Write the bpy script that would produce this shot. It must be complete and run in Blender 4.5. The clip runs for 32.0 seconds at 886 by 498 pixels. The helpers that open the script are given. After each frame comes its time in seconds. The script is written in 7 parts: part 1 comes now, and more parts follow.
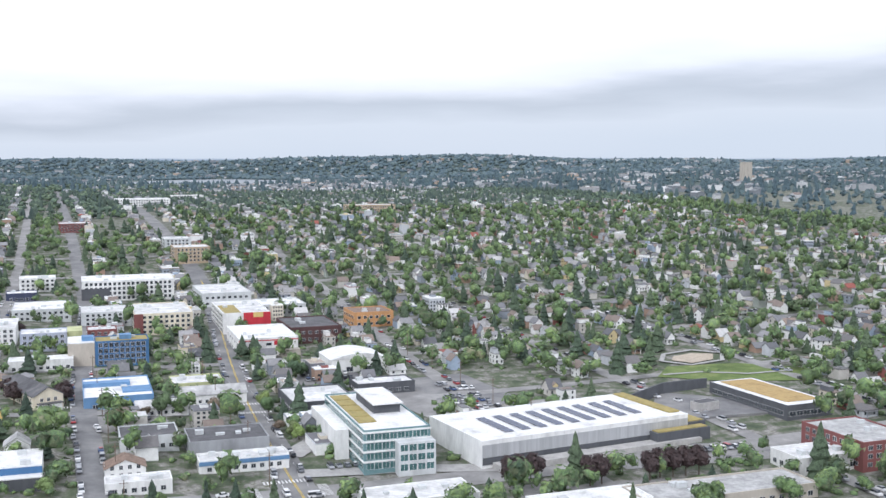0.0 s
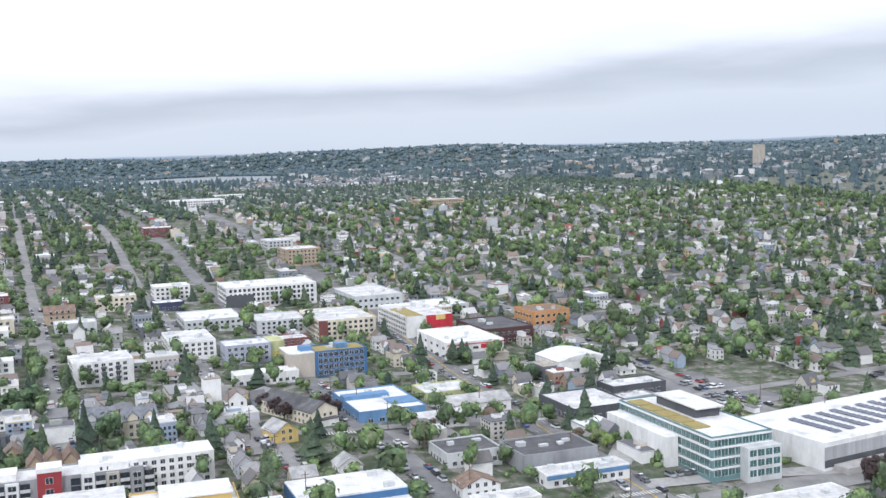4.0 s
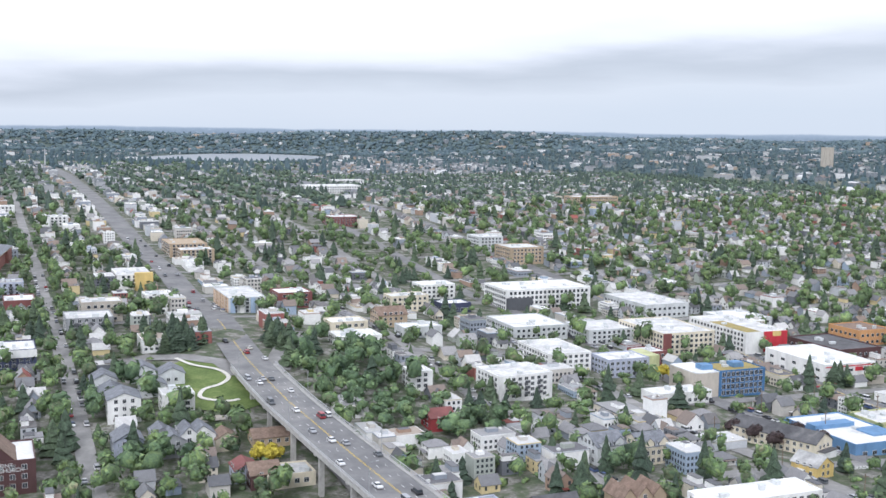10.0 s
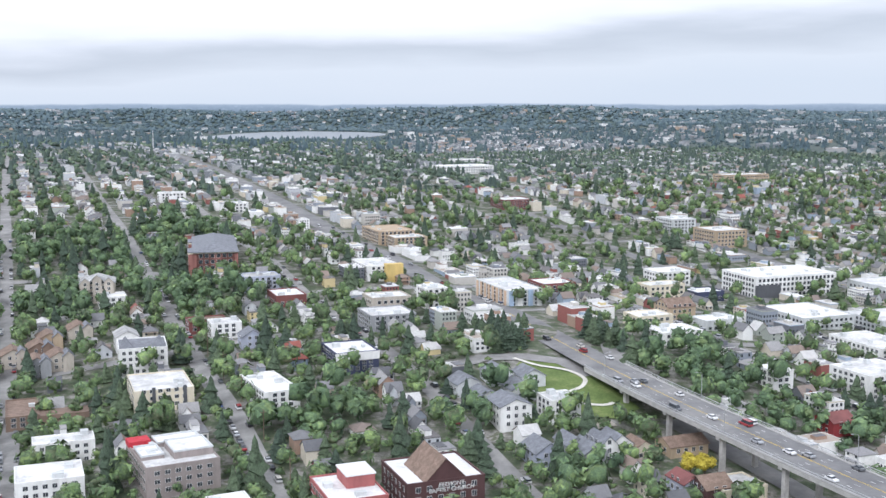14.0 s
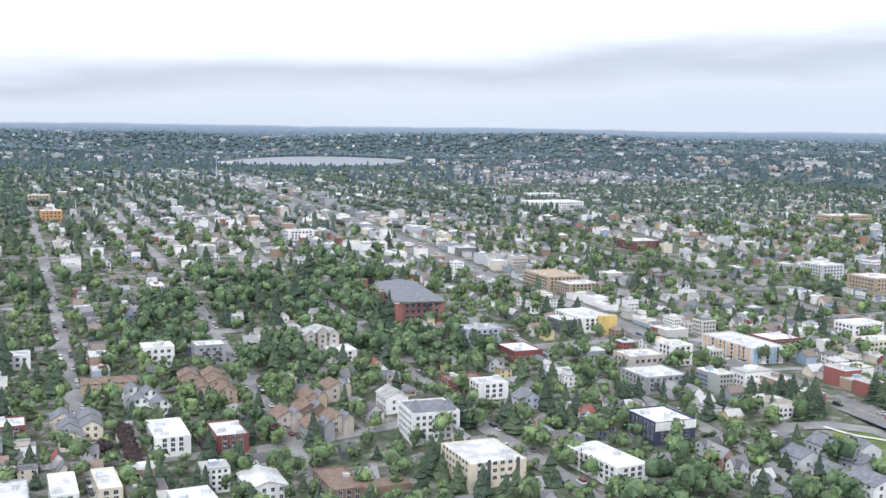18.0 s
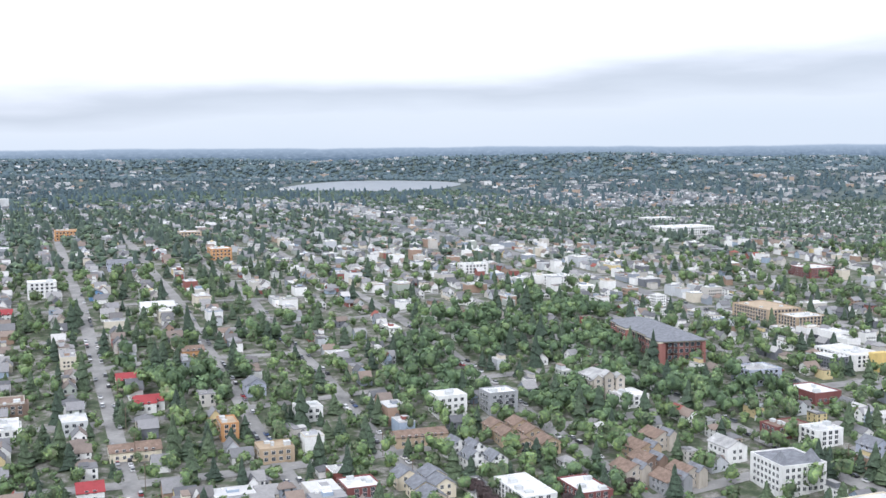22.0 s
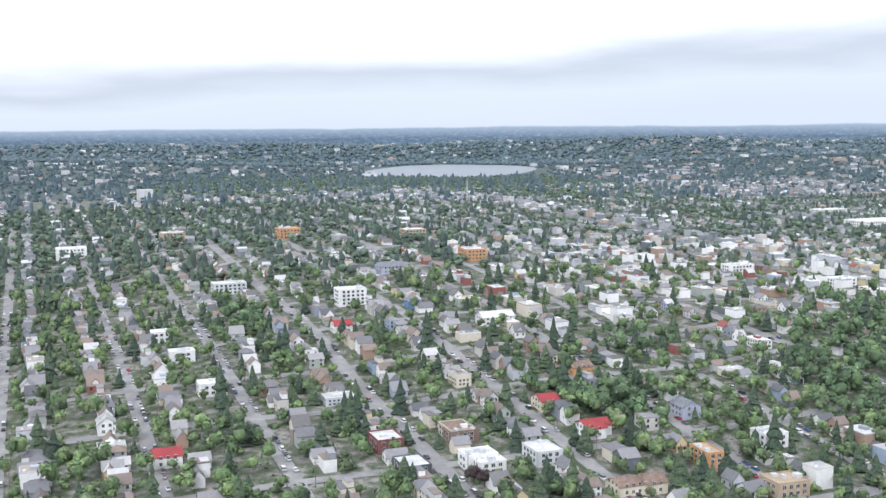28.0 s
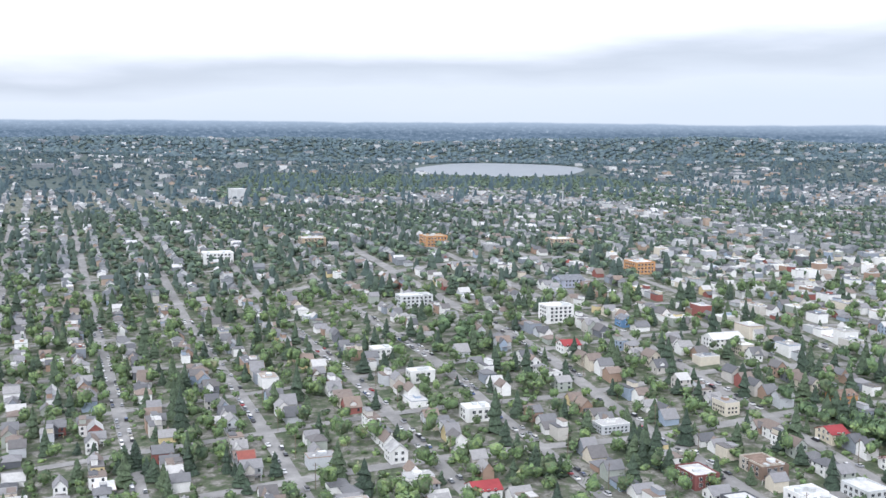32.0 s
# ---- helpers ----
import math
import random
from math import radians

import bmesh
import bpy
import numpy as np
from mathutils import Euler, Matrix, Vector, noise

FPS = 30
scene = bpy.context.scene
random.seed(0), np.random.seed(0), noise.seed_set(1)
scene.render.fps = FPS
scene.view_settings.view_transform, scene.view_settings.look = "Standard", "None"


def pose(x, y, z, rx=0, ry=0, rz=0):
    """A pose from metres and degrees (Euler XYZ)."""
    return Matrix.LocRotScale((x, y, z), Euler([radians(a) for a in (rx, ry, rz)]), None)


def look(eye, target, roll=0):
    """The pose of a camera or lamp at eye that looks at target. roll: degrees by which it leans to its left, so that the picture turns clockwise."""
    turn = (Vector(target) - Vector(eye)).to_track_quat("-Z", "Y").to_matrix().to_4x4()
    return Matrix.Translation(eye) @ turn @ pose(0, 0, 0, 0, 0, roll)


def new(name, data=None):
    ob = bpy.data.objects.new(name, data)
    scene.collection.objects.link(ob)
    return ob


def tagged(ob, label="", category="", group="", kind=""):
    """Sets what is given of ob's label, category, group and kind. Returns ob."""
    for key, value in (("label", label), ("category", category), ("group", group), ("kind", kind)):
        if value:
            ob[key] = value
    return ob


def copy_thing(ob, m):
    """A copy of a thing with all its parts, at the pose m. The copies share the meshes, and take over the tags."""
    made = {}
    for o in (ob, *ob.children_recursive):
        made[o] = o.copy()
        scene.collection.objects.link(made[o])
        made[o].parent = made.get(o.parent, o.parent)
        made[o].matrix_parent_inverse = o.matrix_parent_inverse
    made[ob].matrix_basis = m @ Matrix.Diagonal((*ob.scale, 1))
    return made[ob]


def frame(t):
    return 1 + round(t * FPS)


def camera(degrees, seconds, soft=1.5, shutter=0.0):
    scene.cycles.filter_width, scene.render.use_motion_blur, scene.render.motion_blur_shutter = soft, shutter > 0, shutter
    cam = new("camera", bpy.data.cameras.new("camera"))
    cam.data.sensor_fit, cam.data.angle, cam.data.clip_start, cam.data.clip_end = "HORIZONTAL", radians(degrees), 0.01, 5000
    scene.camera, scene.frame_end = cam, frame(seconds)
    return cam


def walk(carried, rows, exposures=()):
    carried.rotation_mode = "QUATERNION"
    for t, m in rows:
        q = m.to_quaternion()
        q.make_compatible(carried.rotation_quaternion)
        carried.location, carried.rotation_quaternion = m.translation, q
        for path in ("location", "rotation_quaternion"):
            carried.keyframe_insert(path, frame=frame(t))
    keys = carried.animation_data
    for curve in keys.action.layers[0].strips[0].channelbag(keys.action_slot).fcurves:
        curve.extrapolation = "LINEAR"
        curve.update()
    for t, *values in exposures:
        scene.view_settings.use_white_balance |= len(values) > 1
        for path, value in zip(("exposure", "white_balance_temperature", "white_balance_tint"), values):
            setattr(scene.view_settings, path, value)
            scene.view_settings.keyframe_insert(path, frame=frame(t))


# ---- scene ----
cam = camera(43.97, 32.0)
PATH = [
    (0, (-35.530, 39.650, 102.935), (-35.5059, 41.6427, 102.7663), -0.10),
    (0.5, (-50.628, 41.264, 103.706), (-50.5888, 43.2567, 103.5432), 0.37),
    (1, (-65.811, 42.790, 104.240), (-65.7964, 44.7836, 104.0784), -0.07),
    (1.5, (-80.894, 44.462, 104.810), (-80.8826, 46.4508, 104.5982), -0.05),
    (2, (-95.921, 46.465, 105.455), (-95.8945, 48.4517, 105.2225), -0.49),
    (2.5, (-110.833, 48.707, 106.361), (-110.7925, 50.6929, 106.1256), -0.19),
    (4.5, (-171.097, 59.159, 108.477), (-171.0066, 61.1504, 108.3104), -2.21),
    (5, (-185.448, 60.985, 109.215), (-185.3675, 62.9772, 109.0595), -2.56),
    (5.5, (-200.357, 62.528, 109.922), (-200.2832, 64.5158, 109.7126), -1.22),
    (6, (-215.381, 64.032, 110.990), (-215.3139, 66.0090, 110.6961), -0.85),
    (6.5, (-230.580, 65.519, 112.521), (-230.5197, 67.4843, 112.1537), 0.97),
    (7, (-246.216, 66.966, 114.347), (-246.1193, 68.9334, 114.0017), 0.80),
    (7.5, (-262.477, 68.500, 116.241), (-262.3996, 70.4722, 115.9156), -0.72),
    (8, (-279.076, 70.508, 118.008), (-278.9997, 72.4839, 117.7085), -0.75),
    (8.5, (-295.999, 73.149, 119.483), (-295.8986, 75.1310, 119.2389), -0.21),
    (9, (-313.374, 76.219, 120.561), (-313.2707, 78.2064, 120.3598), 0.29),
    (9.5, (-330.920, 79.631, 121.295), (-330.7986, 81.6167, 121.0919), 1.12),
    (10, (-348.350, 83.369, 121.859), (-348.2341, 85.3531, 121.6398), 0.75),
    (10.5, (-365.362, 87.390, 122.318), (-365.2545, 89.3751, 122.0981), 1.60),
    (11, (-382.052, 91.504, 122.861), (-381.9494, 93.4853, 122.6065), 0.71),
    (11.5, (-398.602, 95.668, 123.495), (-398.5114, 97.6457, 123.2090), 0.44),
    (12, (-415.377, 99.736, 123.941), (-415.2822, 101.7142, 123.6587), 1.15),
    (12.5, (-432.151, 103.505, 124.131), (-432.0545, 105.4837, 123.8536), 1.19),
    (13, (-448.515, 106.988, 124.601), (-448.4234, 108.9664, 124.3213), 0.94),
    (13.5, (-464.795, 109.980, 125.515), (-464.7100, 111.9601, 125.2497), 0.62),
    (14, (-481.007, 112.573, 126.673), (-480.9405, 114.5542, 126.4068), -0.01),
    (14.5, (-497.140, 115.472, 128.193), (-497.0785, 117.4530, 127.9235), -1.51),
    (15, (-513.314, 118.827, 129.522), (-513.2439, 120.8084, 129.2558), -1.04),
    (15.5, (-529.726, 122.531, 130.727), (-529.6760, 124.5150, 130.4839), -3.51),
    (17.5, (-596.009, 133.959, 137.862), (-595.8962, 135.9461, 137.6645), -0.49),
    (18, (-612.491, 136.199, 139.265), (-612.3900, 138.1840, 139.0406), 0.78),
    (18.5, (-628.953, 138.560, 140.735), (-628.8456, 140.5425, 140.4917), 1.67),
    (19, (-645.370, 141.042, 141.821), (-645.2683, 143.0242, 141.5751), 1.75),
    (19.5, (-661.904, 143.762, 142.598), (-661.7979, 145.7402, 142.3210), 1.27),
    (20, (-678.812, 146.825, 143.590), (-678.7196, 148.8067, 143.3402), 0.57),
    (20.5, (-695.703, 149.755, 144.917), (-695.6218, 151.7417, 144.6980), 0.50),
    (21, (-712.562, 152.480, 146.260), (-712.4966, 154.4700, 146.0705), 0.28),
    (21.5, (-729.344, 155.272, 147.376), (-729.2834, 157.2629, 147.1945), -0.28),
    (22, (-746.363, 158.085, 148.235), (-746.2949, 160.0749, 148.0459), -0.37),
    (22.5, (-763.709, 160.900, 149.352), (-763.6324, 162.8886, 149.1506), -0.70),
    (23, (-781.285, 163.671, 150.771), (-781.2156, 165.6586, 150.5625), -0.64),
    (23.5, (-798.713, 166.619, 152.266), (-798.6465, 168.6048, 152.0394), -0.59),
    (24, (-815.990, 169.861, 153.601), (-815.9288, 171.8476, 153.3773), -0.86),
    (24.5, (-833.211, 173.281, 154.936), (-833.1612, 175.2707, 154.7399), -1.41),
    (25, (-850.354, 176.628, 156.028), (-850.3088, 178.6220, 155.8780), -1.51),
    (25.5, (-867.385, 179.877, 156.948), (-867.3549, 181.8691, 156.7715), -0.90),
    (27.5, (-934.699, 191.229, 162.437), (-934.6662, 193.2157, 162.2132), -0.78),
    (28, (-951.184, 193.245, 163.787), (-951.1441, 195.2317, 163.5623), -0.49),
    (28.5, (-967.754, 195.246, 165.133), (-967.7409, 197.2314, 164.8935), -0.22),
    (29, (-984.263, 197.447, 166.670), (-984.2552, 199.4301, 166.4119), -0.51),
    (29.5, (-1000.681, 199.903, 168.124), (-1000.6712, 201.8859, 167.8616), -0.42),
    (30, (-1017.083, 202.598, 169.645), (-1017.0633, 204.5796, 169.3774), -0.40),
    (30.5, (-1033.538, 205.470, 170.993), (-1033.5169, 207.4526, 170.7282), -0.07),
    (31, (-1050.059, 208.425, 172.109), (-1050.0418, 210.4090, 171.8576), -0.19),
    (31.5, (-1066.704, 211.477, 173.427), (-1066.6773, 213.4614, 173.1794), 0.09),
    (32, (-1083.568, 214.632, 174.896), (-1083.5398, 216.6178, 174.6624), 0.46),
]
walk(cam, [(t, look(eye, target, roll)) for t, eye, target, roll in PATH], [(0, 0.13, 5900, 13), (8, 0.15, 5900, 13), (20, 0.27, 5900, 13), (32, 0.32, 5900, 13)])
# ==== end of walk ====

# ---- world and light: a bright overcast sky with low grey bands ----
world = bpy.data.worlds.new("overcast_sky")
scene.world = world
world.use_nodes = True
wn, wl = world.node_tree.nodes, world.node_tree.links
wn.clear()
SUN_UP, SUN_ROUND = radians(38), radians(200)


def wnode(kind, **values):
    n = wn.new(kind)
    for k, v in values.items():
        n.inputs[k].default_value = v
    return n


def ramp_of(n, stops, interpolation="LINEAR"):
    r = n.color_ramp
    r.interpolation = interpolation
    while len(r.elements) < len(stops):
        r.elements.new(0.5)
    for e, (p, c) in zip(r.elements, stops):
        e.position, e.color = p, (*c, 1)


tc = wnode("ShaderNodeTexCoord")
sky = wn.new("ShaderNodeTexSky")
sky.sky_type, sky.sun_disc, sky.sun_elevation, sky.sun_rotation = "NISHITA", False, SUN_UP, SUN_ROUND
sky_dim = wnode("ShaderNodeVectorMath")
sky_dim.operation = "SCALE"
sky_dim.inputs["Scale"].default_value = 0.1
wl.new(sky.outputs[0], sky_dim.inputs[0])
sep = wnode("ShaderNodeSeparateXYZ")
wl.new(tc.outputs["Generated"], sep.inputs[0])
# long flat cloud bands: noise squeezed in height
squeeze = wnode("ShaderNodeMapping")
squeeze.inputs["Scale"].default_value = (1.0, 1.0, 6.0)
squeeze.inputs["Rotation"].default_value = (0, radians(4), 0)
wl.new(tc.outputs["Generated"], squeeze.inputs[0])
bands = wnode("ShaderNodeTexNoise", Scale=1.5, Detail=7.0, Roughness=0.52)
wl.new(squeeze.outputs[0], bands.inputs["Vector"])
# brightness by height over the horizon, shifted by the bands
shift = wnode("ShaderNodeMath")
shift.operation = "MULTIPLY_ADD"
shift.inputs[1].default_value, shift.inputs[2].default_value = 0.16, -0.08
wl.new(bands.outputs["Fac"], shift.inputs[0])
lift = wnode("ShaderNodeMath")
lift.operation = "ADD"
wl.new(sep.outputs["Z"], lift.inputs[0])
wl.new(shift.outputs[0], lift.inputs[1])
cloud = wnode("ShaderNodeValToRGB")
ramp_of(cloud, [(0.0, (0.645, 0.695, 0.735)), (0.035, (0.685, 0.722, 0.752)), (0.060, (0.56, 0.595, 0.63)), (0.085, (0.858, 0.872, 0.898)),
                (0.115, (1.06, 1.06, 1.07)), (0.4, (1.16, 1.16, 1.18))])
tilt = wnode("ShaderNodeMath")
tilt.operation = "MULTIPLY_ADD"
tilt.inputs[1].default_value = -0.055
wl.new(sep.outputs["X"], tilt.inputs[0])
wl.new(lift.outputs[0], tilt.inputs[2])
wl.new(tilt.outputs[0], cloud.inputs["Fac"])
over = wnode("ShaderNodeMix")
over.data_type = "RGBA"
over.inputs["Factor"].default_value = 0.96
wl.new(sky_dim.outputs[0], over.inputs[6])
wl.new(cloud.outputs[0], over.inputs[7])
# the far wooded country beyond the ground sheet, below the horizon line, painted in haze blue
ridge = wnode("ShaderNodeTexNoise", Scale=6.0, Detail=7.0, Roughness=0.6)
wl.new(tc.outputs["Generated"], ridge.inputs["Vector"])
edge = wnode("ShaderNodeMath")
edge.operation = "MULTIPLY_ADD"
edge.inputs[1].default_value, edge.inputs[2].default_value = 0.009, -0.0068
wl.new(ridge.outputs["Fac"], edge.inputs[0])
over_edge = wnode("ShaderNodeMath")
over_edge.operation = "SUBTRACT"
wl.new(sep.outputs["Z"], over_edge.inputs[0])
wl.new(edge.outputs[0], over_edge.inputs[1])
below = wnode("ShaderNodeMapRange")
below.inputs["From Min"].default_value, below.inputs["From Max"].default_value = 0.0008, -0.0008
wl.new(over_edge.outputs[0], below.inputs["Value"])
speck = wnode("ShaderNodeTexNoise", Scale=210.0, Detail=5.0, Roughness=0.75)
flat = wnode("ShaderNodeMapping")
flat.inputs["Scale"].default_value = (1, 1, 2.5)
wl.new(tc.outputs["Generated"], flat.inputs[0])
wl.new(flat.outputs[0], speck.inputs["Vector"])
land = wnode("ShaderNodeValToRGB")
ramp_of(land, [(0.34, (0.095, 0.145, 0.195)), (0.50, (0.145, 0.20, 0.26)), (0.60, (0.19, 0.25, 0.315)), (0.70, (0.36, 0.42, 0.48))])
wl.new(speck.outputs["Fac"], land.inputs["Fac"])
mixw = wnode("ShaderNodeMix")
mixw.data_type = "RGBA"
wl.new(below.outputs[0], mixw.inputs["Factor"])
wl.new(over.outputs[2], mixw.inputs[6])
# painted haze: the land is mixed towards pale blue near the horizon
haze_fade = wnode("ShaderNodeMapRange")
haze_fade.inputs["From Min"].default_value, haze_fade.inputs["From Max"].default_value = -0.012, -0.002
haze_fade.inputs["To Min"].default_value, haze_fade.inputs["To Max"].default_value = 0.0, 0.8
wl.new(sep.outputs["Z"], haze_fade.inputs["Value"])
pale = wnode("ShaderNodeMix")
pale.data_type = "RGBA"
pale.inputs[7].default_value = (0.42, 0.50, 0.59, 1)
wl.new(haze_fade.outputs[0], pale.inputs["Factor"])
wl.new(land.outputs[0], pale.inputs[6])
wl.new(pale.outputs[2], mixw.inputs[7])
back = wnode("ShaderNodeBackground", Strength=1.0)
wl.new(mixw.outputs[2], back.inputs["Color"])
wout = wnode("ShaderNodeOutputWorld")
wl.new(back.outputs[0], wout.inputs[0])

sun_data = bpy.data.lights.new("sun", "SUN")
sun_data.energy, sun_data.angle, sun_data.color = 1.5, radians(16), (1.0, 0.97, 0.93)
sun = new("sun", sun_data)
sun.matrix_world = look((0, 0, 900), (300 * math.sin(SUN_ROUND) * -1, 300 * math.cos(SUN_ROUND) * -1, 900 - 300 * math.tan(SUN_UP)))

# ---- lie of the land, and the street grid ----
TURNED = radians(19.5)                     # the avenues lean to the left of +y
CO, SI = math.cos(TURNED), math.sin(TURNED)
SWELLS = ((-470, 450, 70, -2.64), (-430, 560, 80, 8.6), (-600, 640, 80, 2.71), (-560, 800, 110, -2.41), (-700, 640, 90, -4.08), (-850, 640, 90, -6.3), (-950, 850, 110, 7.9), (-760, 840, 90, 10.11), (-1100, 720, 110, 1.47), (-1230, 950, 120, -8.1), (-280, 500, 110, -0.76), (-280, 820, 130, -10.19), (-100, 420, 110, 1.73), (-60, 620, 110, -4.46), (-640, 520, 60, -8.49), (-380, 660, 90, 7.16), (-1062, 1164, 150, 12.29), (-540, 505, 45, 4.49), (-1225, 1110, 110, -9.79), (-985, 765, 55, -6.94), (-815, 830, 55, -10.29), (-89, 1407, 220, 10.05), (-217, 400, 60, 7.71), (-530, 800, 60, 9.23))


def glide(a, b, v):
    t = np.clip((v - a) / (b - a), 0, 1)
    return t * t * (3 - 2 * t)


def height(px, py):
    """Ground level: a hill flattening out to the north, with a lake basin and low ridges far off."""
    px, py = np.asarray(px, float), np.asarray(py, float)
    u, v = np.clip(px, -1400, 250), np.clip(py, 380, 1900)
    x, y = (u + 550) / 650, (v - 900) / 500
    z = (27.67 - 19.08 * x + 17.98 * y - 3.19 * x * x - 6.52 * x * y - 6.24 * y * y + 9.75 * x ** 3
         + 4.7 * x * x * y + 3.31 * x * y * y - 0.08 * y ** 3)
    for a, b, s, k in SWELLS:
        z = z + k * np.exp(-((u - a) ** 2 + (v - b) ** 2) / (2 * s * s))
    w = glide(1700, 2500, py)
    z = z * (1 - w) + 40 * w
    z = z - 28.5 * glide(2.9, 1.0, np.hypot((px + 845) / 600, (py - 3890) / 600))
    w = glide(4400, 4860, py)
    z = z * (1 - w) + (82 + 5 * np.sin(px * 0.0027 + 1) + 4 * np.sin(px * 0.0071)) * w
    z = z + 15 * np.exp(-(((px + 120) / 520) ** 2 + ((py - 4850) / 330) ** 2))
    return z


def ground(px, py):
    return float(height(px, py))


def xy(u, v):
    return u * CO - v * SI, u * SI + v * CO


def uv(px, py):
    return px * CO + py * SI, -px * SI + py * CO


# ---- materials ----
def material(name, stops, rough=0.85, scale=0.5, by="", metal=0.0, bump=0.0, grain=0.25, detail=5.0, spread=1.0, mode="LINEAR", stretch=None, fine=4.0, sharp=1.0, clump=0.0):
    """Principled surface: base colours from a ramp, driven by noise, or one pick per object ("object") or island ("island"),
    with a finer grain over it."""
    m = bpy.data.materials.new(name)
    m.use_nodes = True
    n, l = m.node_tree.nodes, m.node_tree.links
    b = n["Principled BSDF"]
    b.inputs["Roughness"].default_value, b.inputs["Metallic"].default_value = rough, metal
    co = n.new("ShaderNodeTexCoord")
    geo = n.new("ShaderNodeNewGeometry")
    src = geo.outputs["Position"]
    if stretch:
        mp = n.new("ShaderNodeMapping")
        mp.inputs["Scale"].default_value = stretch
        l.new(src, mp.inputs[0])
        src = mp.outputs[0]
    r = n.new("ShaderNodeValToRGB")
    ramp_of(r, stops, mode)
    t = n.new("ShaderNodeTexNoise")
    t.inputs["Scale"].default_value, t.inputs["Detail"].default_value, t.inputs["Roughness"].default_value = scale, detail, 0.62
    l.new(src, t.inputs["Vector"])
    if by == "object":
        l.new(n.new("ShaderNodeObjectInfo").outputs["Random"], r.inputs["Fac"])
    elif by == "island":
        l.new(geo.outputs["Random Per Island"], r.inputs["Fac"])
    else:
        l.new(t.outputs["Fac"], r.inputs["Fac"])
    t2 = n.new("ShaderNodeTexNoise")
    t2.inputs["Scale"].default_value, t2.inputs["Detail"].default_value, t2.inputs["Roughness"].default_value = scale * fine, 6.0, 0.7
    l.new(src, t2.inputs["Vector"])
    add = n.new("ShaderNodeMath")
    add.operation = "ADD"
    l.new(t.outputs["Fac"], add.inputs[0])
    l.new(t2.outputs["Fac"], add.inputs[1])
    mr = n.new("ShaderNodeMapRange")
    mr.inputs["From Min"].default_value, mr.inputs["From Max"].default_value = 1 - 0.4 / sharp, 1 + 0.4 / sharp
    mr.inputs["To Min"].default_value, mr.inputs["To Max"].default_value = 1 - grain, 1 + grain
    l.new(add.outputs[0], mr.inputs["Value"])
    sc = n.new("ShaderNodeVectorMath")
    sc.operation = "SCALE"
    l.new(r.outputs[0], sc.inputs[0])
    l.new(mr.outputs[0], sc.inputs["Scale"])
    tint = sc.outputs[0]
    if clump:
        lo = n.new("ShaderNodeMapRange")
        lo.inputs["To Min"].default_value, lo.inputs["To Max"].default_value = 1 - clump, 1 + clump
        l.new(geo.outputs["Random Per Island"], lo.inputs["Value"])
        each = n.new("ShaderNodeVectorMath")
        each.operation = "SCALE"
        l.new(tint, each.inputs[0])
        l.new(lo.outputs[0], each.inputs["Scale"])
        tint = each.outputs[0]
    l.new(tint, b.inputs["Base Color"])
    if bump:
        bp = n.new("ShaderNodeBump")
        bp.inputs["Strength"].default_value, bp.inputs["Distance"].default_value = 0.6, bump
        l.new(t2.outputs["Fac"], bp.inputs["Height"])
        l.new(bp.outputs[0], b.inputs["Normal"])
    return m


def plain(name, c, rough=0.8, scale=0.6, grain=0.16, **more):
    return material(name, [(0.3, tuple(k * 0.88 for k in c)), (0.7, tuple(min(1, k * 1.08) for k in c))], rough, scale, grain=grain, **more)


WALLS = [(0.0, (0.74, 0.74, 0.72)), (0.17, (0.50, 0.52, 0.54)), (0.27, (0.27, 0.30, 0.34)), (0.35, (0.62, 0.57, 0.47)), (0.43, (0.80, 0.80, 0.78)),
         (0.64, (0.36, 0.39, 0.35)), (0.70, (0.34, 0.24, 0.18)), (0.76, (0.32, 0.39, 0.48)), (0.82, (0.52, 0.50, 0.46)), (0.90, (0.15, 0.16, 0.18)), (0.945, (0.27, 0.10, 0.085)), (0.97, (0.60, 0.50, 0.28))]
ROOFS = [(0.0, (0.175, 0.177, 0.184)), (0.2, (0.248, 0.246, 0.252)), (0.36, (0.120, 0.123, 0.131)), (0.50, (0.212, 0.173, 0.149)), (0.63, (0.304, 0.300, 0.297)),
         (0.74, (0.156, 0.150, 0.149)), (0.84, (0.248, 0.196, 0.162)), (0.925, (0.506, 0.501, 0.486)), (0.985, (0.276, 0.091, 0.072))]
M = {}
M["ground"] = material("ground_cover", [(0.26, (0.044, 0.066, 0.038)), (0.38, (0.064, 0.090, 0.048)), (0.46, (0.090, 0.112, 0.062)), (0.52, (0.13, 0.135, 0.105)), (0.585, (0.19, 0.185, 0.165)), (0.63, (0.27, 0.26, 0.24)), (0.66, (0.13, 0.13, 0.095)), (0.74, (0.075, 0.10, 0.05))],
                       0.95, 0.15, grain=0.35, detail=6.0, fine=6.0)
M["asphalt"] = material("asphalt", [(0.3, (0.15, 0.15, 0.155)), (0.5, (0.19, 0.19, 0.19)), (0.7, (0.24, 0.235, 0.225))], 0.9, 0.07, grain=0.2, fine=7.0)
M["road_old"] = material("worn_concrete_road", [(0.3, (0.20, 0.196, 0.19)), (0.5, (0.25, 0.246, 0.238)), (0.7, (0.31, 0.305, 0.292))], 0.9, 0.08, grain=0.18, fine=7.0)
M["concrete"] = plain("concrete", (0.42, 0.41, 0.39), 0.9, 0.25)
M["walk"] = plain("pavement_concrete", (0.36, 0.355, 0.34), 0.9, 0.3)
M["paint_w"] = plain("white_road_paint", (0.7, 0.7, 0.68), 0.7, 1.0)
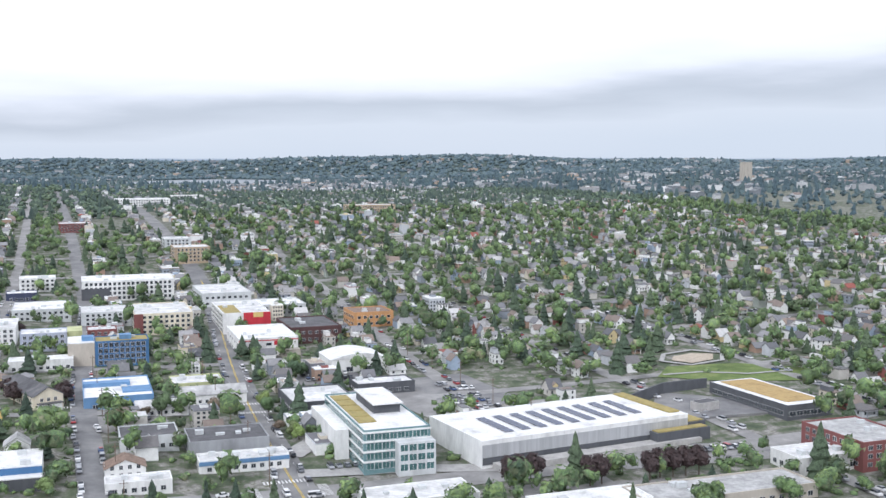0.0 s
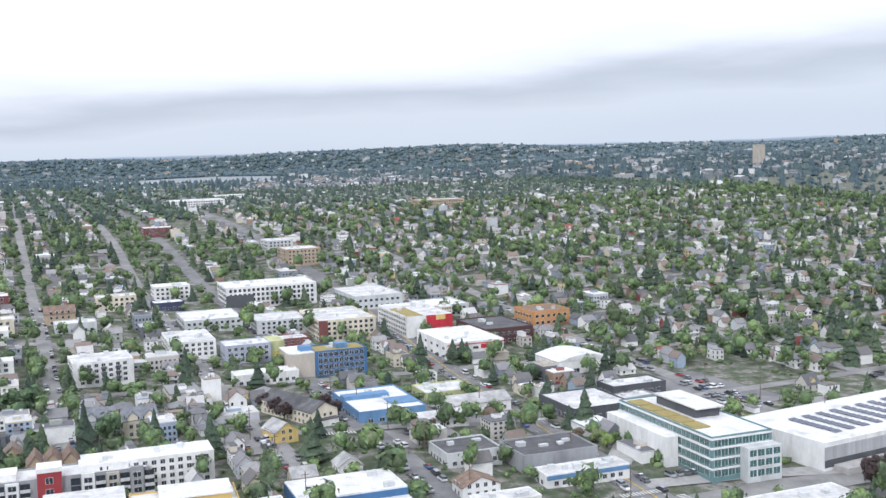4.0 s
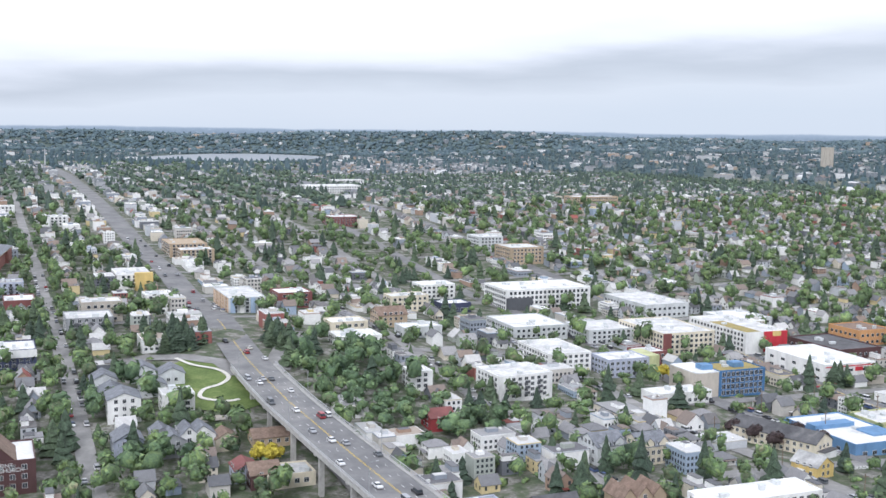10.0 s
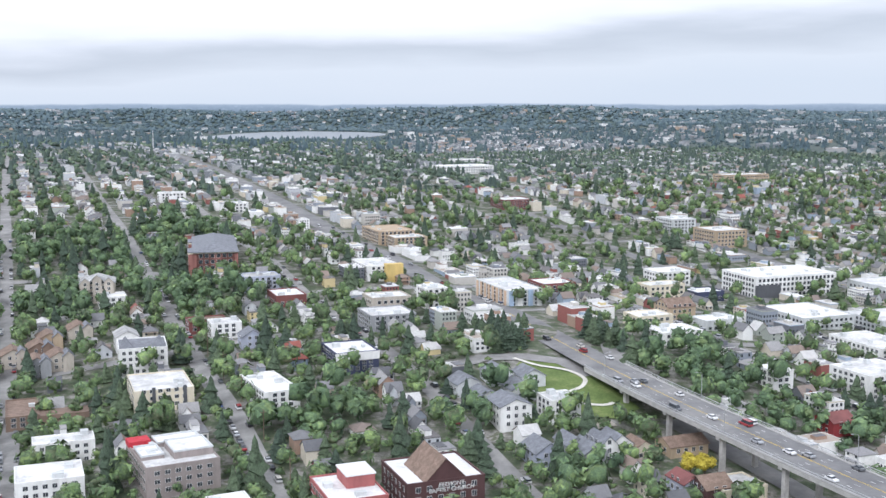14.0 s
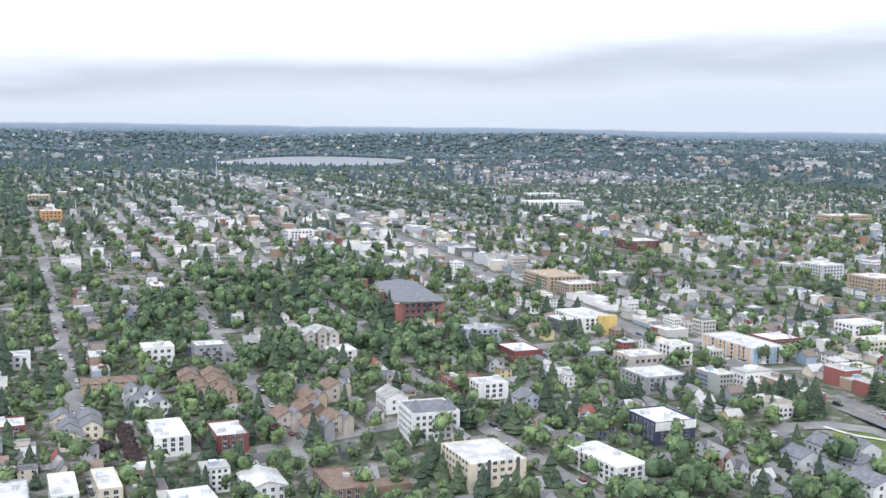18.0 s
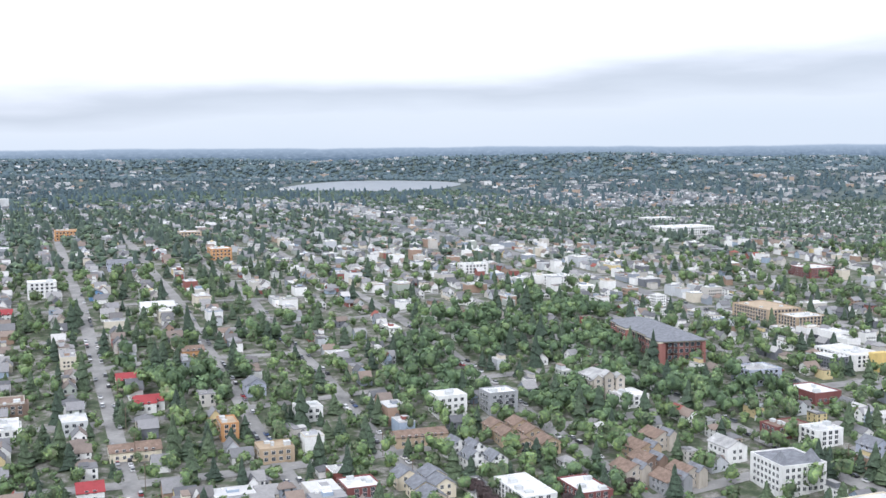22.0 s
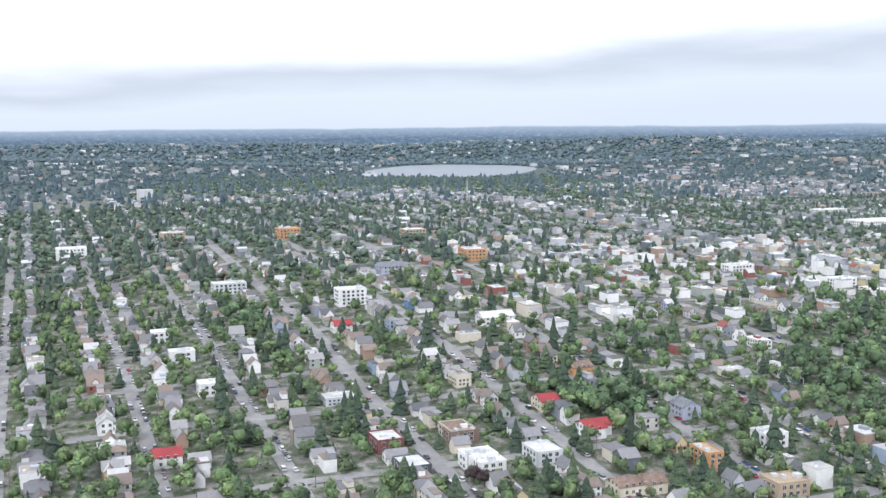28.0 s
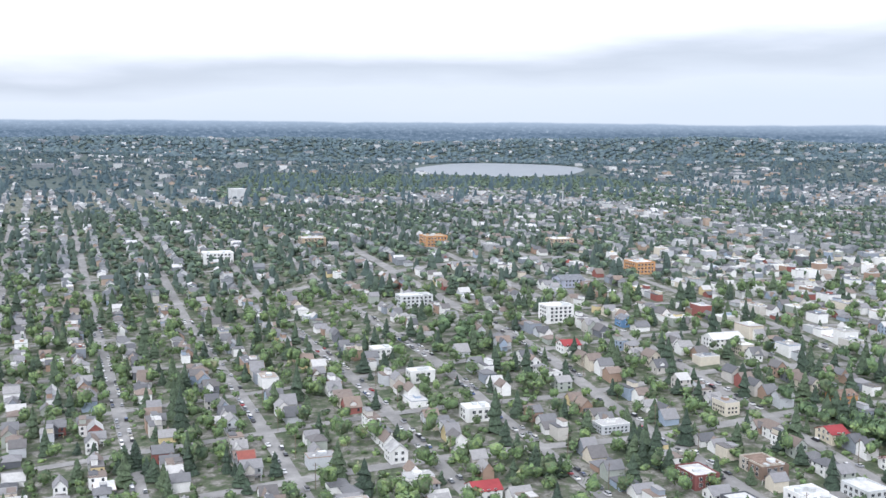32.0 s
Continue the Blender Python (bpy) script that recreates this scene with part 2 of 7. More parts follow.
M["paint_y"] = plain("yellow_road_paint", (0.62, 0.45, 0.08), 0.7, 1.0)
M["grass"] = material("mown_grass", [(0.3, (0.09, 0.14, 0.035)), (0.55, (0.13, 0.18, 0.05)), (0.75, (0.20, 0.21, 0.09))], 0.95, 0.12, grain=0.3, fine=8.0)
M["wall_o"] = material("house_walls", WALLS, 0.8, 0.5, by="object", grain=0.14, mode="CONSTANT")
M["roof_o"] = material("house_roofs", ROOFS, 0.85, 0.6, by="object", grain=0.22, mode="CONSTANT", bump=0.02)
M["wall_i"] = material("row_walls", WALLS, 0.8, 0.5, by="island", grain=0.14, mode="CONSTANT")
M["roof_i"] = material("row_roofs", ROOFS, 0.85, 0.6, by="island", grain=0.22, mode="CONSTANT")
M["glass"] = material("window_glass", [(0.3, (0.03, 0.035, 0.045)), (0.7, (0.06, 0.07, 0.08))], 0.12, 0.8, grain=0.2)
M["trim"] = plain("white_trim", (0.72, 0.72, 0.70), 0.7, 0.8)
M["bark"] = plain("bark", (0.10, 0.08, 0.06), 0.95, 1.2)
LEAF = [(0.0, (0.060, 0.101, 0.056)), (0.14, (0.082, 0.134, 0.063)), (0.30, (0.104, 0.167, 0.071)), (0.46, (0.134, 0.204, 0.080)), (0.58, (0.093, 0.136, 0.069)), (0.68, (0.175, 0.254, 0.086)),
        (0.77, (0.194, 0.215, 0.112)), (0.85, (0.229, 0.320, 0.095)), (0.93, (0.106, 0.066, 0.063)), (0.97, (0.221, 0.184, 0.124))]
FIR = [(0.0, (0.043, 0.068, 0.047)), (0.5, (0.062, 0.094, 0.059)), (1.0, (0.090, 0.127, 0.069))]
M["leaf_o"] = material("broad_leaves", LEAF, 0.8, 0.5, by="object", grain=0.42, fine=3.2, bump=0.5, sharp=1.8, clump=0.32)
M["fir_o"] = material("fir_needles", FIR, 0.85, 0.9, by="object", grain=0.6, fine=3.0, bump=0.8, sharp=2.0)


def foliage(name, stops):
    """Leaves of joined woods: the colour changes from crown to crown and, finer, inside each crown."""
    return material(name, stops, 0.85, 0.11, grain=0.42, detail=3.0, fine=14.0, bump=0.5, sharp=1.8, clump=0.30)


M["leaf_s"] = foliage("wood_leaves", [(0.28, (0.060, 0.101, 0.060)), (0.36, (0.086, 0.140, 0.069)), (0.41, (0.146, 0.173, 0.093)), (0.45, (0.099, 0.162, 0.076)), (0.50, (0.151, 0.228, 0.086)), (0.545, (0.082, 0.125, 0.069)), (0.59, (0.194, 0.265, 0.095)), (0.64, (0.112, 0.171, 0.078)), (0.71, (0.205, 0.202, 0.121))])
M["grove_s"] = foliage("grove_leaves", [(0.28, (0.059, 0.103, 0.068)), (0.36, (0.081, 0.138, 0.075)), (0.43, (0.110, 0.176, 0.084)), (0.48, (0.084, 0.136, 0.077)), (0.53, (0.134, 0.203, 0.088)), (0.58, (0.092, 0.147, 0.077)), (0.64, (0.174, 0.241, 0.097)), (0.71, (0.121, 0.167, 0.084))])
# Hill firs: needle colour with some blue of distance haze painted in.
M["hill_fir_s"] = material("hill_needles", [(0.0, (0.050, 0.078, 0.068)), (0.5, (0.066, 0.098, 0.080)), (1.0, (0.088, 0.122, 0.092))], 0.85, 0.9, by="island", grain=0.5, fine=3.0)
M["fir_s"] = material("wood_needles", FIR, 0.85, 0.9, by="island", grain=0.6, fine=3.0, bump=0.8, sharp=2.0)
# Hill and park woods: greens shifted part-way to blue, as painted haze.
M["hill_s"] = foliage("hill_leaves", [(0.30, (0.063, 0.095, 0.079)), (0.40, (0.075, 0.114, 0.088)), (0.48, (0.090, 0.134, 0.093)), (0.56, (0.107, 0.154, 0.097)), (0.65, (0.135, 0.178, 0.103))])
# Far and ridge woods: blue distance haze is mixed into the leaf colours.
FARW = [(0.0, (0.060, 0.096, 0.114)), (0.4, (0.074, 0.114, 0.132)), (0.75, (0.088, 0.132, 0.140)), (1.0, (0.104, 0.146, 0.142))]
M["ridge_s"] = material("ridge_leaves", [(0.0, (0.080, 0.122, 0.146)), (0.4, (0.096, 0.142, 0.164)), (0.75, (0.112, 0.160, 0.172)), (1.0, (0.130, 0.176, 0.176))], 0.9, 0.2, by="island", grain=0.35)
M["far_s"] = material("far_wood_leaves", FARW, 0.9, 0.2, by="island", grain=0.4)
M["water"] = material("lake_water", [(0.3, (0.15, 0.18, 0.205)), (0.7, (0.18, 0.21, 0.235))], 0.42, 0.02, grain=0.1, bump=0.15)


# ---- mesh building ----
class Solid:
    """Collects boxes, prisms and loose faces for one mesh with several materials."""

    def __init__(self):
        self.v, self.f, self.m = [], [], []

    def add(self, verts, faces, slot=0):
        k = len(self.v)
        self.v += [tuple(p) for p in verts]
        self.f += [tuple(k + i for i in face) for face in faces]
        self.m += [slot] * len(faces)
        return self

    def box(self, x0, x1, y0, y1, z0, z1, slot=0):
        return self.add([(x0, y0, z0), (x1, y0, z0), (x1, y1, z0), (x0, y1, z0), (x0, y0, z1), (x1, y0, z1), (x1, y1, z1), (x0, y1, z1)],
                        [(3, 2, 1, 0), (4, 5, 6, 7), (0, 1, 5, 4), (1, 2, 6, 5), (2, 3, 7, 6), (3, 0, 4, 7)], slot)

    def prism(self, outline, z0, z1, slot=0):
        n = len(outline)
        return self.add([(x, y, z0) for x, y in outline] + [(x, y, z1) for x, y in outline],
                        [tuple(range(n - 1, -1, -1)), tuple(range(n, 2 * n))] + [(i, (i + 1) % n, n + (i + 1) % n, n + i) for i in range(n)], slot)

    def mesh(self, name, *mats):
        me = bpy.data.meshes.new(name)
        me.from_pydata(self.v, [], self.f)
        for m in mats:
            me.materials.append(m)
        if len(mats) > 1:
            me.polygons.foreach_set("material_index", self.m)
        me.update()
        return me

    def arrays(self):
        """Triangles as arrays, for joining many copies."""
        tri, slot = [], []
        for f, s in zip(self.f, self.m):
            for i in range(1, len(f) - 1):
                tri.append((f[0], f[i], f[i + 1]))
                slot.append(s)
        return np.array(self.v, float), np.array(tri, int), np.array(slot, int)


def part(name, data, parent, label="", m=None):
    ob = new(name, data)
    ob.parent = parent
    if m is not None:
        ob.matrix_basis = m
    return tagged(ob, label)


def thing(name, label, category, m, group="", data=None):
    ob = new(name, data)
    ob.matrix_basis = m
    return tagged(ob, label, category, group)


def setting(name, data, label=""):
    return tagged(new(name, data), label, kind="structure")


def joined(name, label, category, pieces, mats, smooth=False):
    """One object of stuff from (arrays, x, y, z, turn, sx, sz) rows."""
    vs, ts, ss, k = [], [], [], 0
    for (v, t, s), x, y, z, a, sx, sz in pieces:
        c, d = math.cos(a), math.sin(a)
        w = np.empty_like(v)
        w[:, 0] = (v[:, 0] * c - v[:, 1] * d) * sx + x
        w[:, 1] = (v[:, 0] * d + v[:, 1] * c) * sx + y
        w[:, 2] = v[:, 2] * sz + z
        vs.append(w), ts.append(t + k), ss.append(s)
        k += len(v)
    v, t, s = np.concatenate(vs), np.concatenate(ts), np.concatenate(ss)
    me = bpy.data.meshes.new(name)
    me.vertices.add(len(v))
    me.vertices.foreach_set("co", v.ravel())
    me.loops.add(len(t) * 3)
    me.loops.foreach_set("vertex_index", t.ravel().astype(np.int32))
    me.polygons.add(len(t))
    me.polygons.foreach_set("loop_start", np.arange(0, len(t) * 3, 3, dtype=np.int32))
    me.polygons.foreach_set("material_index", s.astype(np.int32))
    me.polygons.foreach_set("use_smooth", np.full(len(t), smooth, dtype=bool))
    for m in mats:
        me.materials.append(m)
    me.update(calc_edges=True)
    return tagged(new(name, me), label, category, kind="stuff")


# ---- ground ----
def steps(a, b, *pieces):
    return np.unique(np.concatenate([np.arange(p, q + 0.1, s) for p, q, s in pieces]))


gx = steps(0, 0, (-7000, -2200, 300), (-2200, -1600, 60), (-1600, 400, 20), (400, 1600, 60), (1600, 6000, 200))
gy = steps(0, 0, (-3000, 0, 300), (0, 350, 50), (350, 1700, 20), (1700, 2500, 50), (2500, 4300, 100), (4300, 5200, 50), (5200, 9000, 380))
GX, GY = np.meshgrid(gx, gy)
GZ = height(GX, GY)
nx, ny = len(gx), len(gy)
quads = [(j * nx + i, j * nx + i + 1, (j + 1) * nx + i + 1, (j + 1) * nx + i) for j in range(ny - 1) for i in range(nx - 1)]
me = bpy.data.meshes.new("ground")
me.from_pydata(np.stack([GX, GY, GZ], -1).reshape(-1, 3).tolist(), [], quads)
me.materials.append(M["ground"])
# Wooded ground beyond 1900 m, with blue distance haze put into its colour.
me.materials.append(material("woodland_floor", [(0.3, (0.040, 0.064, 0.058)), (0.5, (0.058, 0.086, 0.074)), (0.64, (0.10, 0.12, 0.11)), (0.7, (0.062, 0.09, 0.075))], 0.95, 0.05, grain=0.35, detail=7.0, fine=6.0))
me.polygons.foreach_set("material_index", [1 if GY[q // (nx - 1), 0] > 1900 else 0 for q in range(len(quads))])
me.polygons.foreach_set("use_smooth", [True] * len(quads))
setting("ground", me, "hilly ground with grass, gardens and bare earth")


def strip(name, label, line, width, mat, lift=0.25, step=12.0):
    """A road or path draped over the ground along a line of (x, y)."""
    pts = []
    for (x0, y0), (x1, y1) in zip(line, line[1:]):
        n = max(1, int(math.hypot(x1 - x0, y1 - y0) / step))
        pts += [(x0 + (x1 - x0) * i / n, y0 + (y1 - y0) * i / n) for i in range(n)]
    pts.append(line[-1])
    s, rows = Solid(), []
    for i, p in enumerate(pts):
        a, b = pts[max(0, i - 1)], pts[min(len(pts) - 1, i + 1)]
        dx, dy = b[0] - a[0], b[1] - a[1]
        n = math.hypot(dx, dy)
        ex, ey = dy / n, -dx / n
        row = []
        for q in (-0.5, -0.17, 0.17, 0.5):
            x, y = p[0] + ex * width * q, p[1] + ey * width * q
            row.append((x, y, ground(x, y) + lift))
        rows.append(row)
    for r in rows:
        s.v += r
    for i in range(len(rows) - 1):
        for k in range(3):
            s.f.append((4 * i + k, 4 * i + k + 1, 4 * i + 4 + k + 1, 4 * i + 4 + k))
            s.m.append(0)
    ob = setting(name, s.mesh(name, mat), label)
    return ob


# avenues (constant u) with their widths, and cross streets (constant v)
AVENUES = [(730, 7), (645, 7), (560, 7), (470, 7), (385, 7), (305, 7), (228, 7), (150, 8), (54, 12.5), (-7, 10), (-45, 8), (-112, 7), (-190, 17), (-270, 7), (-345, 8),
           (-422, 7.5), (-500, 7), (-549, 7.4), (-611, 7.4), (-674, 7.8), (-736, 6.8), (-788, 6.8), (-851, 7), (-914, 7), (-980, 6.6), (-1050, 7), (-1130, 7), (-1210, 7)]
STREETS = [(380, 14), (490, 7), (585, 7), (680, 7), (760, 7), (845, 9), (925, 6), (1010, 7), (1075, 6), (1145, 6), (1230, 6), (1325, 6), (1425, 10), (1530, 6), (1640, 6), (1750, 6), (1860, 6)]


SWING = {54: ((40, 380, 950),), -7: ((14, 460, 850),), -45: ((12, 500, 1300),), 150: ((24, 420, 1000),)}


def bend(u, v):
    """How far an avenue that starts out at u has swung aside by the time it reaches v."""
    off = 0.0
    for k, a, b in SWING.get(u, ()):
        t = min(1.0, max(0.0, (v - a) / (b - a)))
        off += k * t * t * (3 - 2 * t)
    return off
def front(u):
    """The nearest ground that comes into view, by its v, along the whole flight."""
    return float(np.interp(u, (-1300, -1020, -960, -900, -840, -780, -720, -660, -600, -540, -480, -420, -360, -300, -240, -180, -60, 60, 240, 300, 360, 800),
                           (1500, 1200, 1016, 962, 932, 912, 856, 832, 725, 711, 656, 585, 551, 532, 433, 401, 361, 343, 318, 368, 490, 900)))


for u, w in AVENUES:
    top = 2430 if w > 8 else 1980
    if u == -190:
        line = [xy(-190, 752)] + [xy(u, v) for v in range(780, 2700, 60)]
    else:
        v0 = max(300, front(u) - 110)
        line = [xy(u + bend(u, v0 + (top - v0) * k / 24), v0 + (top - v0) * k / 24) for k in range(25)]
    strip("road", "grey asphalt avenue lined with parked cars", line, w, M["asphalt" if w > 9 else "road_old"], 0.3)
for v, w in STREETS:
    us = [u for u in range(-1350, 810, 20) if front(u) - 110 < v and (v > 700 or u > -150)]
    if us:
        strip("road", "grey cross street between the blocks", [xy(us[0], v), xy(us[-1], v)], w, M["road_old"], 0.24)

lake = Solid()
lake.prism([(-845 + 285 * math.cos(a) + 26 * math.sin(3 * a), 3890 + 505 * math.sin(a)) for a in np.linspace(0, 2 * math.pi, 48, endpoint=False)], 9.0, 12.6)
tagged(new("lake", lake.mesh("lake", M["water"])), "calm grey lake with wooded shores", "lake", kind="structure")


# ---- house and tree patterns ----
def gable(s, w, d, z0, z1, slot_wall, slot_roof, x=0.0, y=0.0, along="y", over=0.45, thick=0.22, base=-3.0):
    """A gabled body: walls up to z0, ridge at z1 along x or y, roof slabs with eaves."""
    def put(vs, fs, slot):
        s.add([(x + (a if along == "y" else -b), y + (b if along == "y" else a), c) for a, b, c in vs], fs, slot)
    a, b = (w / 2, d / 2) if along == "y" else (d / 2, w / 2)
    put([(-a, -b, base), (a, -b, base), (a, b, base), (-a, b, base), (-a, -b, z0), (a, -b, z0), (a, b, z0), (-a, b, z0), (0, -b, z1), (0, b, z1)],
        [(0, 1, 5, 8, 4), (2, 3, 7, 9, 6), (1, 2, 6, 5), (3, 0, 4, 7)], slot_wall)
    k = (z1 - z0) / a
    e, zo = a + over, z0 - k * over
    for q in (-1, 1):
        vs = [(q * e, -b - over, zo), (q * e, b + over, zo), (0, b + over, z1), (0, -b - over, z1)]
        vs += [(p[0], p[1], p[2] + thick) for p in vs]
        fs = [(0, 1, 2, 3), (7, 6, 5, 4), (0, 4, 5, 1), (1, 5, 6, 2), (3, 2, 6, 7), (0, 3, 7, 4)]
        put(vs, fs if q < 0 else [f[::-1] for f in fs], slot_roof)


def hip(s, w, d, z0, z1, slot_wall, slot_roof, over=0.5, base=-3.0):
    a, b = w / 2, d / 2
    s.add([(-a, -b, base), (a, -b, base), (a, b, base), (-a, b, base), (-a, -b, z0), (a, -b, z0), (a, b, z0), (-a, b, z0)],
          [(0, 1, 5, 4), (1, 2, 6, 5), (2, 3, 7, 6), (3, 0, 4, 7)], slot_wall)
    a, b, r = a + over, b + over, max(0.3, (d - w) / 2)
    s.add([(-a, -b, z0 - 0.1), (a, -b, z0 - 0.1), (a, b, z0 - 0.1), (-a, b, z0 - 0.1), (-a, -b, z0 + 0.15), (a, -b, z0 + 0.15), (a, b, z0 + 0.15), (-a, b, z0 + 0.15), (0, -r, z1), (0, r, z1)],
          [(3, 2, 1, 0), (0, 1, 5, 4), (1, 2, 6, 5), (2, 3, 7, 6), (3, 0, 4, 7), (4, 5, 8), (5, 6, 9, 8), (6, 7, 9), (7, 4, 8, 9)], slot_roof)


def house_pattern(kind, w, d, eave, ridge):
    """Body, roof and openings of one house. Returns wall Solid, roof Solid and window places (x, y, z, side, width, height)."""
    both = Solid()
    if kind == "front":
        gable(both, w, d, eave, ridge, 0, 1)
    elif kind == "side":
        gable(both, w, d, eave, ridge, 0, 1, along="x")
    elif kind == "cross":
        gable(both, w, d * 0.72, eave, ridge, 0, 1, y=d * 0.1, along="x")
        gable(both, w * 0.5, d * 0.5, eave, ridge - 0.5, 0, 1, x=-w * 0.18, y=-d * 0.27)
    elif kind == "hip":
        hip(both, w, d, eave, ridge, 0, 1)
    elif kind == "dormer":
        gable(both, w, d, eave, ridge, 0, 1, along="x")
        gable(both, w * 0.36, d * 0.5, eave + 1.7, eave + 2.9, 0, 1, y=-d * 0.2, over=0.3, base=eave - 0.2)
    else:
        both.box(-w / 2, w / 2, -d / 2, d / 2, -3, eave, 0)
        both.box(-w / 2 - 0.12, w / 2 + 0.12, -d / 2 - 0.12, d / 2 + 0.12, eave, eave + 0.35, 1)
        both.box(-w / 2 + 0.4, 0.2, -d / 4, d / 2 - 0.4, eave + 0.35, ridge, 0)
        both.box(-w / 2 + 0.2, 0.4, -d / 4 - 0.2, d / 2 - 0.2, ridge, ridge + 0.25, 1)
    if kind in ("front", "cross", "hip"):       # low porch roof towards the street
        both.box(-w * 0.36, w * 0.36, -d / 2 - 2.0, -d / 2 + 0.05, 2.55, 2.8, 1)
        for q in (-0.33, 0.33):
            both.box(w * q - 0.12, w * q + 0.12, -d / 2 - 1.9, -d / 2 - 1.66, -3, 2.55, 0)
    holes = []
    floors = [1.0] + ([3.7] if eave > 5 else [])
    for z in floors:
        for q in (-0.28, 0.28):
            holes.append((w * q, -d / 2, z, 0, 1.2, 1.35))
            holes.append((w * q, d / 2, z, 2, 1.2, 1.35))
        for q in (-0.25, 0.25):
            holes.append((-w / 2, d * q, z, 3, 1.1, 1.3))
            holes.append((w / 2, d * q, z, 1, 1.1, 1.3))
    return both, holes


def window_on(s, x, y, z, side, w, h, frame_slot=0, pane_slot=1):
    """A framed window standing a little proud of a wall face."""
    for grow, deep, slot in ((0.09, 0.05, frame_slot), (0.0, 0.085, pane_slot)):
        a, lo, hi = w / 2 + grow, z - grow, z + h + grow
        if side in (0, 2):
            y0, y1 = (y - deep, y + 0.02) if side == 0 else (y - 0.02, y + deep)
            s.box(x - a, x + a, y0, y1, lo, hi, slot)
        else:
            x0, x1 = (x - deep, x + 0.02) if side == 3 else (x - 0.02, x + deep)
            s.box(x0, x1, y - a, y + a, lo, hi, slot)


def flat_pane(s, x, y, z, side, w, h):
    """A far window: the glass alone, a hand's width off the wall so that it keeps its edge."""
    a = w / 2
    if side == 0:
        s.add([(x - a, y - 0.06, z), (x + a, y - 0.06, z), (x + a, y - 0.06, z + h), (x - a, y - 0.06, z + h), (x - a, y, z + h + 0.15), (x + a, y, z + h + 0.15)], [(0, 1, 2, 3), (3, 2, 5, 4)], 2)
    else:
        s.add([(x - 0.06, y + a, z), (x - 0.06, y - a, z), (x - 0.06, y - a, z + h), (x - 0.06, y + a, z + h), (x, y + a, z + h + 0.15), (x, y - a, z + h + 0.15)], [(0, 1, 2, 3), (3, 2, 5, 4)], 2)


HOUSES = [("front", 7.5, 11.5, 5.6, 8.6), ("front", 7.0, 10.5, 4.0, 7.2), ("side", 9.0, 10.0, 5.6, 8.4), ("side", 10.5, 9.5, 3.2, 6.0), ("cross", 10, 12, 5.4, 8.4),
          ("hip", 9, 10.5, 5.4, 7.8), ("hip", 10, 11, 3.2, 5.6), ("dormer", 9, 11, 3.6, 7.8), ("modern", 7, 12, 6.2, 8.9), ("modern", 9, 11, 5.9, 6.4), ("cross", 9, 11, 3.4, 6.4)]
HOUSES = [(k, w * 0.92, d * 0.88, e * 0.95, r * 0.97) for k, w, d, e, r in HOUSES]
rng = random.Random(7)
PATTERNS = [house_pattern(*h) for h in HOUSES]
"""Joined rows use the same patterns with their windows in the one mesh."""
JOINED_HOUSES = []
for both, holes in PATTERNS:
    s = Solid()
    s.v, s.f, s.m = list(both.v), list(both.f), list(both.m)
    for hx, hy, hz, side, ww, hh in holes:
        if side in (0, 3):
            flat_pane(s, hx, hy, hz, side, ww, hh)
    JOINED_HOUSES.append(s.arrays())
FAR_HOUSES = [both.arrays() for both, _ in PATTERNS]
JOINED_FLATS, FAR_FLATS = [], []
for w, d, h in ((14, 20, 8.5), (18, 26, 10.5), (24, 16, 7.5), (12, 24, 6), (20, 30, 5), (16, 16, 12)):
    s = Solid().box(-w / 2, w / 2, -d / 2, d / 2, -4, h, 0)
    s.box(-w / 2 - 0.15, w / 2 + 0.15, -d / 2 - 0.15, d / 2 + 0.15, h, h + 0.5, 0)
    s.box(-w / 2 + 0.3, w / 2 - 0.3, -d / 2 + 0.3, d / 2 - 0.3, h + 0.45, h + 0.56, 4)
    s.box(-w / 5, w / 9, -d / 8, d / 6, h + 0.5, h + 2.4, 0)
    s.box(-w / 5 + 0.2, w / 9 - 0.2, -d / 8 + 0.2, d / 6 - 0.2, h + 2.4, h + 2.5, 4)
    s.box(w / 4, w / 4 + 2, d / 5, d / 5 + 1.6, h + 0.5, h + 1.5, 3)
    FAR_FLATS.append(s.arrays())
    for f in range(max(1, int(h / 3))):
        for side, run in ((0, w), (3, d)):
            for k in range(int(run / 3.6)):
                a = (k - (int(run / 3.6) - 1) / 2) * 3.5
                flat_pane(s, a if side == 0 else -w / 2, -d / 2 if side == 0 else a, 0.9 + f * 3, side, 1.8, 1.4)
    JOINED_FLATS.append(s.arrays())


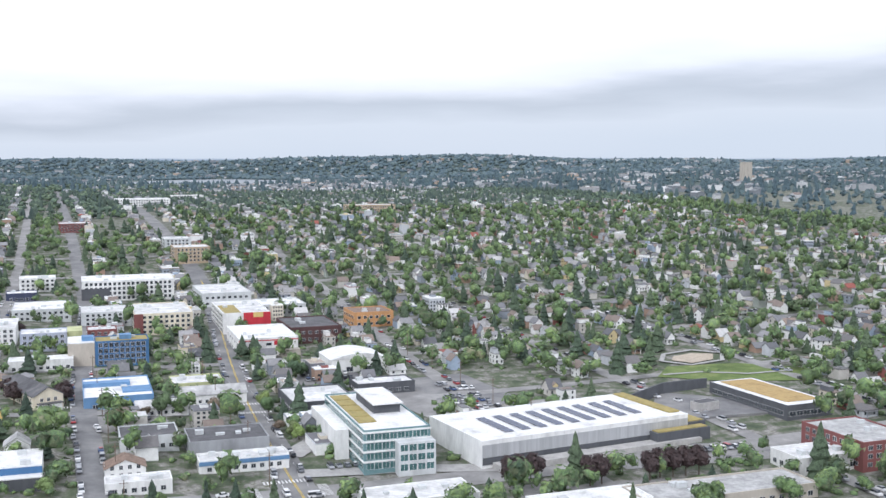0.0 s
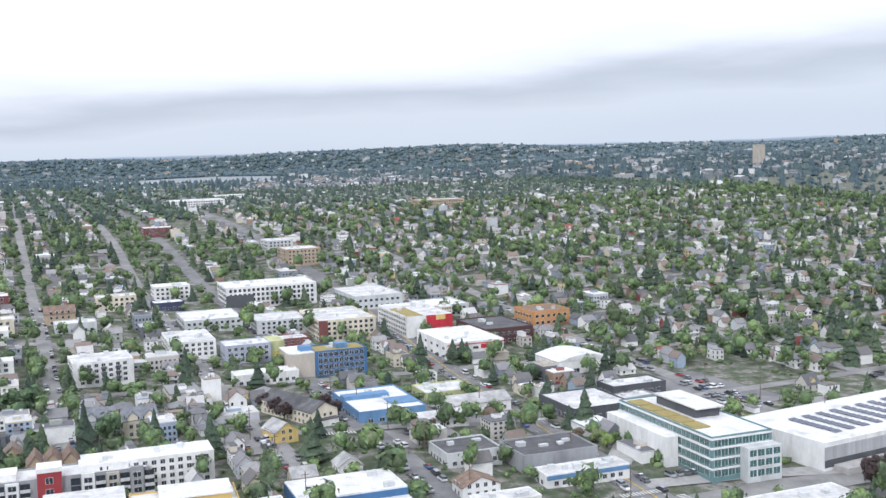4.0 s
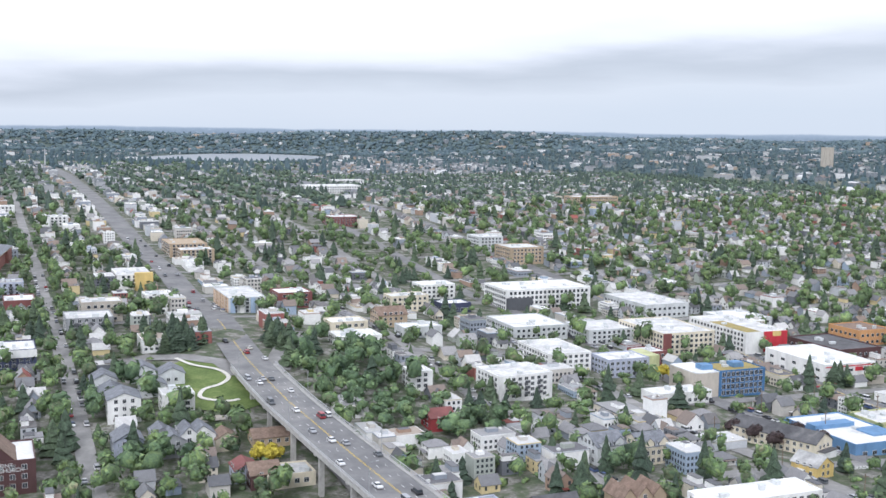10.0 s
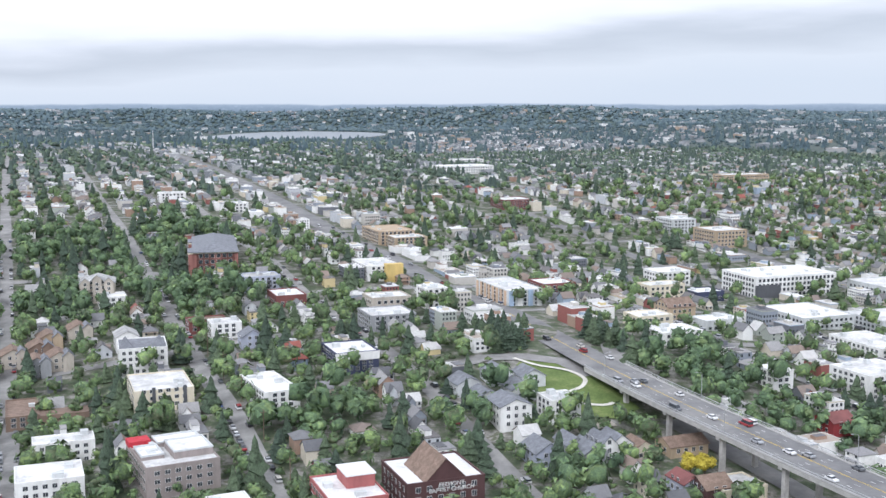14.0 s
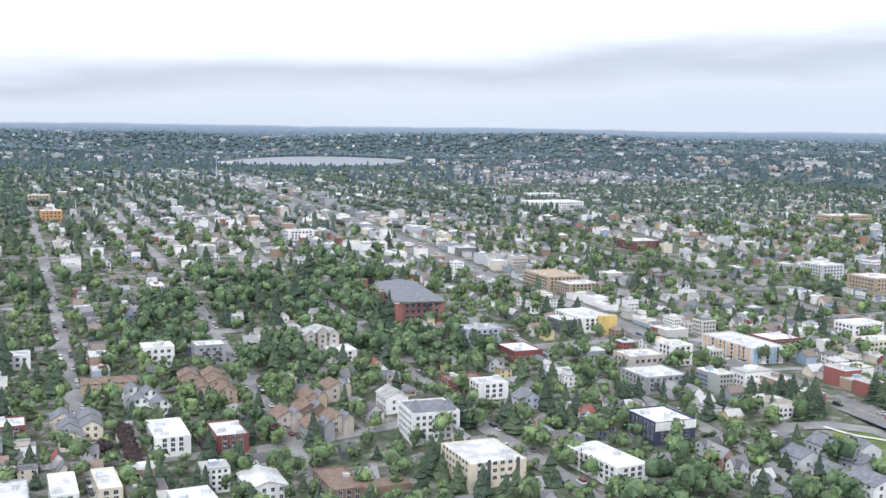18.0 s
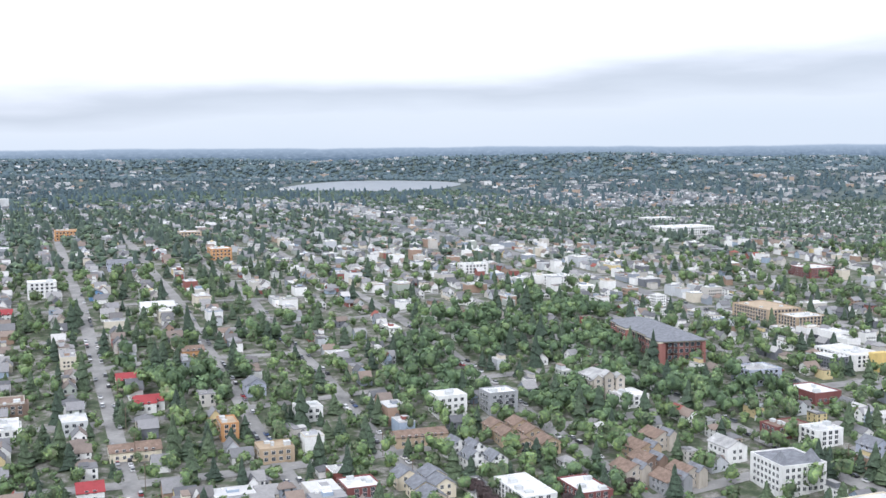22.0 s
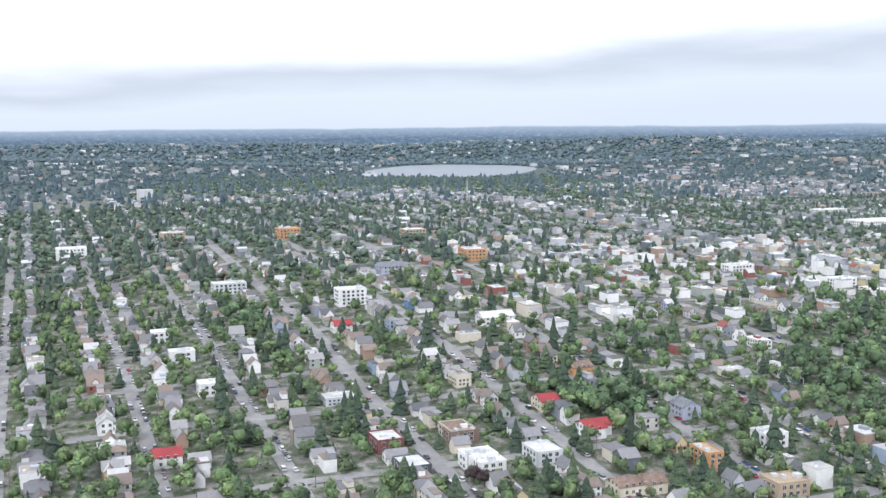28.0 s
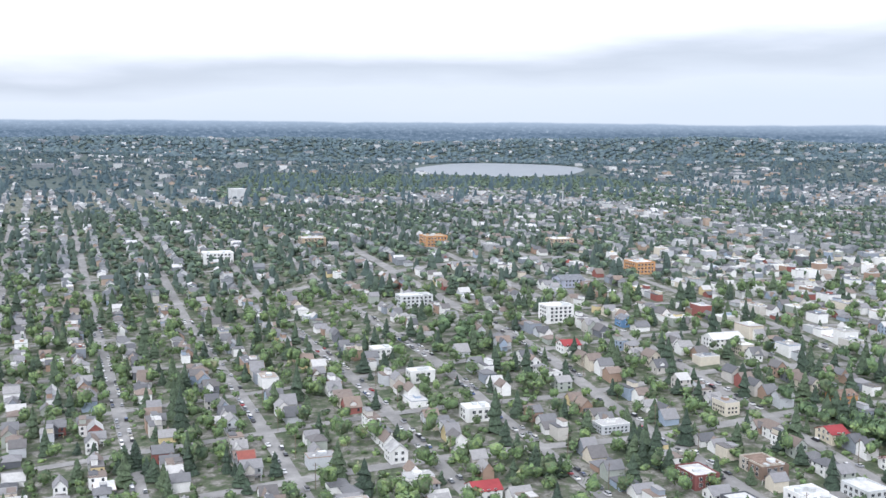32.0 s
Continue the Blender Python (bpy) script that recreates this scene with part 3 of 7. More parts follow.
def lump(seed, r, rough, seg=6, rings=4, squash=1.0, leaves=0, leaf=0.9):
    """A cheap uneven crown: a coarse ball pushed in and out, with a few loose leaf clumps."""
    rd = random.Random(seed)
    s = Solid()
    vs = [(0, 0, r * squash * rd.uniform(0.8, 1.1))]
    for j in range(1, rings):
        p = math.pi * j / rings
        for i in range(seg):
            a = 2 * math.pi * (i + 0.5 * (j % 2)) / seg
            q = r * (1 + rough * rd.uniform(-1, 1))
            vs.append((q * math.sin(p) * math.cos(a), q * math.sin(p) * math.sin(a), q * math.cos(p) * squash))
    vs.append((0, 0, -r * squash * 0.8))
    n = len(vs) - 1
    fs = [(0, 1 + i, 1 + (i + 1) % seg) for i in range(seg)]
    for j in range(rings - 2):
        a, b = 1 + j * seg, 1 + (j + 1) * seg
        fs += [(a + i, b + i, b + (i + 1) % seg, a + (i + 1) % seg) for i in range(seg)]
    a = 1 + (rings - 2) * seg
    fs += [(n, a + (i + 1) % seg, a + i) for i in range(seg)]
    s.add(vs, fs)
    for _ in range(leaves):
        d = Vector((rd.gauss(0, 1), rd.gauss(0, 1), rd.gauss(0.3, 0.8))).normalized()
        p = d * r * rd.uniform(0.95, 1.2)
        a = d.orthogonal().normalized() * leaf * rd.uniform(0.5, 1.1)
        t = (d + Vector((rd.uniform(-1, 1), rd.uniform(-1, 1), rd.uniform(-1, 1)))).normalized()
        b = t.cross(a).normalized() * leaf * rd.uniform(0.4, 0.9)
        s.add([p - a, p + b, p + a, p - b], [(0, 1, 2, 3)])
    return s


def crown(seed, lobes=5, seg=6, rings=4, cards=60, card=0.8, tall=1.0):
    """A broad crown about 8 m across: uneven lobes at several heights, with loose leaf clumps along their outline and gaps between them."""
    rd = random.Random(seed)
    s = Solid()
    for i in range(lobes):
        a = i * 2.4 + rd.uniform(-0.6, 0.6)
        rad = 0 if i == 0 else rd.uniform(1.2, 2.7)
        r = rd.uniform(2.5, 3.1) if i == 0 else rd.uniform(1.3, 2.4)
        z = (5.0 if i == 0 else rd.uniform(2.9, 7.1)) * tall
        cx, cy = rad * math.cos(a), rad * math.sin(a)
        core = lump(seed * 31 + i, r * 0.84, 0.32, seg, rings, rd.uniform(0.8, 1.05) * tall)
        s.add([(x + cx, y + cy, q + z) for x, y, q in core.v], core.f)
        for _ in range(cards):
            d = Vector((rd.gauss(0, 1), rd.gauss(0, 1), rd.gauss(0.25, 0.9))).normalized()
            p = Vector((cx, cy, z)) + Vector((d.x, d.y, d.z * 0.95 * tall)) * r * rd.uniform(0.84, 1.14)
            t = (d + Vector((rd.uniform(-1, 1), rd.uniform(-1, 1), rd.uniform(-0.6, 1.2))) * 0.55).normalized()
            e = t.orthogonal().normalized()
            f = t.cross(e)
            g = rd.uniform(0, 6.28)
            e, f = e * math.cos(g) + f * math.sin(g), f * math.cos(g) - e * math.sin(g)
            k = card * rd.uniform(0.6, 1.25)
            s.add([p - e * k, p + e * k * rd.uniform(0.6, 1.0) - f * k * 0.4, p + f * k * rd.uniform(0.7, 1.2)], [(0, 1, 2)])
    return s


def conifer(seed, tiers=8, spokes=9, high=15.0, wide=3.6):
    """A fir: tiers of drooping boughs, each with a ragged rim, narrowing to a thin tip."""
    rd = random.Random(seed)
    s = Solid()
    vs, fs = [], []
    for i in range(tiers):
        f = i / tiers
        z = 0.8 + (high - 1.2) * f
        r = wide * (1 - f) ** 0.85 * rd.uniform(0.85, 1.12) + 0.3
        up = (high - 1.2) / tiers
        for inner in (0, 1):
            for k in range(spokes):
                a = (k + 0.5 * inner + rd.uniform(-0.25, 0.25)) * 6.2832 / spokes + i * 0.9
                q = (r * rd.uniform(0.68, 1.25) if not inner else r * rd.uniform(0.42, 0.62))
                vs.append((q * math.cos(a), q * math.sin(a), z + (rd.uniform(-0.5, 0.2) * up if not inner else up * rd.uniform(0.55, 0.95))))
    vs.append((0, 0, high + 0.6))
    n = 2 * tiers
    for j in range(n - 1):
        for k in range(spokes):
            p, q = j * spokes + k, j * spokes + (k + 1) % spokes
            fs += [(p, q, p + spokes), (q, q + spokes, p + spokes)]
    fs += [((n - 1) * spokes + k, (n - 1) * spokes + (k + 1) % spokes, len(vs) - 1) for k in range(spokes)]
    return s.add(vs, fs)


def trunk(high, r, limbs=4, seed=0):
    """A tapered trunk with a few rising limbs."""
    rd = random.Random(seed)
    s = Solid()

    def limb(p, q, r0, r1):
        d = Vector(q) - Vector(p)
        a = d.orthogonal().normalized()
        b = d.normalized().cross(a)
        vs = [tuple(Vector(c) + (a * math.cos(k * math.pi / 3) + b * math.sin(k * math.pi / 3)) * rr) for c, rr in ((p, r0), (q, r1)) for k in range(6)]
        s.add(vs, [(k, (k + 1) % 6, 6 + (k + 1) % 6, 6 + k) for k in range(6)] + [tuple(range(6, 12))])
    limb((0, 0, -1.5), (0, 0, high), r, r * 0.5)
    for i in range(limbs):
        a = i * 6.28 / max(1, limbs) + rd.uniform(-0.4, 0.4)
        limb((0, 0, high * 0.55), (1.6 * math.cos(a), 1.6 * math.sin(a), high * rd.uniform(0.95, 1.25)), r * 0.45, r * 0.2)
    return s


LEAFY = [crown(i, rng.choice((5, 6, 7)), 7, 5, 140, 0.47, rng.choice((0.85, 1.0, 1.1, 1.3))) for i in range(8)]
FIRS = [conifer(40 + i, rng.choice((10, 11, 12)), 11, rng.choice((11.0, 14.0, 17.0)), rng.choice((3.4, 4.0, 4.6))) for i in range(5)]
LEAFY_MID = [crown(60 + i, rng.choice((4, 5)), 6, 4, 84, 0.56, rng.choice((0.85, 1.0, 1.25))).arrays() for i in range(8)]
FIRS_MID = [conifer(80 + i, 8, 9, rng.choice((11.0, 14.0, 17.0)), rng.choice((3.6, 4.4))).arrays() for i in range(4)]
LEAFY_THIRD = [crown(200 + i, rng.choice((2, 2, 3)), 5, 3, 22, 0.95, rng.choice((0.8, 0.95, 1.2))).arrays() for i in range(10)]
FIRS_THIRD = [conifer(220 + i, 5, 6, rng.choice((11.0, 13.0, 16.0)), rng.choice((3.8, 4.6))).arrays() for i in range(4)]
LEAFY_FAR = [crown(100 + i, 1, 5, 3, 8, 1.5, 0.9).arrays() for i in range(6)]
FIRS_FAR = [conifer(120 + i, 2, 5, 12.0, 3.6).arrays() for i in range(3)]
SIMPLE_HOUSES = []
for w, d, e, r in ((8, 11, 5.2, 8), (9, 10, 4, 7), (11, 9, 5.5, 8.2), (9, 14, 6, 7.5)):
    s = Solid()
    gable(s, w, d, e, r, 0, 1, along=("x" if w > d else "y"), thick=0.01)
    SIMPLE_HOUSES.append(s.arrays())

KEEP = []           # footprints that plain houses and trees stay clear of: x, y, half width, half depth, turn


def clear(x, y, r):
    for kx, ky, a, b, t in KEEP:
        dx, dy = x - kx, y - ky
        if abs(dx) < a + b + r and abs(dy) < a + b + r:
            p, q = dx * math.cos(t) + dy * math.sin(t), -dx * math.sin(t) + dy * math.cos(t)
            if abs(p) < a + r and abs(q) < b + r:
                return False
    return True


# ---- larger buildings ----
PAINT = {"shingle_wall": (0.21, 0.15, 0.115), "white": (0.74, 0.74, 0.72), "cream": (0.66, 0.60, 0.47), "grey": (0.31, 0.32, 0.33), "dark": (0.09, 0.095, 0.105), "red": (0.48, 0.035, 0.05), "brick": (0.20, 0.075, 0.07),
         "tan": (0.42, 0.33, 0.23), "yellow": (0.60, 0.45, 0.17), "ochre": (0.52, 0.37, 0.13), "blue": (0.06, 0.15, 0.30), "pale": (0.55, 0.57, 0.57), "lilac": (0.40, 0.43, 0.52), "lime": (0.48, 0.50, 0.27),
         "orange": (0.50, 0.27, 0.12), "maroon": (0.085, 0.042, 0.042), "teal": (0.14, 0.24, 0.25), "navy": (0.05, 0.06, 0.11), "skyblue": (0.13, 0.25, 0.42), "stone": (0.45, 0.41, 0.35), "school_brick": (0.30, 0.135, 0.115), "ash_brick": (0.31, 0.27, 0.255), "rose_brick": (0.36, 0.12, 0.115), "peach": (0.56, 0.42, 0.30), "pale_blue": (0.36, 0.46, 0.60), "red_tower": (0.30, 0.045, 0.05)}
for k, c in PAINT.items():
    M[k] = material(k + "_wall", [(0.25, tuple(q * 0.8 for q in c)), (0.5, c), (0.75, tuple(min(0.85, q * 1.08) for q in c))], 0.82, 0.16, grain=0.12, stretch=(1, 1, 0.35))
M["membrane"] = material("white_roof_membrane", [(0.3, (0.50, 0.50, 0.49)), (0.42, (0.66, 0.66, 0.65)), (0.7, (0.74, 0.74, 0.73))], 0.7, 0.12, grain=0.16, fine=8.0)
M["grey_roof"] = material("grey_roof_felt", [(0.3, (0.26, 0.26, 0.26)), (0.5, (0.38, 0.38, 0.37)), (0.7, (0.50, 0.50, 0.49))], 0.9, 0.15, grain=0.2)
M["dark_roof"] = material("dark_roof_felt", [(0.3, (0.075, 0.075, 0.08)), (0.6, (0.11, 0.11, 0.115)), (0.75, (0.17, 0.165, 0.16))], 0.9, 0.15, grain=0.2)
M["pale_roof"] = material("pale_roof_felt", [(0.3, (0.46, 0.46, 0.45)), (0.55, (0.60, 0.60, 0.59)), (0.75, (0.72, 0.72, 0.70))], 0.85, 0.14, grain=0.18)
M["sedum"] = material("dry_sedum", [(0.3, (0.26, 0.23, 0.09)), (0.55, (0.34, 0.27, 0.10)), (0.75, (0.20, 0.21, 0.08))], 0.95, 0.3, grain=0.25)
M["rust"] = material("ochre_sedum", [(0.3, (0.33, 0.23, 0.10)), (0.55, (0.41, 0.29, 0.12)), (0.75, (0.28, 0.22, 0.10))], 0.95, 0.3, grain=0.25)
M["solar"] = material("solar_cells", [(0.3, (0.045, 0.06, 0.10)), (0.7, (0.075, 0.09, 0.14))], 0.25, 0.4)
M["steel"] = material("ribbed_steel", [(0.3, (0.42, 0.43, 0.44)), (0.7, (0.56, 0.57, 0.58))], 0.45, 0.2, grain=0.1, stretch=(3, 3, 0.1), metal=0.3)
M["green_glass"] = material("green_glass", [(0.3, (0.05, 0.11, 0.11)), (0.7, (0.09, 0.18, 0.18))], 0.1, 0.3)
M["shingle"] = material("brown_shingles", [(0.3, (0.17, 0.12, 0.09)), (0.7, (0.25, 0.18, 0.14))], 0.9, 0.5)
M["slate"] = material("slate_grey_shingles", [(0.3, (0.15, 0.16, 0.18)), (0.7, (0.22, 0.23, 0.25))], 0.9, 0.5)

PANES = {}


def pane(w, h, trim="trim", glass="glass"):
    key = (round(w, 1), round(h, 1), trim, glass)
    if key not in PANES:
        s = Solid()
        window_on(s, 0, 0, 0, 0, key[0], key[1])
        s.box(-0.04, 0.04, -0.11, 0, 0, key[1], 0)
        PANES[key] = s.mesh("window", M[trim], M[glass])
    return PANES[key]


def spot(x, y, turn_deg):
    return pose(x, y, ground(x, y), 0, 0, turn_deg)


def low(x, y, w, d, turn_deg):
    """How far the ground falls below the middle of a footprint."""
    c, s = math.cos(radians(turn_deg)), math.sin(radians(turn_deg))
    zs = [ground(x + a * w / 2 * c - b * d / 2 * s, y + a * w / 2 * s + b * d / 2 * c) for a in (-1, 1) for b in (-1, 1)]
    return ground(x, y) - min(zs) + 1.0


def front_windows(house, w, d, storeys, storey, ww, wh, gap, sides=(0, 3), first=1.0, trim="trim", glass="glass", skip=(), from_storey=0):
    data = pane(ww, wh, trim, glass)
    far, rows = distant(house), Solid()
    for side in sides:
        run = w if side in (0, 2) else d
        n = max(1, int((run - 1.5) / gap))
        for k in range(n):
            a = (k - (n - 1) / 2) * gap
            for f in range(from_storey, storeys):
                if (k + side) % 7 in skip:
                    continue
                z = first + f * storey
                if far:
                    window_on(rows, *((a, -d / 2) if side == 0 else (-w / 2, a) if side == 3 else (w / 2, a) if side == 1 else (a, d / 2)), z, side, ww, wh)
                    continue
                if side == 0:
                    m = pose(a, -d / 2, z)
                elif side == 3:
                    m = pose(-w / 2, a, z, 0, 0, -90)
                elif side == 1:
                    m = pose(w / 2, a, z, 0, 0, 90)
                else:
                    m = pose(a, d / 2, z, 0, 0, 180)
                part("window", data, house, "", m)
    if rows.v:
        part("glazing", rows.mesh("glazing", M[trim], M[glass]), house, "rows of framed windows")


def distant(house):
    """Whether a building stands well back from the nearest ground in view."""
    u, v = uv(house.matrix_basis.translation.x, house.matrix_basis.translation.y)
    return v - front(u) > 330


def balconies(house, w, d, storeys, storey, gap, side=0, wide=2.6, rail="dark", every=2):
    outline = [(0, -0.15), (-1.4, -0.15), (-1.4, 1.05), (-1.3, 1.05), (-1.3, 0), (0, 0)]
    s = Solid()
    s.add([(q * wide / 2, y, z) for q in (-1, 1) for y, z in outline],
          [(0, 1, 4, 5), (11, 10, 7, 6), (1, 2, 3, 4), (10, 9, 8, 7)] + [(k, 6 + k, 6 + (k + 1) % 6, (k + 1) % 6) for k in range(6)])
    s.m = [1 if k in (2, 3, 5, 6, 7) else 0 for k in range(10)]
    data = s.mesh("balcony", M["pale"], M[rail])
    run = w if side == 0 else d
    n = max(1, int((run - 2) / (gap * every)))
    for k in range(n):
        a = (k - (n - 1) / 2) * gap * every
        for f in range(1, storeys):
            m = pose(a, -d / 2, f * storey) if side == 0 else pose(-w / 2, a, f * storey, 0, 0, -90)
            part("balcony", data, house, "balcony with a dark rail", m)


def roof_boxes(house, w, d, h, n, seed, mat="pale"):
    rd = random.Random(seed)
    for _ in range(n):
        a, b, c = rd.uniform(1.2, 3.4), rd.uniform(1.2, 3), rd.uniform(0.8, 1.8)
        x, y = rd.uniform(-w * 0.36, w * 0.36), rd.uniform(-d * 0.36, d * 0.36)
        s = Solid().box(-a / 2, a / 2, -b / 2, b / 2, 0, c)
        s.box(-a / 2 - 0.08, a / 2 + 0.08, -b / 2 - 0.08, b / 2 + 0.08, c - 0.15, c + 0.03)
        part("roof_unit", s.mesh("roof_unit", M[mat]), house, "", pose(x, y, h))


def block(name, label, category, x, y, w, d, h, turn=19.5, wall="white", roof="membrane", storeys=0, gap=3.2, ww=1.6, wh=1.5, sides=(0, 3), trim="trim",
          units=3, rim=0.7, balc=(), group="", keep=True, glass="glass", first=1.0, skip=(), from_storey=0, size=1.0):
    """A flat-roofed building: walls, roof deck inside a raised rim, windows and rooftop units."""
    house = thing(name, label, category, spot(x, y, turn) @ Matrix.Scale(size, 4), group)
    s = Solid().box(-w / 2, w / 2, -d / 2, d / 2, -low(x, y, w, d, turn), h)
    part("wall", s.mesh("wall", M[wall]), house)
    if rim:
        r = Solid()
        t = 0.35
        r.box(-w / 2 - 0.05, w / 2 + 0.05, -d / 2 - 0.05, -d / 2 + t, h, h + rim)
        r.box(-w / 2 - 0.05, w / 2 + 0.05, d / 2 - t, d / 2 + 0.05, h, h + rim)
        r.box(-w / 2 - 0.05, -w / 2 + t, -d / 2 + t, d / 2 - t, h, h + rim)
        r.box(w / 2 - t, w / 2 + 0.05, -d / 2 + t, d / 2 - t, h, h + rim)
        part("parapet", r.mesh("parapet", M[wall]), house)
    part("roof", Solid().box(-w / 2 + 0.36, w / 2 - 0.36, -d / 2 + 0.36, d / 2 - 0.36, h + 0.003, h + 0.2).mesh("roof", M[roof]), house)
    if storeys:
        front_windows(house, w, d, storeys, (h - 0.4) / storeys, ww, wh, gap, sides, first, trim, glass, skip, from_storey)
        for side in balc:
            balconies(house, w, d, storeys, (h - 0.4) / storeys, gap, side)
    roof_boxes(house, w, d, h + 0.2, units, int(abs(x) + abs(y)))
    if keep:
        KEEP.append((x, y, w * size / 2, d * size / 2, radians(turn)))
    return house


def gabled(name, label, category, x, y, w, d, eave, ridge, turn=19.5, wall="white", roof="slate", along="x", storeys=1, gap=3.0, sides=(0, 3), group="", size=1.0):
    house = thing(name, label, category, spot(x, y, turn) @ Matrix.Scale(size, 4), group)
    both = Solid()
    gable(both, w, d, eave, ridge, 0, 1, along=along, base=-low(x, y, w, d, turn))
    for q, n in ((0, "wall"), (1, "roof")):
        s = Solid()
        used = {}
        for f, k in zip(both.f, both.m):
            if k == q:
                s.f.append(tuple(used.setdefault(i, len(used)) for i in f))
                s.m.append(0)
        s.v = [both.v[i] for i in used]
        part(n, s.mesh(n, M[wall if q == 0 else roof]), house)
    front_windows(house, w, d, storeys, 2.8, 1.2, 1.4, gap, sides)
    KEEP.append((x, y, w / 2, d / 2, radians(turn)))
    return house


APT = "apartment building"


def box_part(name, parent, x0, x1, y0, y1, z0, z1, mat, label=""):
    return part(name, Solid().box(x0, x1, y0, y1, z0, z1).mesh(name, M[mat]), parent, label)


# the recycling hall with its solar roof, its yard and the low building with the ochre roof
hall = block("recycling_hall", "long white industrial hall with rows of solar panels", "industrial hall", 12.5, 441.3, 100.8, 46.8, 9.9, 26, "white", "membrane", units=0, rim=0.5, size=0.87)
PANEL = Solid()
for k in range(2):
    PANEL.add([(k * 2.1 - 2.1, 0, 0.25), (k * 2.1 - 0.1, 0, 0.25), (k * 2.1 - 0.1, 3.0, 0.55), (k * 2.1 - 2.1, 3.0, 0.55)], [(0, 1, 2, 3)])
    PANEL.add([(k * 2.1 - 2.1, 0, 0.2), (k * 2.1 - 0.1, 0, 0.2), (k * 2.1 - 0.1, 3.0, 0.5), (k * 2.1 - 2.1, 3.0, 0.5)], [(3, 2, 1, 0)])
PANEL = PANEL.mesh("solar_panel", M["solar"])
for i in range(9):
    for j in range(8):
        part("solar_panel", PANEL, hall, "", pose(-33 + i * 8.2 + (j > 3 and i > 6) * 0.6, -15 + j * 3.15 + i * 0.35, 10.1))
box_part("steel_band", hall, -50.3, 50.3, -23.5, -23.4, 3.6, 8.6, "steel", "ribbed steel cladding")
box_part("dark_band", hall, -50.2, 50.2, -23.55, -23.4, 0.6, 3.5, "dark", "dark lower cladding")
box_part("plinth", hall, -46, 52, -31, -24, -4, 1.6, "concrete", "pale concrete loading plinth")
box_part("sedum_strip", hall, 44.5, 50.2, -18, 23, 10.0, 10.75, "sedum", "dry sedum roof strip")
box_part("annex", hall, 30, 58, -29, -23.6, -4, 5.2, "dark", "dark annex with a sedum roof")
box_part("annex_roof", hall, 31, 57, -28.3, -24, 5.2, 5.6, "sedum")
box_part("annex_east", hall, 50.5, 60, -23.4, 16, -4, 6.5, "dark")
box_part("annex_east_roof", hall, 51.2, 59.3, -22.7, 15.3, 6.5, 6.9, "sedum")
gold = block("yard_building", "low dark building with an ochre sedum roof", "industrial building", 106.2, 490.7, 27, 60, 6, 22, "dark", "membrane", 1, 4.2, 3.6, 2.2, sides=(0, 3), units=0, rim=0.3, size=0.84)
box_part("sedum", gold, -9, 10.5, -24, 27, 6.22, 6.5, "rust", "ochre sedum bed")
yard = Solid().prism([(51, 460.3), (102.8, 474.4), (85.5, 517.9), (62.5, 510.5)], ground(75, 490) - 4, ground(75, 490) + 0.5)
setting("paved_yard", yard.mesh("paved_yard", M["asphalt"]), "asphalt lorry yard of the recycling hall")
wall = thing("yard_wall", "tall dark cladding wall round the yard", "wall", pose(0, 0, 0))
for k, (x0, y0, x1, y1) in enumerate(((32.8, 467.7, 65.7, 509.9), (65.7, 509.9, 87.3, 519.6))):
    n = math.hypot(x1 - x0, y1 - y0)
    part("panel", Solid().box(0, n, -0.4, 0.4, ground(75, 490) - 4, ground(75, 490) + 5.2).mesh("panel", M["dark"]), wall, "", pose(x0, y0, 0, 0, 0, math.degrees(math.atan2(y1 - y0, x1 - x0))))
KEEP.extend([(72, 489.4, 34, 45, 0.4), (94, 449, 20, 16, 0.3)])
block("lorry_shelter", "small open shelter with a dark roof", "shelter", 76.6, 479.8, 12, 7, 4.8, 32, "concrete", "dark_roof", units=0, rim=0.2, size=0.85)

office = block("office_building", "green glass and white office block with sedum terraces", "office building", -55.6, 428.3, 26, 66, 15.3, 18, "teal", "membrane", 4, 3.0, 2.7, 2.6, glass="green_glass", sides=(0, 3), units=0, trim="trim", size=0.89)
for z in (3.9, 7.7, 11.5, 15.0):
    box_part("floor_edge", office, -13.4, 13.4, -33.4, 33.4, z - 0.35, z + 0.35, "white")
box_part("terrace_wing", office, -19, -13.6, -12, 33, -3, 11.5, "white", "stepped white terrace wing")
for q in range(5):
    box_part("planting_bed", office, -11.5, -4.5, -20 + q * 10.2, -11 + q * 10.2, 15.55, 15.95, "sedum", "sedum planting bed")
box_part("penthouse", office, -2, 9, -6, 22, 15.5, 19.2, "dark", "dark plant room with a white roof")
box_part("penthouse_roof", office, -2.8, 9.8, -8, 23, 19.2, 19.7, "membrane")
box_part("front_bay", office, -1, 13.6, -38, -33.2, -3, 11.4, "pale", "pale framed front bay")
for f in range(3):
    for q in range(4):
        part("window", pane(2.8, 2.4, "trim", "green_glass"), office, "", pose(1.2 + q * 3.4, -38, 0.8 + f * 3.7))

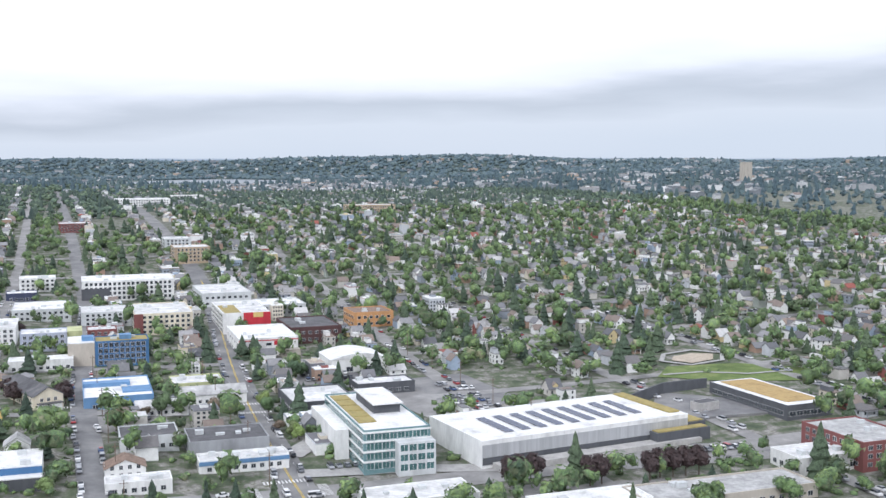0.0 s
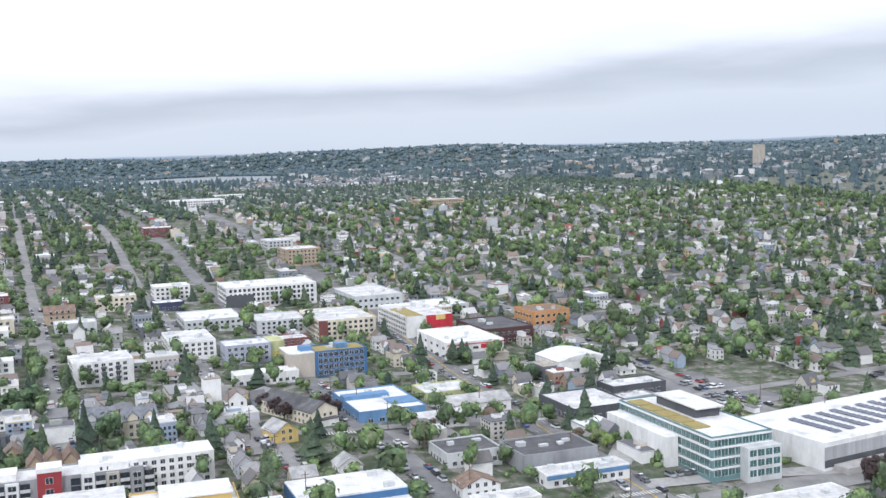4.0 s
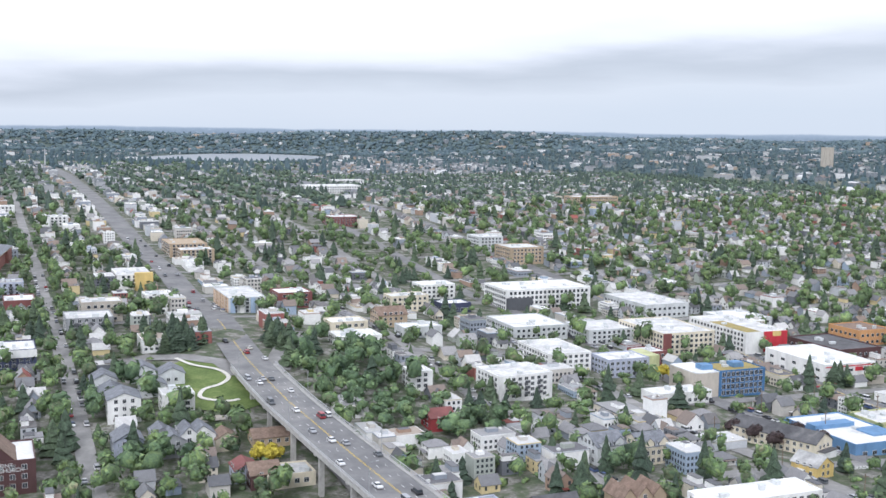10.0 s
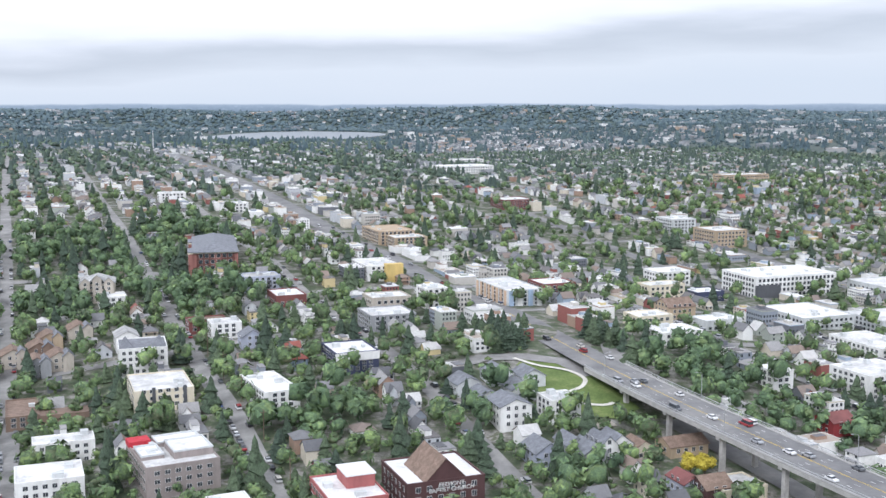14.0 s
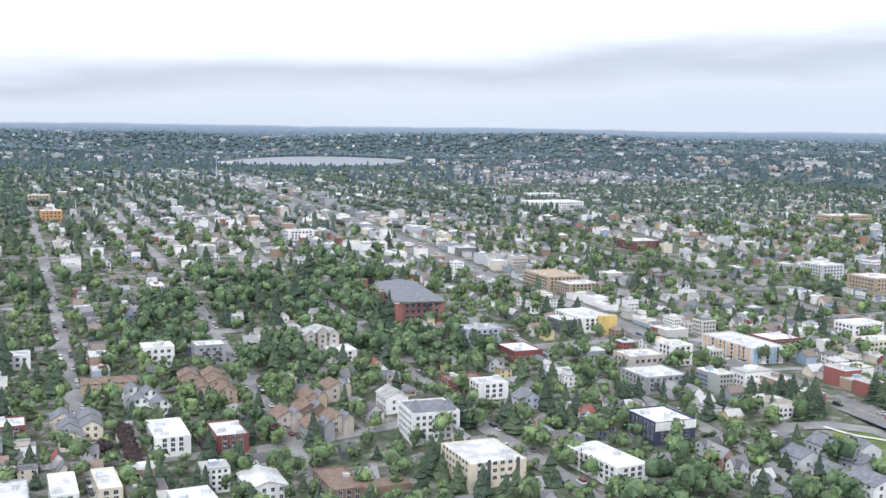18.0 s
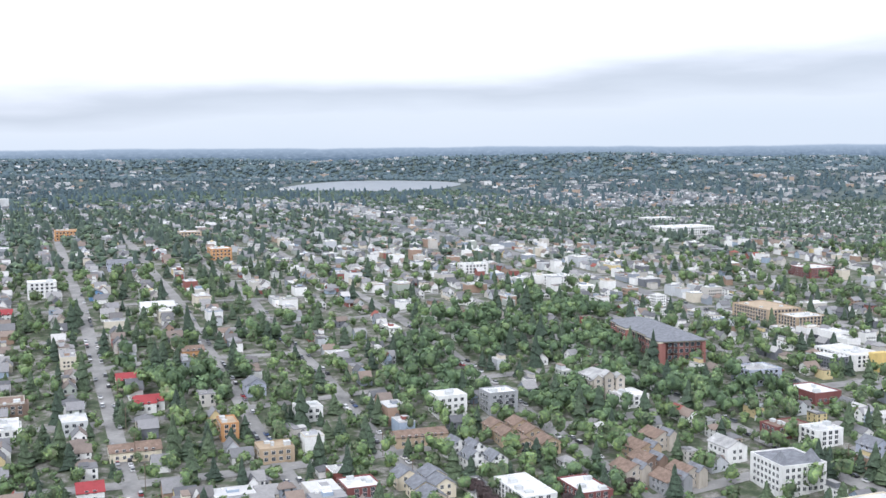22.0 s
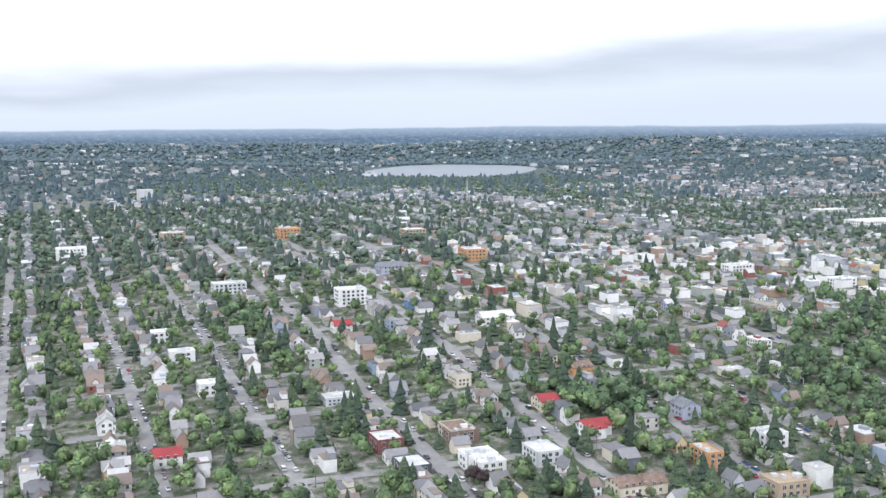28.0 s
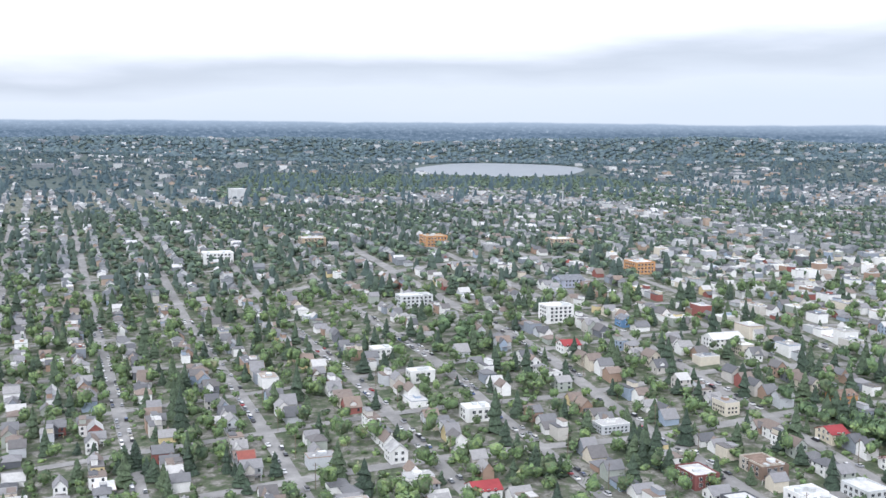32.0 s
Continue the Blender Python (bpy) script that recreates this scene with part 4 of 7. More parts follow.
arch = thing("storage_hall", "white storage hall with a shallow arched roof", "storage hall", spot(-73.9, 572.1, 20))
part("wall", Solid().box(-13.5, 13.5, -12, 12, -3, 6.2).mesh("wall", M["white"]), arch)
s = Solid()
n = 14
s.prism([(-13.9 + 27.8 * k / n, 6.2 + 2.6 * math.sin(math.pi * k / n)) for k in range(n + 1)], -12.3, 12.3)
s.v = [(x, z, y) for x, y, z in s.v]
s.f = [f[::-1] for f in s.f]
part("roof", s.mesh("roof", M["membrane"]), arch, "white arched roof")
front_windows(arch, 27, 24, 1, 3, 3.2, 2.2, 9, (0,), 0.2)
KEEP.append((-73.9, 572.1, 14, 12, 0.35))

shop = block("supermarket", "white supermarket with red trim along its parapet", "supermarket", -125.3, 619.1, 33, 50, 9, 18, "white", "membrane", 2, 9.5, 3.0, 1.4, units=5, size=0.92)
box_part("trim_band", shop, -16.65, 16.65, -25.2, -25.0, 8.0, 8.5, "red", "thin red band")
box_part("sign", shop, 3, 8, -25.3, -25.05, 5.4, 7.6, "red", "plain red sign panel")
box_part("canopy", shop, -14, -5, -27.5, -25.1, 3.2, 3.7, "red", "red entrance canopy")
box_part("entrance_house", shop, 6, 16.5, -32, -25.1, -3, 3.4, "stone", "low stone-coloured annex")
red = block("red_apartments", "apartment building with a bright red end wall", APT, -147.4, 681.9, 29, 58, 12, 18, "white", "pale_roof", 4, 3.4, 1.7, 1.7, sides=(3,), units=6, size=0.92)
box_part("red_wall", red, -2, 14.6, -29.4, -29.1, 0.5, 12.6, "red", "bright red wall panel")
box_part("yellow_wall", red, 4, 10, -29.55, -29.42, 9.6, 12.6, "yellow", "yellow wall panel")
box_part("roof_garden", red, -13, -3, -27, 10, 12.25, 12.5, "sedum", "planted roof terrace")
cream = block("cream_apartments", "cream apartment building with brown corner bays", APT, -191.1, 670.2, 34, 50, 12, 18, "cream", "pale_roof", 4, 3.2, 1.7, 1.6, units=8, size=0.93)
box_part("brown_bay", cream, -17.3, -12, -25.5, -25.0, 0, 12.5, "brick", "brown corner bay")
blue = block("blue_apartments", "apartment building with a blue gridded facade", APT, -186.1, 571.1, 27, 18, 12.6, 18, "blue", "sedum", 4, 2.7, 1.9, 2.1, units=3, sides=(0,), size=0.92)
box_part("grey_wing", blue, -27, -13.7, -9, 14, -3, 12.6, "stone", "grey blank side wing")
box_part("wing_roof", blue, -27, -13.7, -9, 14, 12.6, 13.0, "membrane")
box_part("stair_house", blue, -20, -14, -4, 2, 13.0, 15.4, "skyblue", "blue stair house")
box_part("stair_house", blue, -1, 5, -3, 3, 12.9, 15.2, "skyblue", "blue stair house")
long = block("white_apartments", "long white apartment building with tall bays", APT, -244.4, 795.1, 60, 36, 13, 18, "white", "membrane", 4, 3.0, 1.7, 1.9, units=8)
box_part("dark_base", long, -30.3, -12, -18.6, -18.1, 0, 8.5, "dark", "dark glazed base")
block("grey_apartments", "grey-green apartment building with a white rim", APT, -225.7, 681.1, 30, 30, 8.0, 18, "pale", "pale_roof", 3, units=3, size=0.94)
works = block("blue_workshop", "low blue workshop with a white roof", "workshop", -165.9, 491.5, 30, 45, 5.4, 18, "skyblue", "membrane", 1, 5, 2.2, 1.6, units=3, size=0.90)
box_part("blue_ridge", works, -15, 6, 2, 8, 5.6, 7.4, "skyblue", "raised blue roof section")
box_part("blue_roof", works, 2, 14.4, -14, -2, 5.61, 6.2, "skyblue", "blue roof section")
gabled("gabled_hall", "grey gabled hall with white gable ends", "hall", -127.1, 493.8, 30, 15, 4.6, 7.4, 18, "white", "grey_roof", size=0.91)
gabled("white_hall", "white gabled shop with pale roof", "shop", -141.9, 468.4, 22, 12, 4, 6.2, 18, "white", "pale_roof", size=0.90)
block("yellow_shop", "low pale shop with a yellow front", "shop", -138.5, 517.5, 24, 20, 4.4, 18, "lime", "pale_roof", 1, units=4, size=0.91)
block("dark_roofed_shop", "grey shop with a dark flat roof", "shop", -135.3, 422, 22, 20, 5.1, 18, "pale", "dark_roof", 1, size=0.90)
block("warehouse", "grey warehouse with a dark flat roof", "warehouse", -107.3, 419.5, 30, 23, 6.8, 18, "grey", "dark_roof", 0, units=4, size=0.90)
garage = block("garage", "white garage with a blue fascia", "garage", -98.7, 402.3, 33, 11, 4.5, 18, "white", "pale_roof", 1, units=8, size=0.90)
box_part("fascia", garage, -16.6, 16.6, -5.75, -5.55, 3.2, 4.7, "skyblue", "blue fascia band")
store = block("furniture_store", "white-roofed store with blue side walls", "store", -173.9, 377.2, 36, 22, 5.6, 18, "white", "membrane", 0, units=5, size=0.90)
box_part("blue_band", store, -18.2, 18.2, -11.3, -11.003, 2.6, 5.7, "blue", "blue front band")
box_part("blue_side", store, -18.25, -18.003, -11, 11, 0.5, 5.7, "blue", "blue side wall")
box_part("front_canopy", store, -17, 18, -16, -11.2, -3, 3.0, "dark", "low dark front annex")
box_part("canopy_roof", store, -17.2, 18.2, -16.2, -11.2, 3.0, 3.4, "membrane")
yo = block("yellow_office", "ochre yellow office block with ribbon windows", "office building", -216.9, 353.6, 32, 20, 9.4, 14, "ochre", "membrane", 0, units=2, size=0.90)
for z in (1.2, 4.3, 7.0):
    for q in (-9.5, 0, 9.5):
        part("window", pane(7.6, 1.1, "ochre"), yo, "", pose(q, -10, z))
    part("window", pane(11, 1.1, "ochre"), yo, "", pose(-16, 0, z, 0, 0, -90))
box_part("upper_storey", yo, -7, 14, -5, 9, 9.6, 11.6, "ochre")
box_part("upper_roof", yo, -7.4, 14.4, -5.4, 9.4, 11.6, 12.0, "membrane")
block("white_flats", "small white four-storey apartment block", APT, -194.8, 347.8, 14, 13, 9.0, 18, "white", "pale_roof", 4, 2.6, 1.3, 1.2, size=0.90)
def bay_front(row, w, d, h, storeys, centre, bays, seed):
    """Projecting bays with window stacks, and balconies between them backed by dark panes drawn as shaded recesses."""
    rd = random.Random(seed)
    tall = (h - 0.4) / storeys
    rail = Solid().box(-1.5, 1.5, -1.0, 0, -0.15, 0).box(-1.5, 1.5, -1.05, -0.97, 0, 1.0).mesh("balcony", M["pale"])
    for k, q in enumerate(bays):
        if abs(q) < centre:
            continue
        wall_, up = ("white", "grey", "stone")[(k * 2 + seed) % 3], rd.choice((0.3, 0.9, 1.4))
        bay = box_part("bay", row, q - 2.0, q + 2.0, -d / 2 - 1.2, -d / 2 - 0.003, -3, h + up, wall_, wall_ + " projecting bay")
        for f in range(storeys):
            part("window", pane(2.4, 1.6), bay, "", pose(q, -d / 2 - 1.2, 0.9 + f * tall))
        for f in range(1, storeys):
            part("balcony", rail, row, "balcony with a pale rail", pose(q + 3.75, -d / 2, f * tall))
    # Dark-framed glass on the flat wall stands in for the balcony recesses' shade.
    for k, q in enumerate(bays):
        for f in range(storeys):
            part("window", pane(2.8, 2.1, "dark"), row, "", pose(q + 3.75, -d / 2, 0.3 + f * tall))


MANSARD = Solid().prism([(-1.3, 0), (1.3, 0), (1.3, 1.7), (0, 2.6), (-1.3, 1.7)], 0, 1.4)
MANSARD.v = [(x, -z, y) for x, y, z in MANSARD.v]
MANSARD.f = [f[::-1] for f in MANSARD.f]
MANSARD = MANSARD.mesh("dormer", M["pale"])
row = block("apartment_row", "grey and white apartment row with dormers and a dark red bay", APT, -261.2, 351.5, 60, 16, 8.6, 16, "grey", "grey_roof", 3, 3.0, 1.4, 1.5, sides=(3,), units=3, rim=0, size=0.94)
bay_front(row, 60, 16, 8.6, 3, 6, [-26 + 7.5 * k for k in range(8)], 1)
for q in (-1, 1):
    box_part("upper_storey", row, 7 if q > 0 else -29.6, 29.6 if q > 0 else -7, -7.6, 7.6, 8.8, 11.2, "grey_roof", "set back slate-grey top storey")
    box_part("roof_deck", row, 6.7 if q > 0 else -29.9, 29.9 if q > 0 else -6.7, -7.9, 7.9, 11.2, 11.5, "pale_roof")
    for k in range(3):
        dormer = part("dormer", MANSARD, row, "pale gabled dormer", pose(q * (10.5 + 7.5 * k), -6.8, 8.9))
        part("window", pane(1.4, 1.3), dormer, "", pose(0, -1.4, 0.3))
box_part("red_bay", row, -4.2, 4.2, -9.6, -8.0, -3, 7.6, "maroon", "dark red bay")
for f in range(3):
    for q in (-2.4, 0, 2.4):
        part("window", pane(1.4, 1.5), row, "", pose(q, -9.6, 0.4 + f * 2.6))
row = block("apartment_row", "grey and white apartment row with a red stair tower", APT, -262.5, 383.8, 60, 14, 10.4, 16, "grey", "membrane", 4, 3.0, 1.4, 1.5, sides=(3,), units=2, size=0.94)
bay_front(row, 60, 14, 10.4, 4, 5, [-26 + 7.5 * k for k in range(8)], 2)
box_part("red_tower", row, -3.6, 3.6, -8.6, -1, -3, 13.2, "red_tower", "red stair tower with white windows")
box_part("tower_cap", row, -3.8, 3.8, -8.8, -0.8, 13.2, 14.6, "white", "white tower cap")
for z, ww in ((2.0, 1.6), (6.0, 2.2), (9.6, 2.2)):
    part("window", pane(ww, 1.9), row, "", pose(0, -8.6, z))
for q in (-22, -13, 12, 21):
    box_part("stair_house", row, q - 3.2, q + 3.2, -4, 5, 10.65, 12.6, "white", "white rooftop storey")
block("long_white_flats", "long white apartment building above a car park", APT, -235.9, 395, 43, 14, 10.4, 18, "white", "membrane", 4, 2.9, 1.5, 1.4, size=0.91)
gf = block("grey_flats", "grey apartment house with white balconies", APT, -319.6, 391.4, 18, 15, 11.0, 19.5, "lilac", "grey_roof", 4, 2.8, 1.3, 1.4, balc=(0,))
for q in (-5.2, 5.2):
    both = Solid()
    gable(both, 5.0, 4.0, 11.9, 13.6, 0, 1, x=q, y=-5.6, base=-3)
    part("gabled_bay", both.mesh("gabled_bay", M["pale"], M["grey_roof"]), gf, "pale gabled bay")
    for f in range(4):
        part("window", pane(1.6, 1.5), gf, "", pose(q, -7.6, 0.9 + f * 2.7))
# smaller buildings between the viaduct and the shopping street
hl = gabled("long_hall", "long dark-roofed hall with cream gable ends", "hall", -196.6, 480, 13, 40, 6.2, 9.8, 38.5, "cream", "dark_roof", "y", 2, size=0.90)
box_part("porch", hl, -5, 5, -23, -20.1, -3, 3.0, "white", "white two-tier porch")
box_part("porch_roof", hl, -5.3, 5.3, -23.3, -20.1, 3.0, 3.3, "dark_roof")
gabled("yellow_house", "pale yellow gabled house", "house", -199.7, 441.2, 10, 12, 4.6, 8.0, 32, "yellow", "grey_roof", "y", 2, size=0.89)
for x, y, wl_ in ((-253.4, 458.9, "cream"), (-268.7, 460.3, "pale")):
    tw = gabled("gabled_flats", "cream three-storey gabled flats with dormers", APT, x, y, 12, 13, 6.8, 10.2, 21.5, wl_, "slate", "x", 3, 2.4)
    for q in (-3, 3):
        both = Solid()
        gable(both, 3.6, 5, 8.2, 9.9, 0, 1, x=q, y=-4.3, base=5.5, over=0.3)
        part("gabled_dormer", both.mesh("gabled_dormer", M[wl_], M["slate"]), tw)
tg = gabled("triple_gabled_flats", "tan flats with three steep gables", APT, -269, 407.6, 6, 12, 7.2, 10.6, 18, "tan", "shingle", "y", 3, size=0.94)
for q in (-5.6, 5.6):
    both = Solid()
    gable(both, 5.4, 11.4, 7.0, 10.4, 0, 1, x=q, base=-3)
    part("side_gable", both.mesh("side_gable", M["tan"], M["shingle"]), tg, "tan side gable")
gabled("dark_roofed_house", "tan house with a steep dark roof", "house", -294.7, 404.8, 15, 11, 5, 9, 18, "tan", "dark_roof", "x", 2, size=0.96)
gabled("red_house", "red wooden house with a red roof", "house", -325.4, 495.1, 10, 10, 5.0, 7.6, 19.5, "red_tower", "brick", "x", 2)
for x, y in ((-459, 523.5), (-445.6, 533.9), (-452.5, 510.5), (-438.7, 518.5), (-433.5, 531.3)):
    gabled("slate_roofed_flats", "pale flats under broad slate-grey gables", APT, x, y, 10, 11, 4.0, 6.6, 16 + x % 7, "pale", "slate", "y", 1)
block("brown_flats", "brown and white apartment block with a flat roof", APT, -399.6, 719.6, 20, 20, 8.4, 19.5, "brick", "membrane", 3, balc=(0,))
gabled("small_white_house", "small white house with a grey gabled roof", "house", -174.4, 403.4, 9, 9, 3.4, 6.4, 18, "white", "grey_roof", "y", 1, size=0.89)
gabled("small_cream_house", "small cream house with a grey gabled roof", "house", -187.9, 391.9, 9, 8, 3.4, 6.2, 18, "cream", "grey_roof", "x", 1, size=0.89)
gabled("brown_roofed_shop", "white corner shop with a brown gabled roof", "shop", -134.1, 387.7, 14, 10, 4.2, 7.2, 18, "white", "shingle", "y", 2, size=0.90)
block("low_white_store", "low white store with a pale roof", "shop", -126.5, 375.1, 22, 10, 4.0, 18, "white", "pale_roof", 1, size=0.91)
block("long_shed", "long low shed with a pale roof", "shed", -66.4, 494.8, 32, 10, 4.2, 26, "grey", "pale_roof", 1, size=0.89)
block("white_roofed_shop", "dark shop with a white roof below the viaduct", "shop", -353.9, 363.2, 13, 15, 5.6, 19.5, "dark", "membrane", 1)
# round the steep streets west of the viaduct
court = block("pool_court_flats", "low brown apartment court round a swimming pool", APT, -630, 530.5, 12, 26, 4.6, 19.5, "shingle_wall", "shingle", 2, units=1)
box_part("wing", court, 6.1, 24, -13, -4, -4, 4.6, "shingle_wall", "brown side wing")
box_part("pool_deck", court, 6.1, 24, -3.9, 13, -3, 0.5, "walk", "pale paved pool deck")
M["pool"] = material("pool_water", [(0.3, (0.10, 0.42, 0.46)), (0.7, (0.16, 0.52, 0.56))], 0.1, 0.5)
box_part("swimming_pool", court, 9, 17, 0, 8, 0.3, 0.56, "pool", "turquoise swimming pool")
for x, y, wl_ in ((-646.8, 616, "tan"), (-636.7, 628.6, "stone"), (-634.2, 589.7, "stone"), (-647.1, 603, "shingle_wall"), (-642, 583.5, "grey"), (-655.9, 594.8, "stone")):
    th = gabled("terraced_house", "brown three-storey terraced houses with dark gables", "house", x, y, 10, 12, 5.6, 8.2, 23.5, wl_, "shingle", "y", 2)
    both = Solid()
    gable(both, 4.4, 8, 6.6, 8.6, 0, 1, x=3.4, y=-4, base=-4)
    part("gabled_bay", both.mesh("gabled_bay", M[wl_], M["slate"]), th)
block("red_roofed_shop", "low brick shop with a rust red roof", "shop", -577.4, 634.4, 18, 12, 5, 19.5, "brick", "shingle", 2)
block("brick_workshop", "low brick workshop with a white roof", "workshop", -544.6, 687.8, 16, 22, 5, 19.5, "brick", "membrane", 1)
block("stepped_townhouses", "white and grey stepped townhouses with yellow boards", "house", -566.4, 620.3, 14, 12, 7, 19.5, "white", "pale_roof", 3)
block("blue_grey_flats", "blue-grey flats with red panels", APT, -562.8, 719.9, 20, 16, 7.4, 19.5, "lilac", "grey_roof", 3, balc=(0,))
gabled("grey_house", "blue-grey wooden house with a slate gable", "house", -551.4, 600.8, 10, 10, 5, 8, 19.5, "lilac", "slate", "y", 2)
gabled("white_house", "tall white house with a pale roof", "house", -610, 611.6, 10, 14, 6.4, 9, 19.5, "white", "grey_roof", "y", 2)
gabled("long_brown_flats", "long brown two-storey flats", APT, -741.3, 641.8, 24, 11, 4.6, 6.4, 17.5, "tan", "shingle", "x", 2)
for x, y in ((-725.6, 622.3), (-717.9, 618), (-719.5, 607.3), (-710.1, 604.8)):
    gabled("gabled_condo", "white condominium with steep slate gables", APT, x, y, 8, 9, 6.4, 9.4, 23.5, "white", "slate", "y", 3)
for u, v, wl_, rf_ in ((-594.7, 938.2, "white", "red_tower"), (-599.6, 975.6, "cream", "red_tower"), (-627.1, 833.7, "white", "red_tower"), (-600, 877.9, "cream", "shingle")):
    gabled("red_roofed_house", "pale house with a rust red roof", "house", *xy(u, v), 10, 12, 4.4, 7, 19.5, wl_, rf_, "x", 2)
for u, v, wl_ in ((-656.7, 915.9, "white"), (-654.8, 954.7, "stone"), (-688.4, 920, "dark"), (-689.5, 952.4, "brick"), (-628.5, 919.7, "pale"), (-711, 867, "tan")):
    block("terraced_flats", "low flat-roofed house terraced down the slope", "house", *xy(u, v), 12, 16, 5.4, 19.5, wl_, "pale_roof" if wl_ != "stone" else "shingle", 2, units=1)
block("white_square_flats", "square white apartment block with corner balconies", APT, -289.9, 546.3, 27, 23, 10.4, 22, "white", "pale_roof", 4, 3.2, 1.6, 1.4, balc=(0,), size=0.95)
block("white_box_house", "white boxy three-storey stucco house", "house", -331.8, 542.9, 10, 12, 7.6, 19.5, "white", "membrane", 3, size=0.96)
lil = block("lilac_flats", "pale lilac and lime apartment building", APT, -232.5, 596.2, 24, 18, 9, 18, "lilac", "membrane", 3, size=0.93)
box_part("lime_wing", lil, 12.1, 20, -6, 12, -2, 9.6, "lime", "lime green stair wing")
block("grey_white_flats", "white flats over a grey base", APT, -262.6, 609.1, 24, 38, 8.2, 18, "white", "pale_roof", 3, units=4, size=0.93)
block("low_white_shop", "long low white commercial building", "shop", -217.5, 549.2, 31, 13, 5.1, 18, "white", "membrane", 1, size=0.92)
block("white_roofed_depot", "broad depot with a bright white roof", "depot", -265.5, 688.4, 34, 40, 6.6, 18, "pale", "membrane", 2, units=4, size=0.95)
ch = block("brick_church", "dark red brick church with white lettering", "church", -473.4, 439, 25, 24, 9.6, 19.5, "maroon", "membrane", 3, 3.6, 1.5, 1.6)
KEEP.extend([(-469.5, 423.8, 14, 9, TURNED), (-495.9, 409.2, 11, 8, TURNED)])
g = Solid()
gable(g, 13, 18, 10, 16.5, 0, 1, y=-2.5, base=9.7)
part("gable_roof", g.mesh("gable_roof", M["maroon"], M["shingle"]), ch, "steep brown shingle gable")
for text, z in (("FREMONT", 8.3), ("BAPTIST CHURCH", 6.7)):
    c = bpy.data.curves.new("lettering", "FONT")
    c.body, c.size, c.extrude, c.align_x = text, 1.8, 0.06, "CENTER"
    c.materials.append(M["trim"])
    ob = new("lettering", c)
    ob.parent, ob.matrix_basis = ch, pose(1.5, -12.5, z, 90, 0, 0)
    tagged(ob, "large white letters")
rf = block("red_flats", "red apartment building with a white roof", APT, -498.4, 422.7, 18, 24, 11.6, 19.5, "rose_brick", "membrane", 4, 3.0, 1.8, 1.5, size=0.96)
box_part("roof_house", rf, -1, 8, -2, 9, 11.8, 15.6, "rose_brick", "red upper storey")
box_part("roof_house_deck", rf, -1.3, 8.3, -2.3, 9.3, 15.6, 16, "membrane")
ow = block("white_flats_on_posts", "cream apartment block over open parking", APT, -576.7, 530, 22, 28, 8.4, 19.5, "cream", "pale_roof", 3, 3.0, 1.5, 1.3, first=2.6)
box_part("dark_strip", ow, -4.5, -3.2, -14.25, -14.0, 0, 10, "dark")
box_part("dark_strip", ow, 7.0, 8.3, -14.25, -14.0, 0, 10, "dark")
block("white_flats", "long low white flats with a stepped roof rim", APT, -598.0, 478.0, 20, 10, 7.4, 19.5, "white", "pale_roof", 3, 2.8, 1.3, 1.2)
block("white_flats", "white flat-roofed apartment block with roof terraces", APT, -592.0, 444.0, 20, 17, 8.0, 19.5, "white", "membrane", 3, 2.8, 1.4, 1.3, units=3)
gabled("white_house", "white two-storey house with steep slate gables", "house", -411.4, 468.6, 9, 10, 5.6, 9.0, 19.5, "white", "slate", "y", 2)
gabled("grey_house", "grey shingled house with a dark roof", "house", -420.9, 463.8, 9, 11, 5.0, 8.0, 19.5, "grey", "slate", "y", 2)
gabled("blue_grey_house", "blue-grey wooden house with a slate roof", "house", -436.3, 464.0, 10, 12, 5.4, 8.4, 19.5, "lilac", "slate", "y", 2)
gabled("brown_roofed_house", "low house with a broad brown roof", "house", -387.0, 474.0, 15, 10, 3.2, 5.4, 19.5, "tan", "shingle", "x", 1)
gabled("brown_roofed_house", "small cream house with a brown roof", "house", -403.1, 469.2, 8, 9, 4.0, 6.4, 19.5, "cream", "shingle", "y", 1)
gabled("red_brown_house", "house with a red-brown shingle roof", "house", -386.6, 439.6, 10, 11, 4.6, 7.4, 19.5, "maroon", "shingle", "x", 2)
block("cream_garage", "low garage with a broad cream roof", "garage", -378.5, 441.6, 16, 13, 3.6, 19.5, "cream", "pale_roof", 1)
gw = block("stepped_block", "grey brick commercial block with stepped white roofs", "commercial building", -556.2, 454.5, 24, 30, 9, 25.5, "ash_brick", "pale_roof", 3, 3.4, 1.6, 1.3, units=6, size=0.96)
for x0, x1, y0, y1, z1 in ((-1.5, 11.4, -9, 5, 11.4), (-11.4, -4, -6, 6, 10.2), (-3.5, 11.4, 6, 14.4, 10.4)):
    box_part("upper_storey", gw, x0, x1, y0, y1, 9.0, z1, "ash_brick")
    box_part("upper_roof", gw, x0 + 0.3, x1 - 0.3, y0 + 0.3, y1 - 0.3, z1 - 0.2, z1 + 0.06, "membrane", "white upper roof")
    for a, b, c, d in ((x0 - 0.1, x0 + 0.3, y0 - 0.1, y1 + 0.1), (x1 - 0.3, x1 + 0.1, y0 - 0.1, y1 + 0.1), (x0 + 0.3, x1 - 0.3, y0 - 0.1, y0 + 0.3), (x0 + 0.3, x1 - 0.3, y1 - 0.3, y1 + 0.1)):
        box_part("parapet", gw, a, b, c, d, z1 + 0.07, z1 + 0.6, "pale")
box_part("red_corner", gw, -12.2, -5, 9, 15.1, 9.2, 11.2, "red", "red rooftop wall")
block("white_roofed_block", "dark block with a white roof terrace", "commercial building", -550, 407.1, 17, 20, 6.7, 23.5, "dark", "dark_roof", 2)
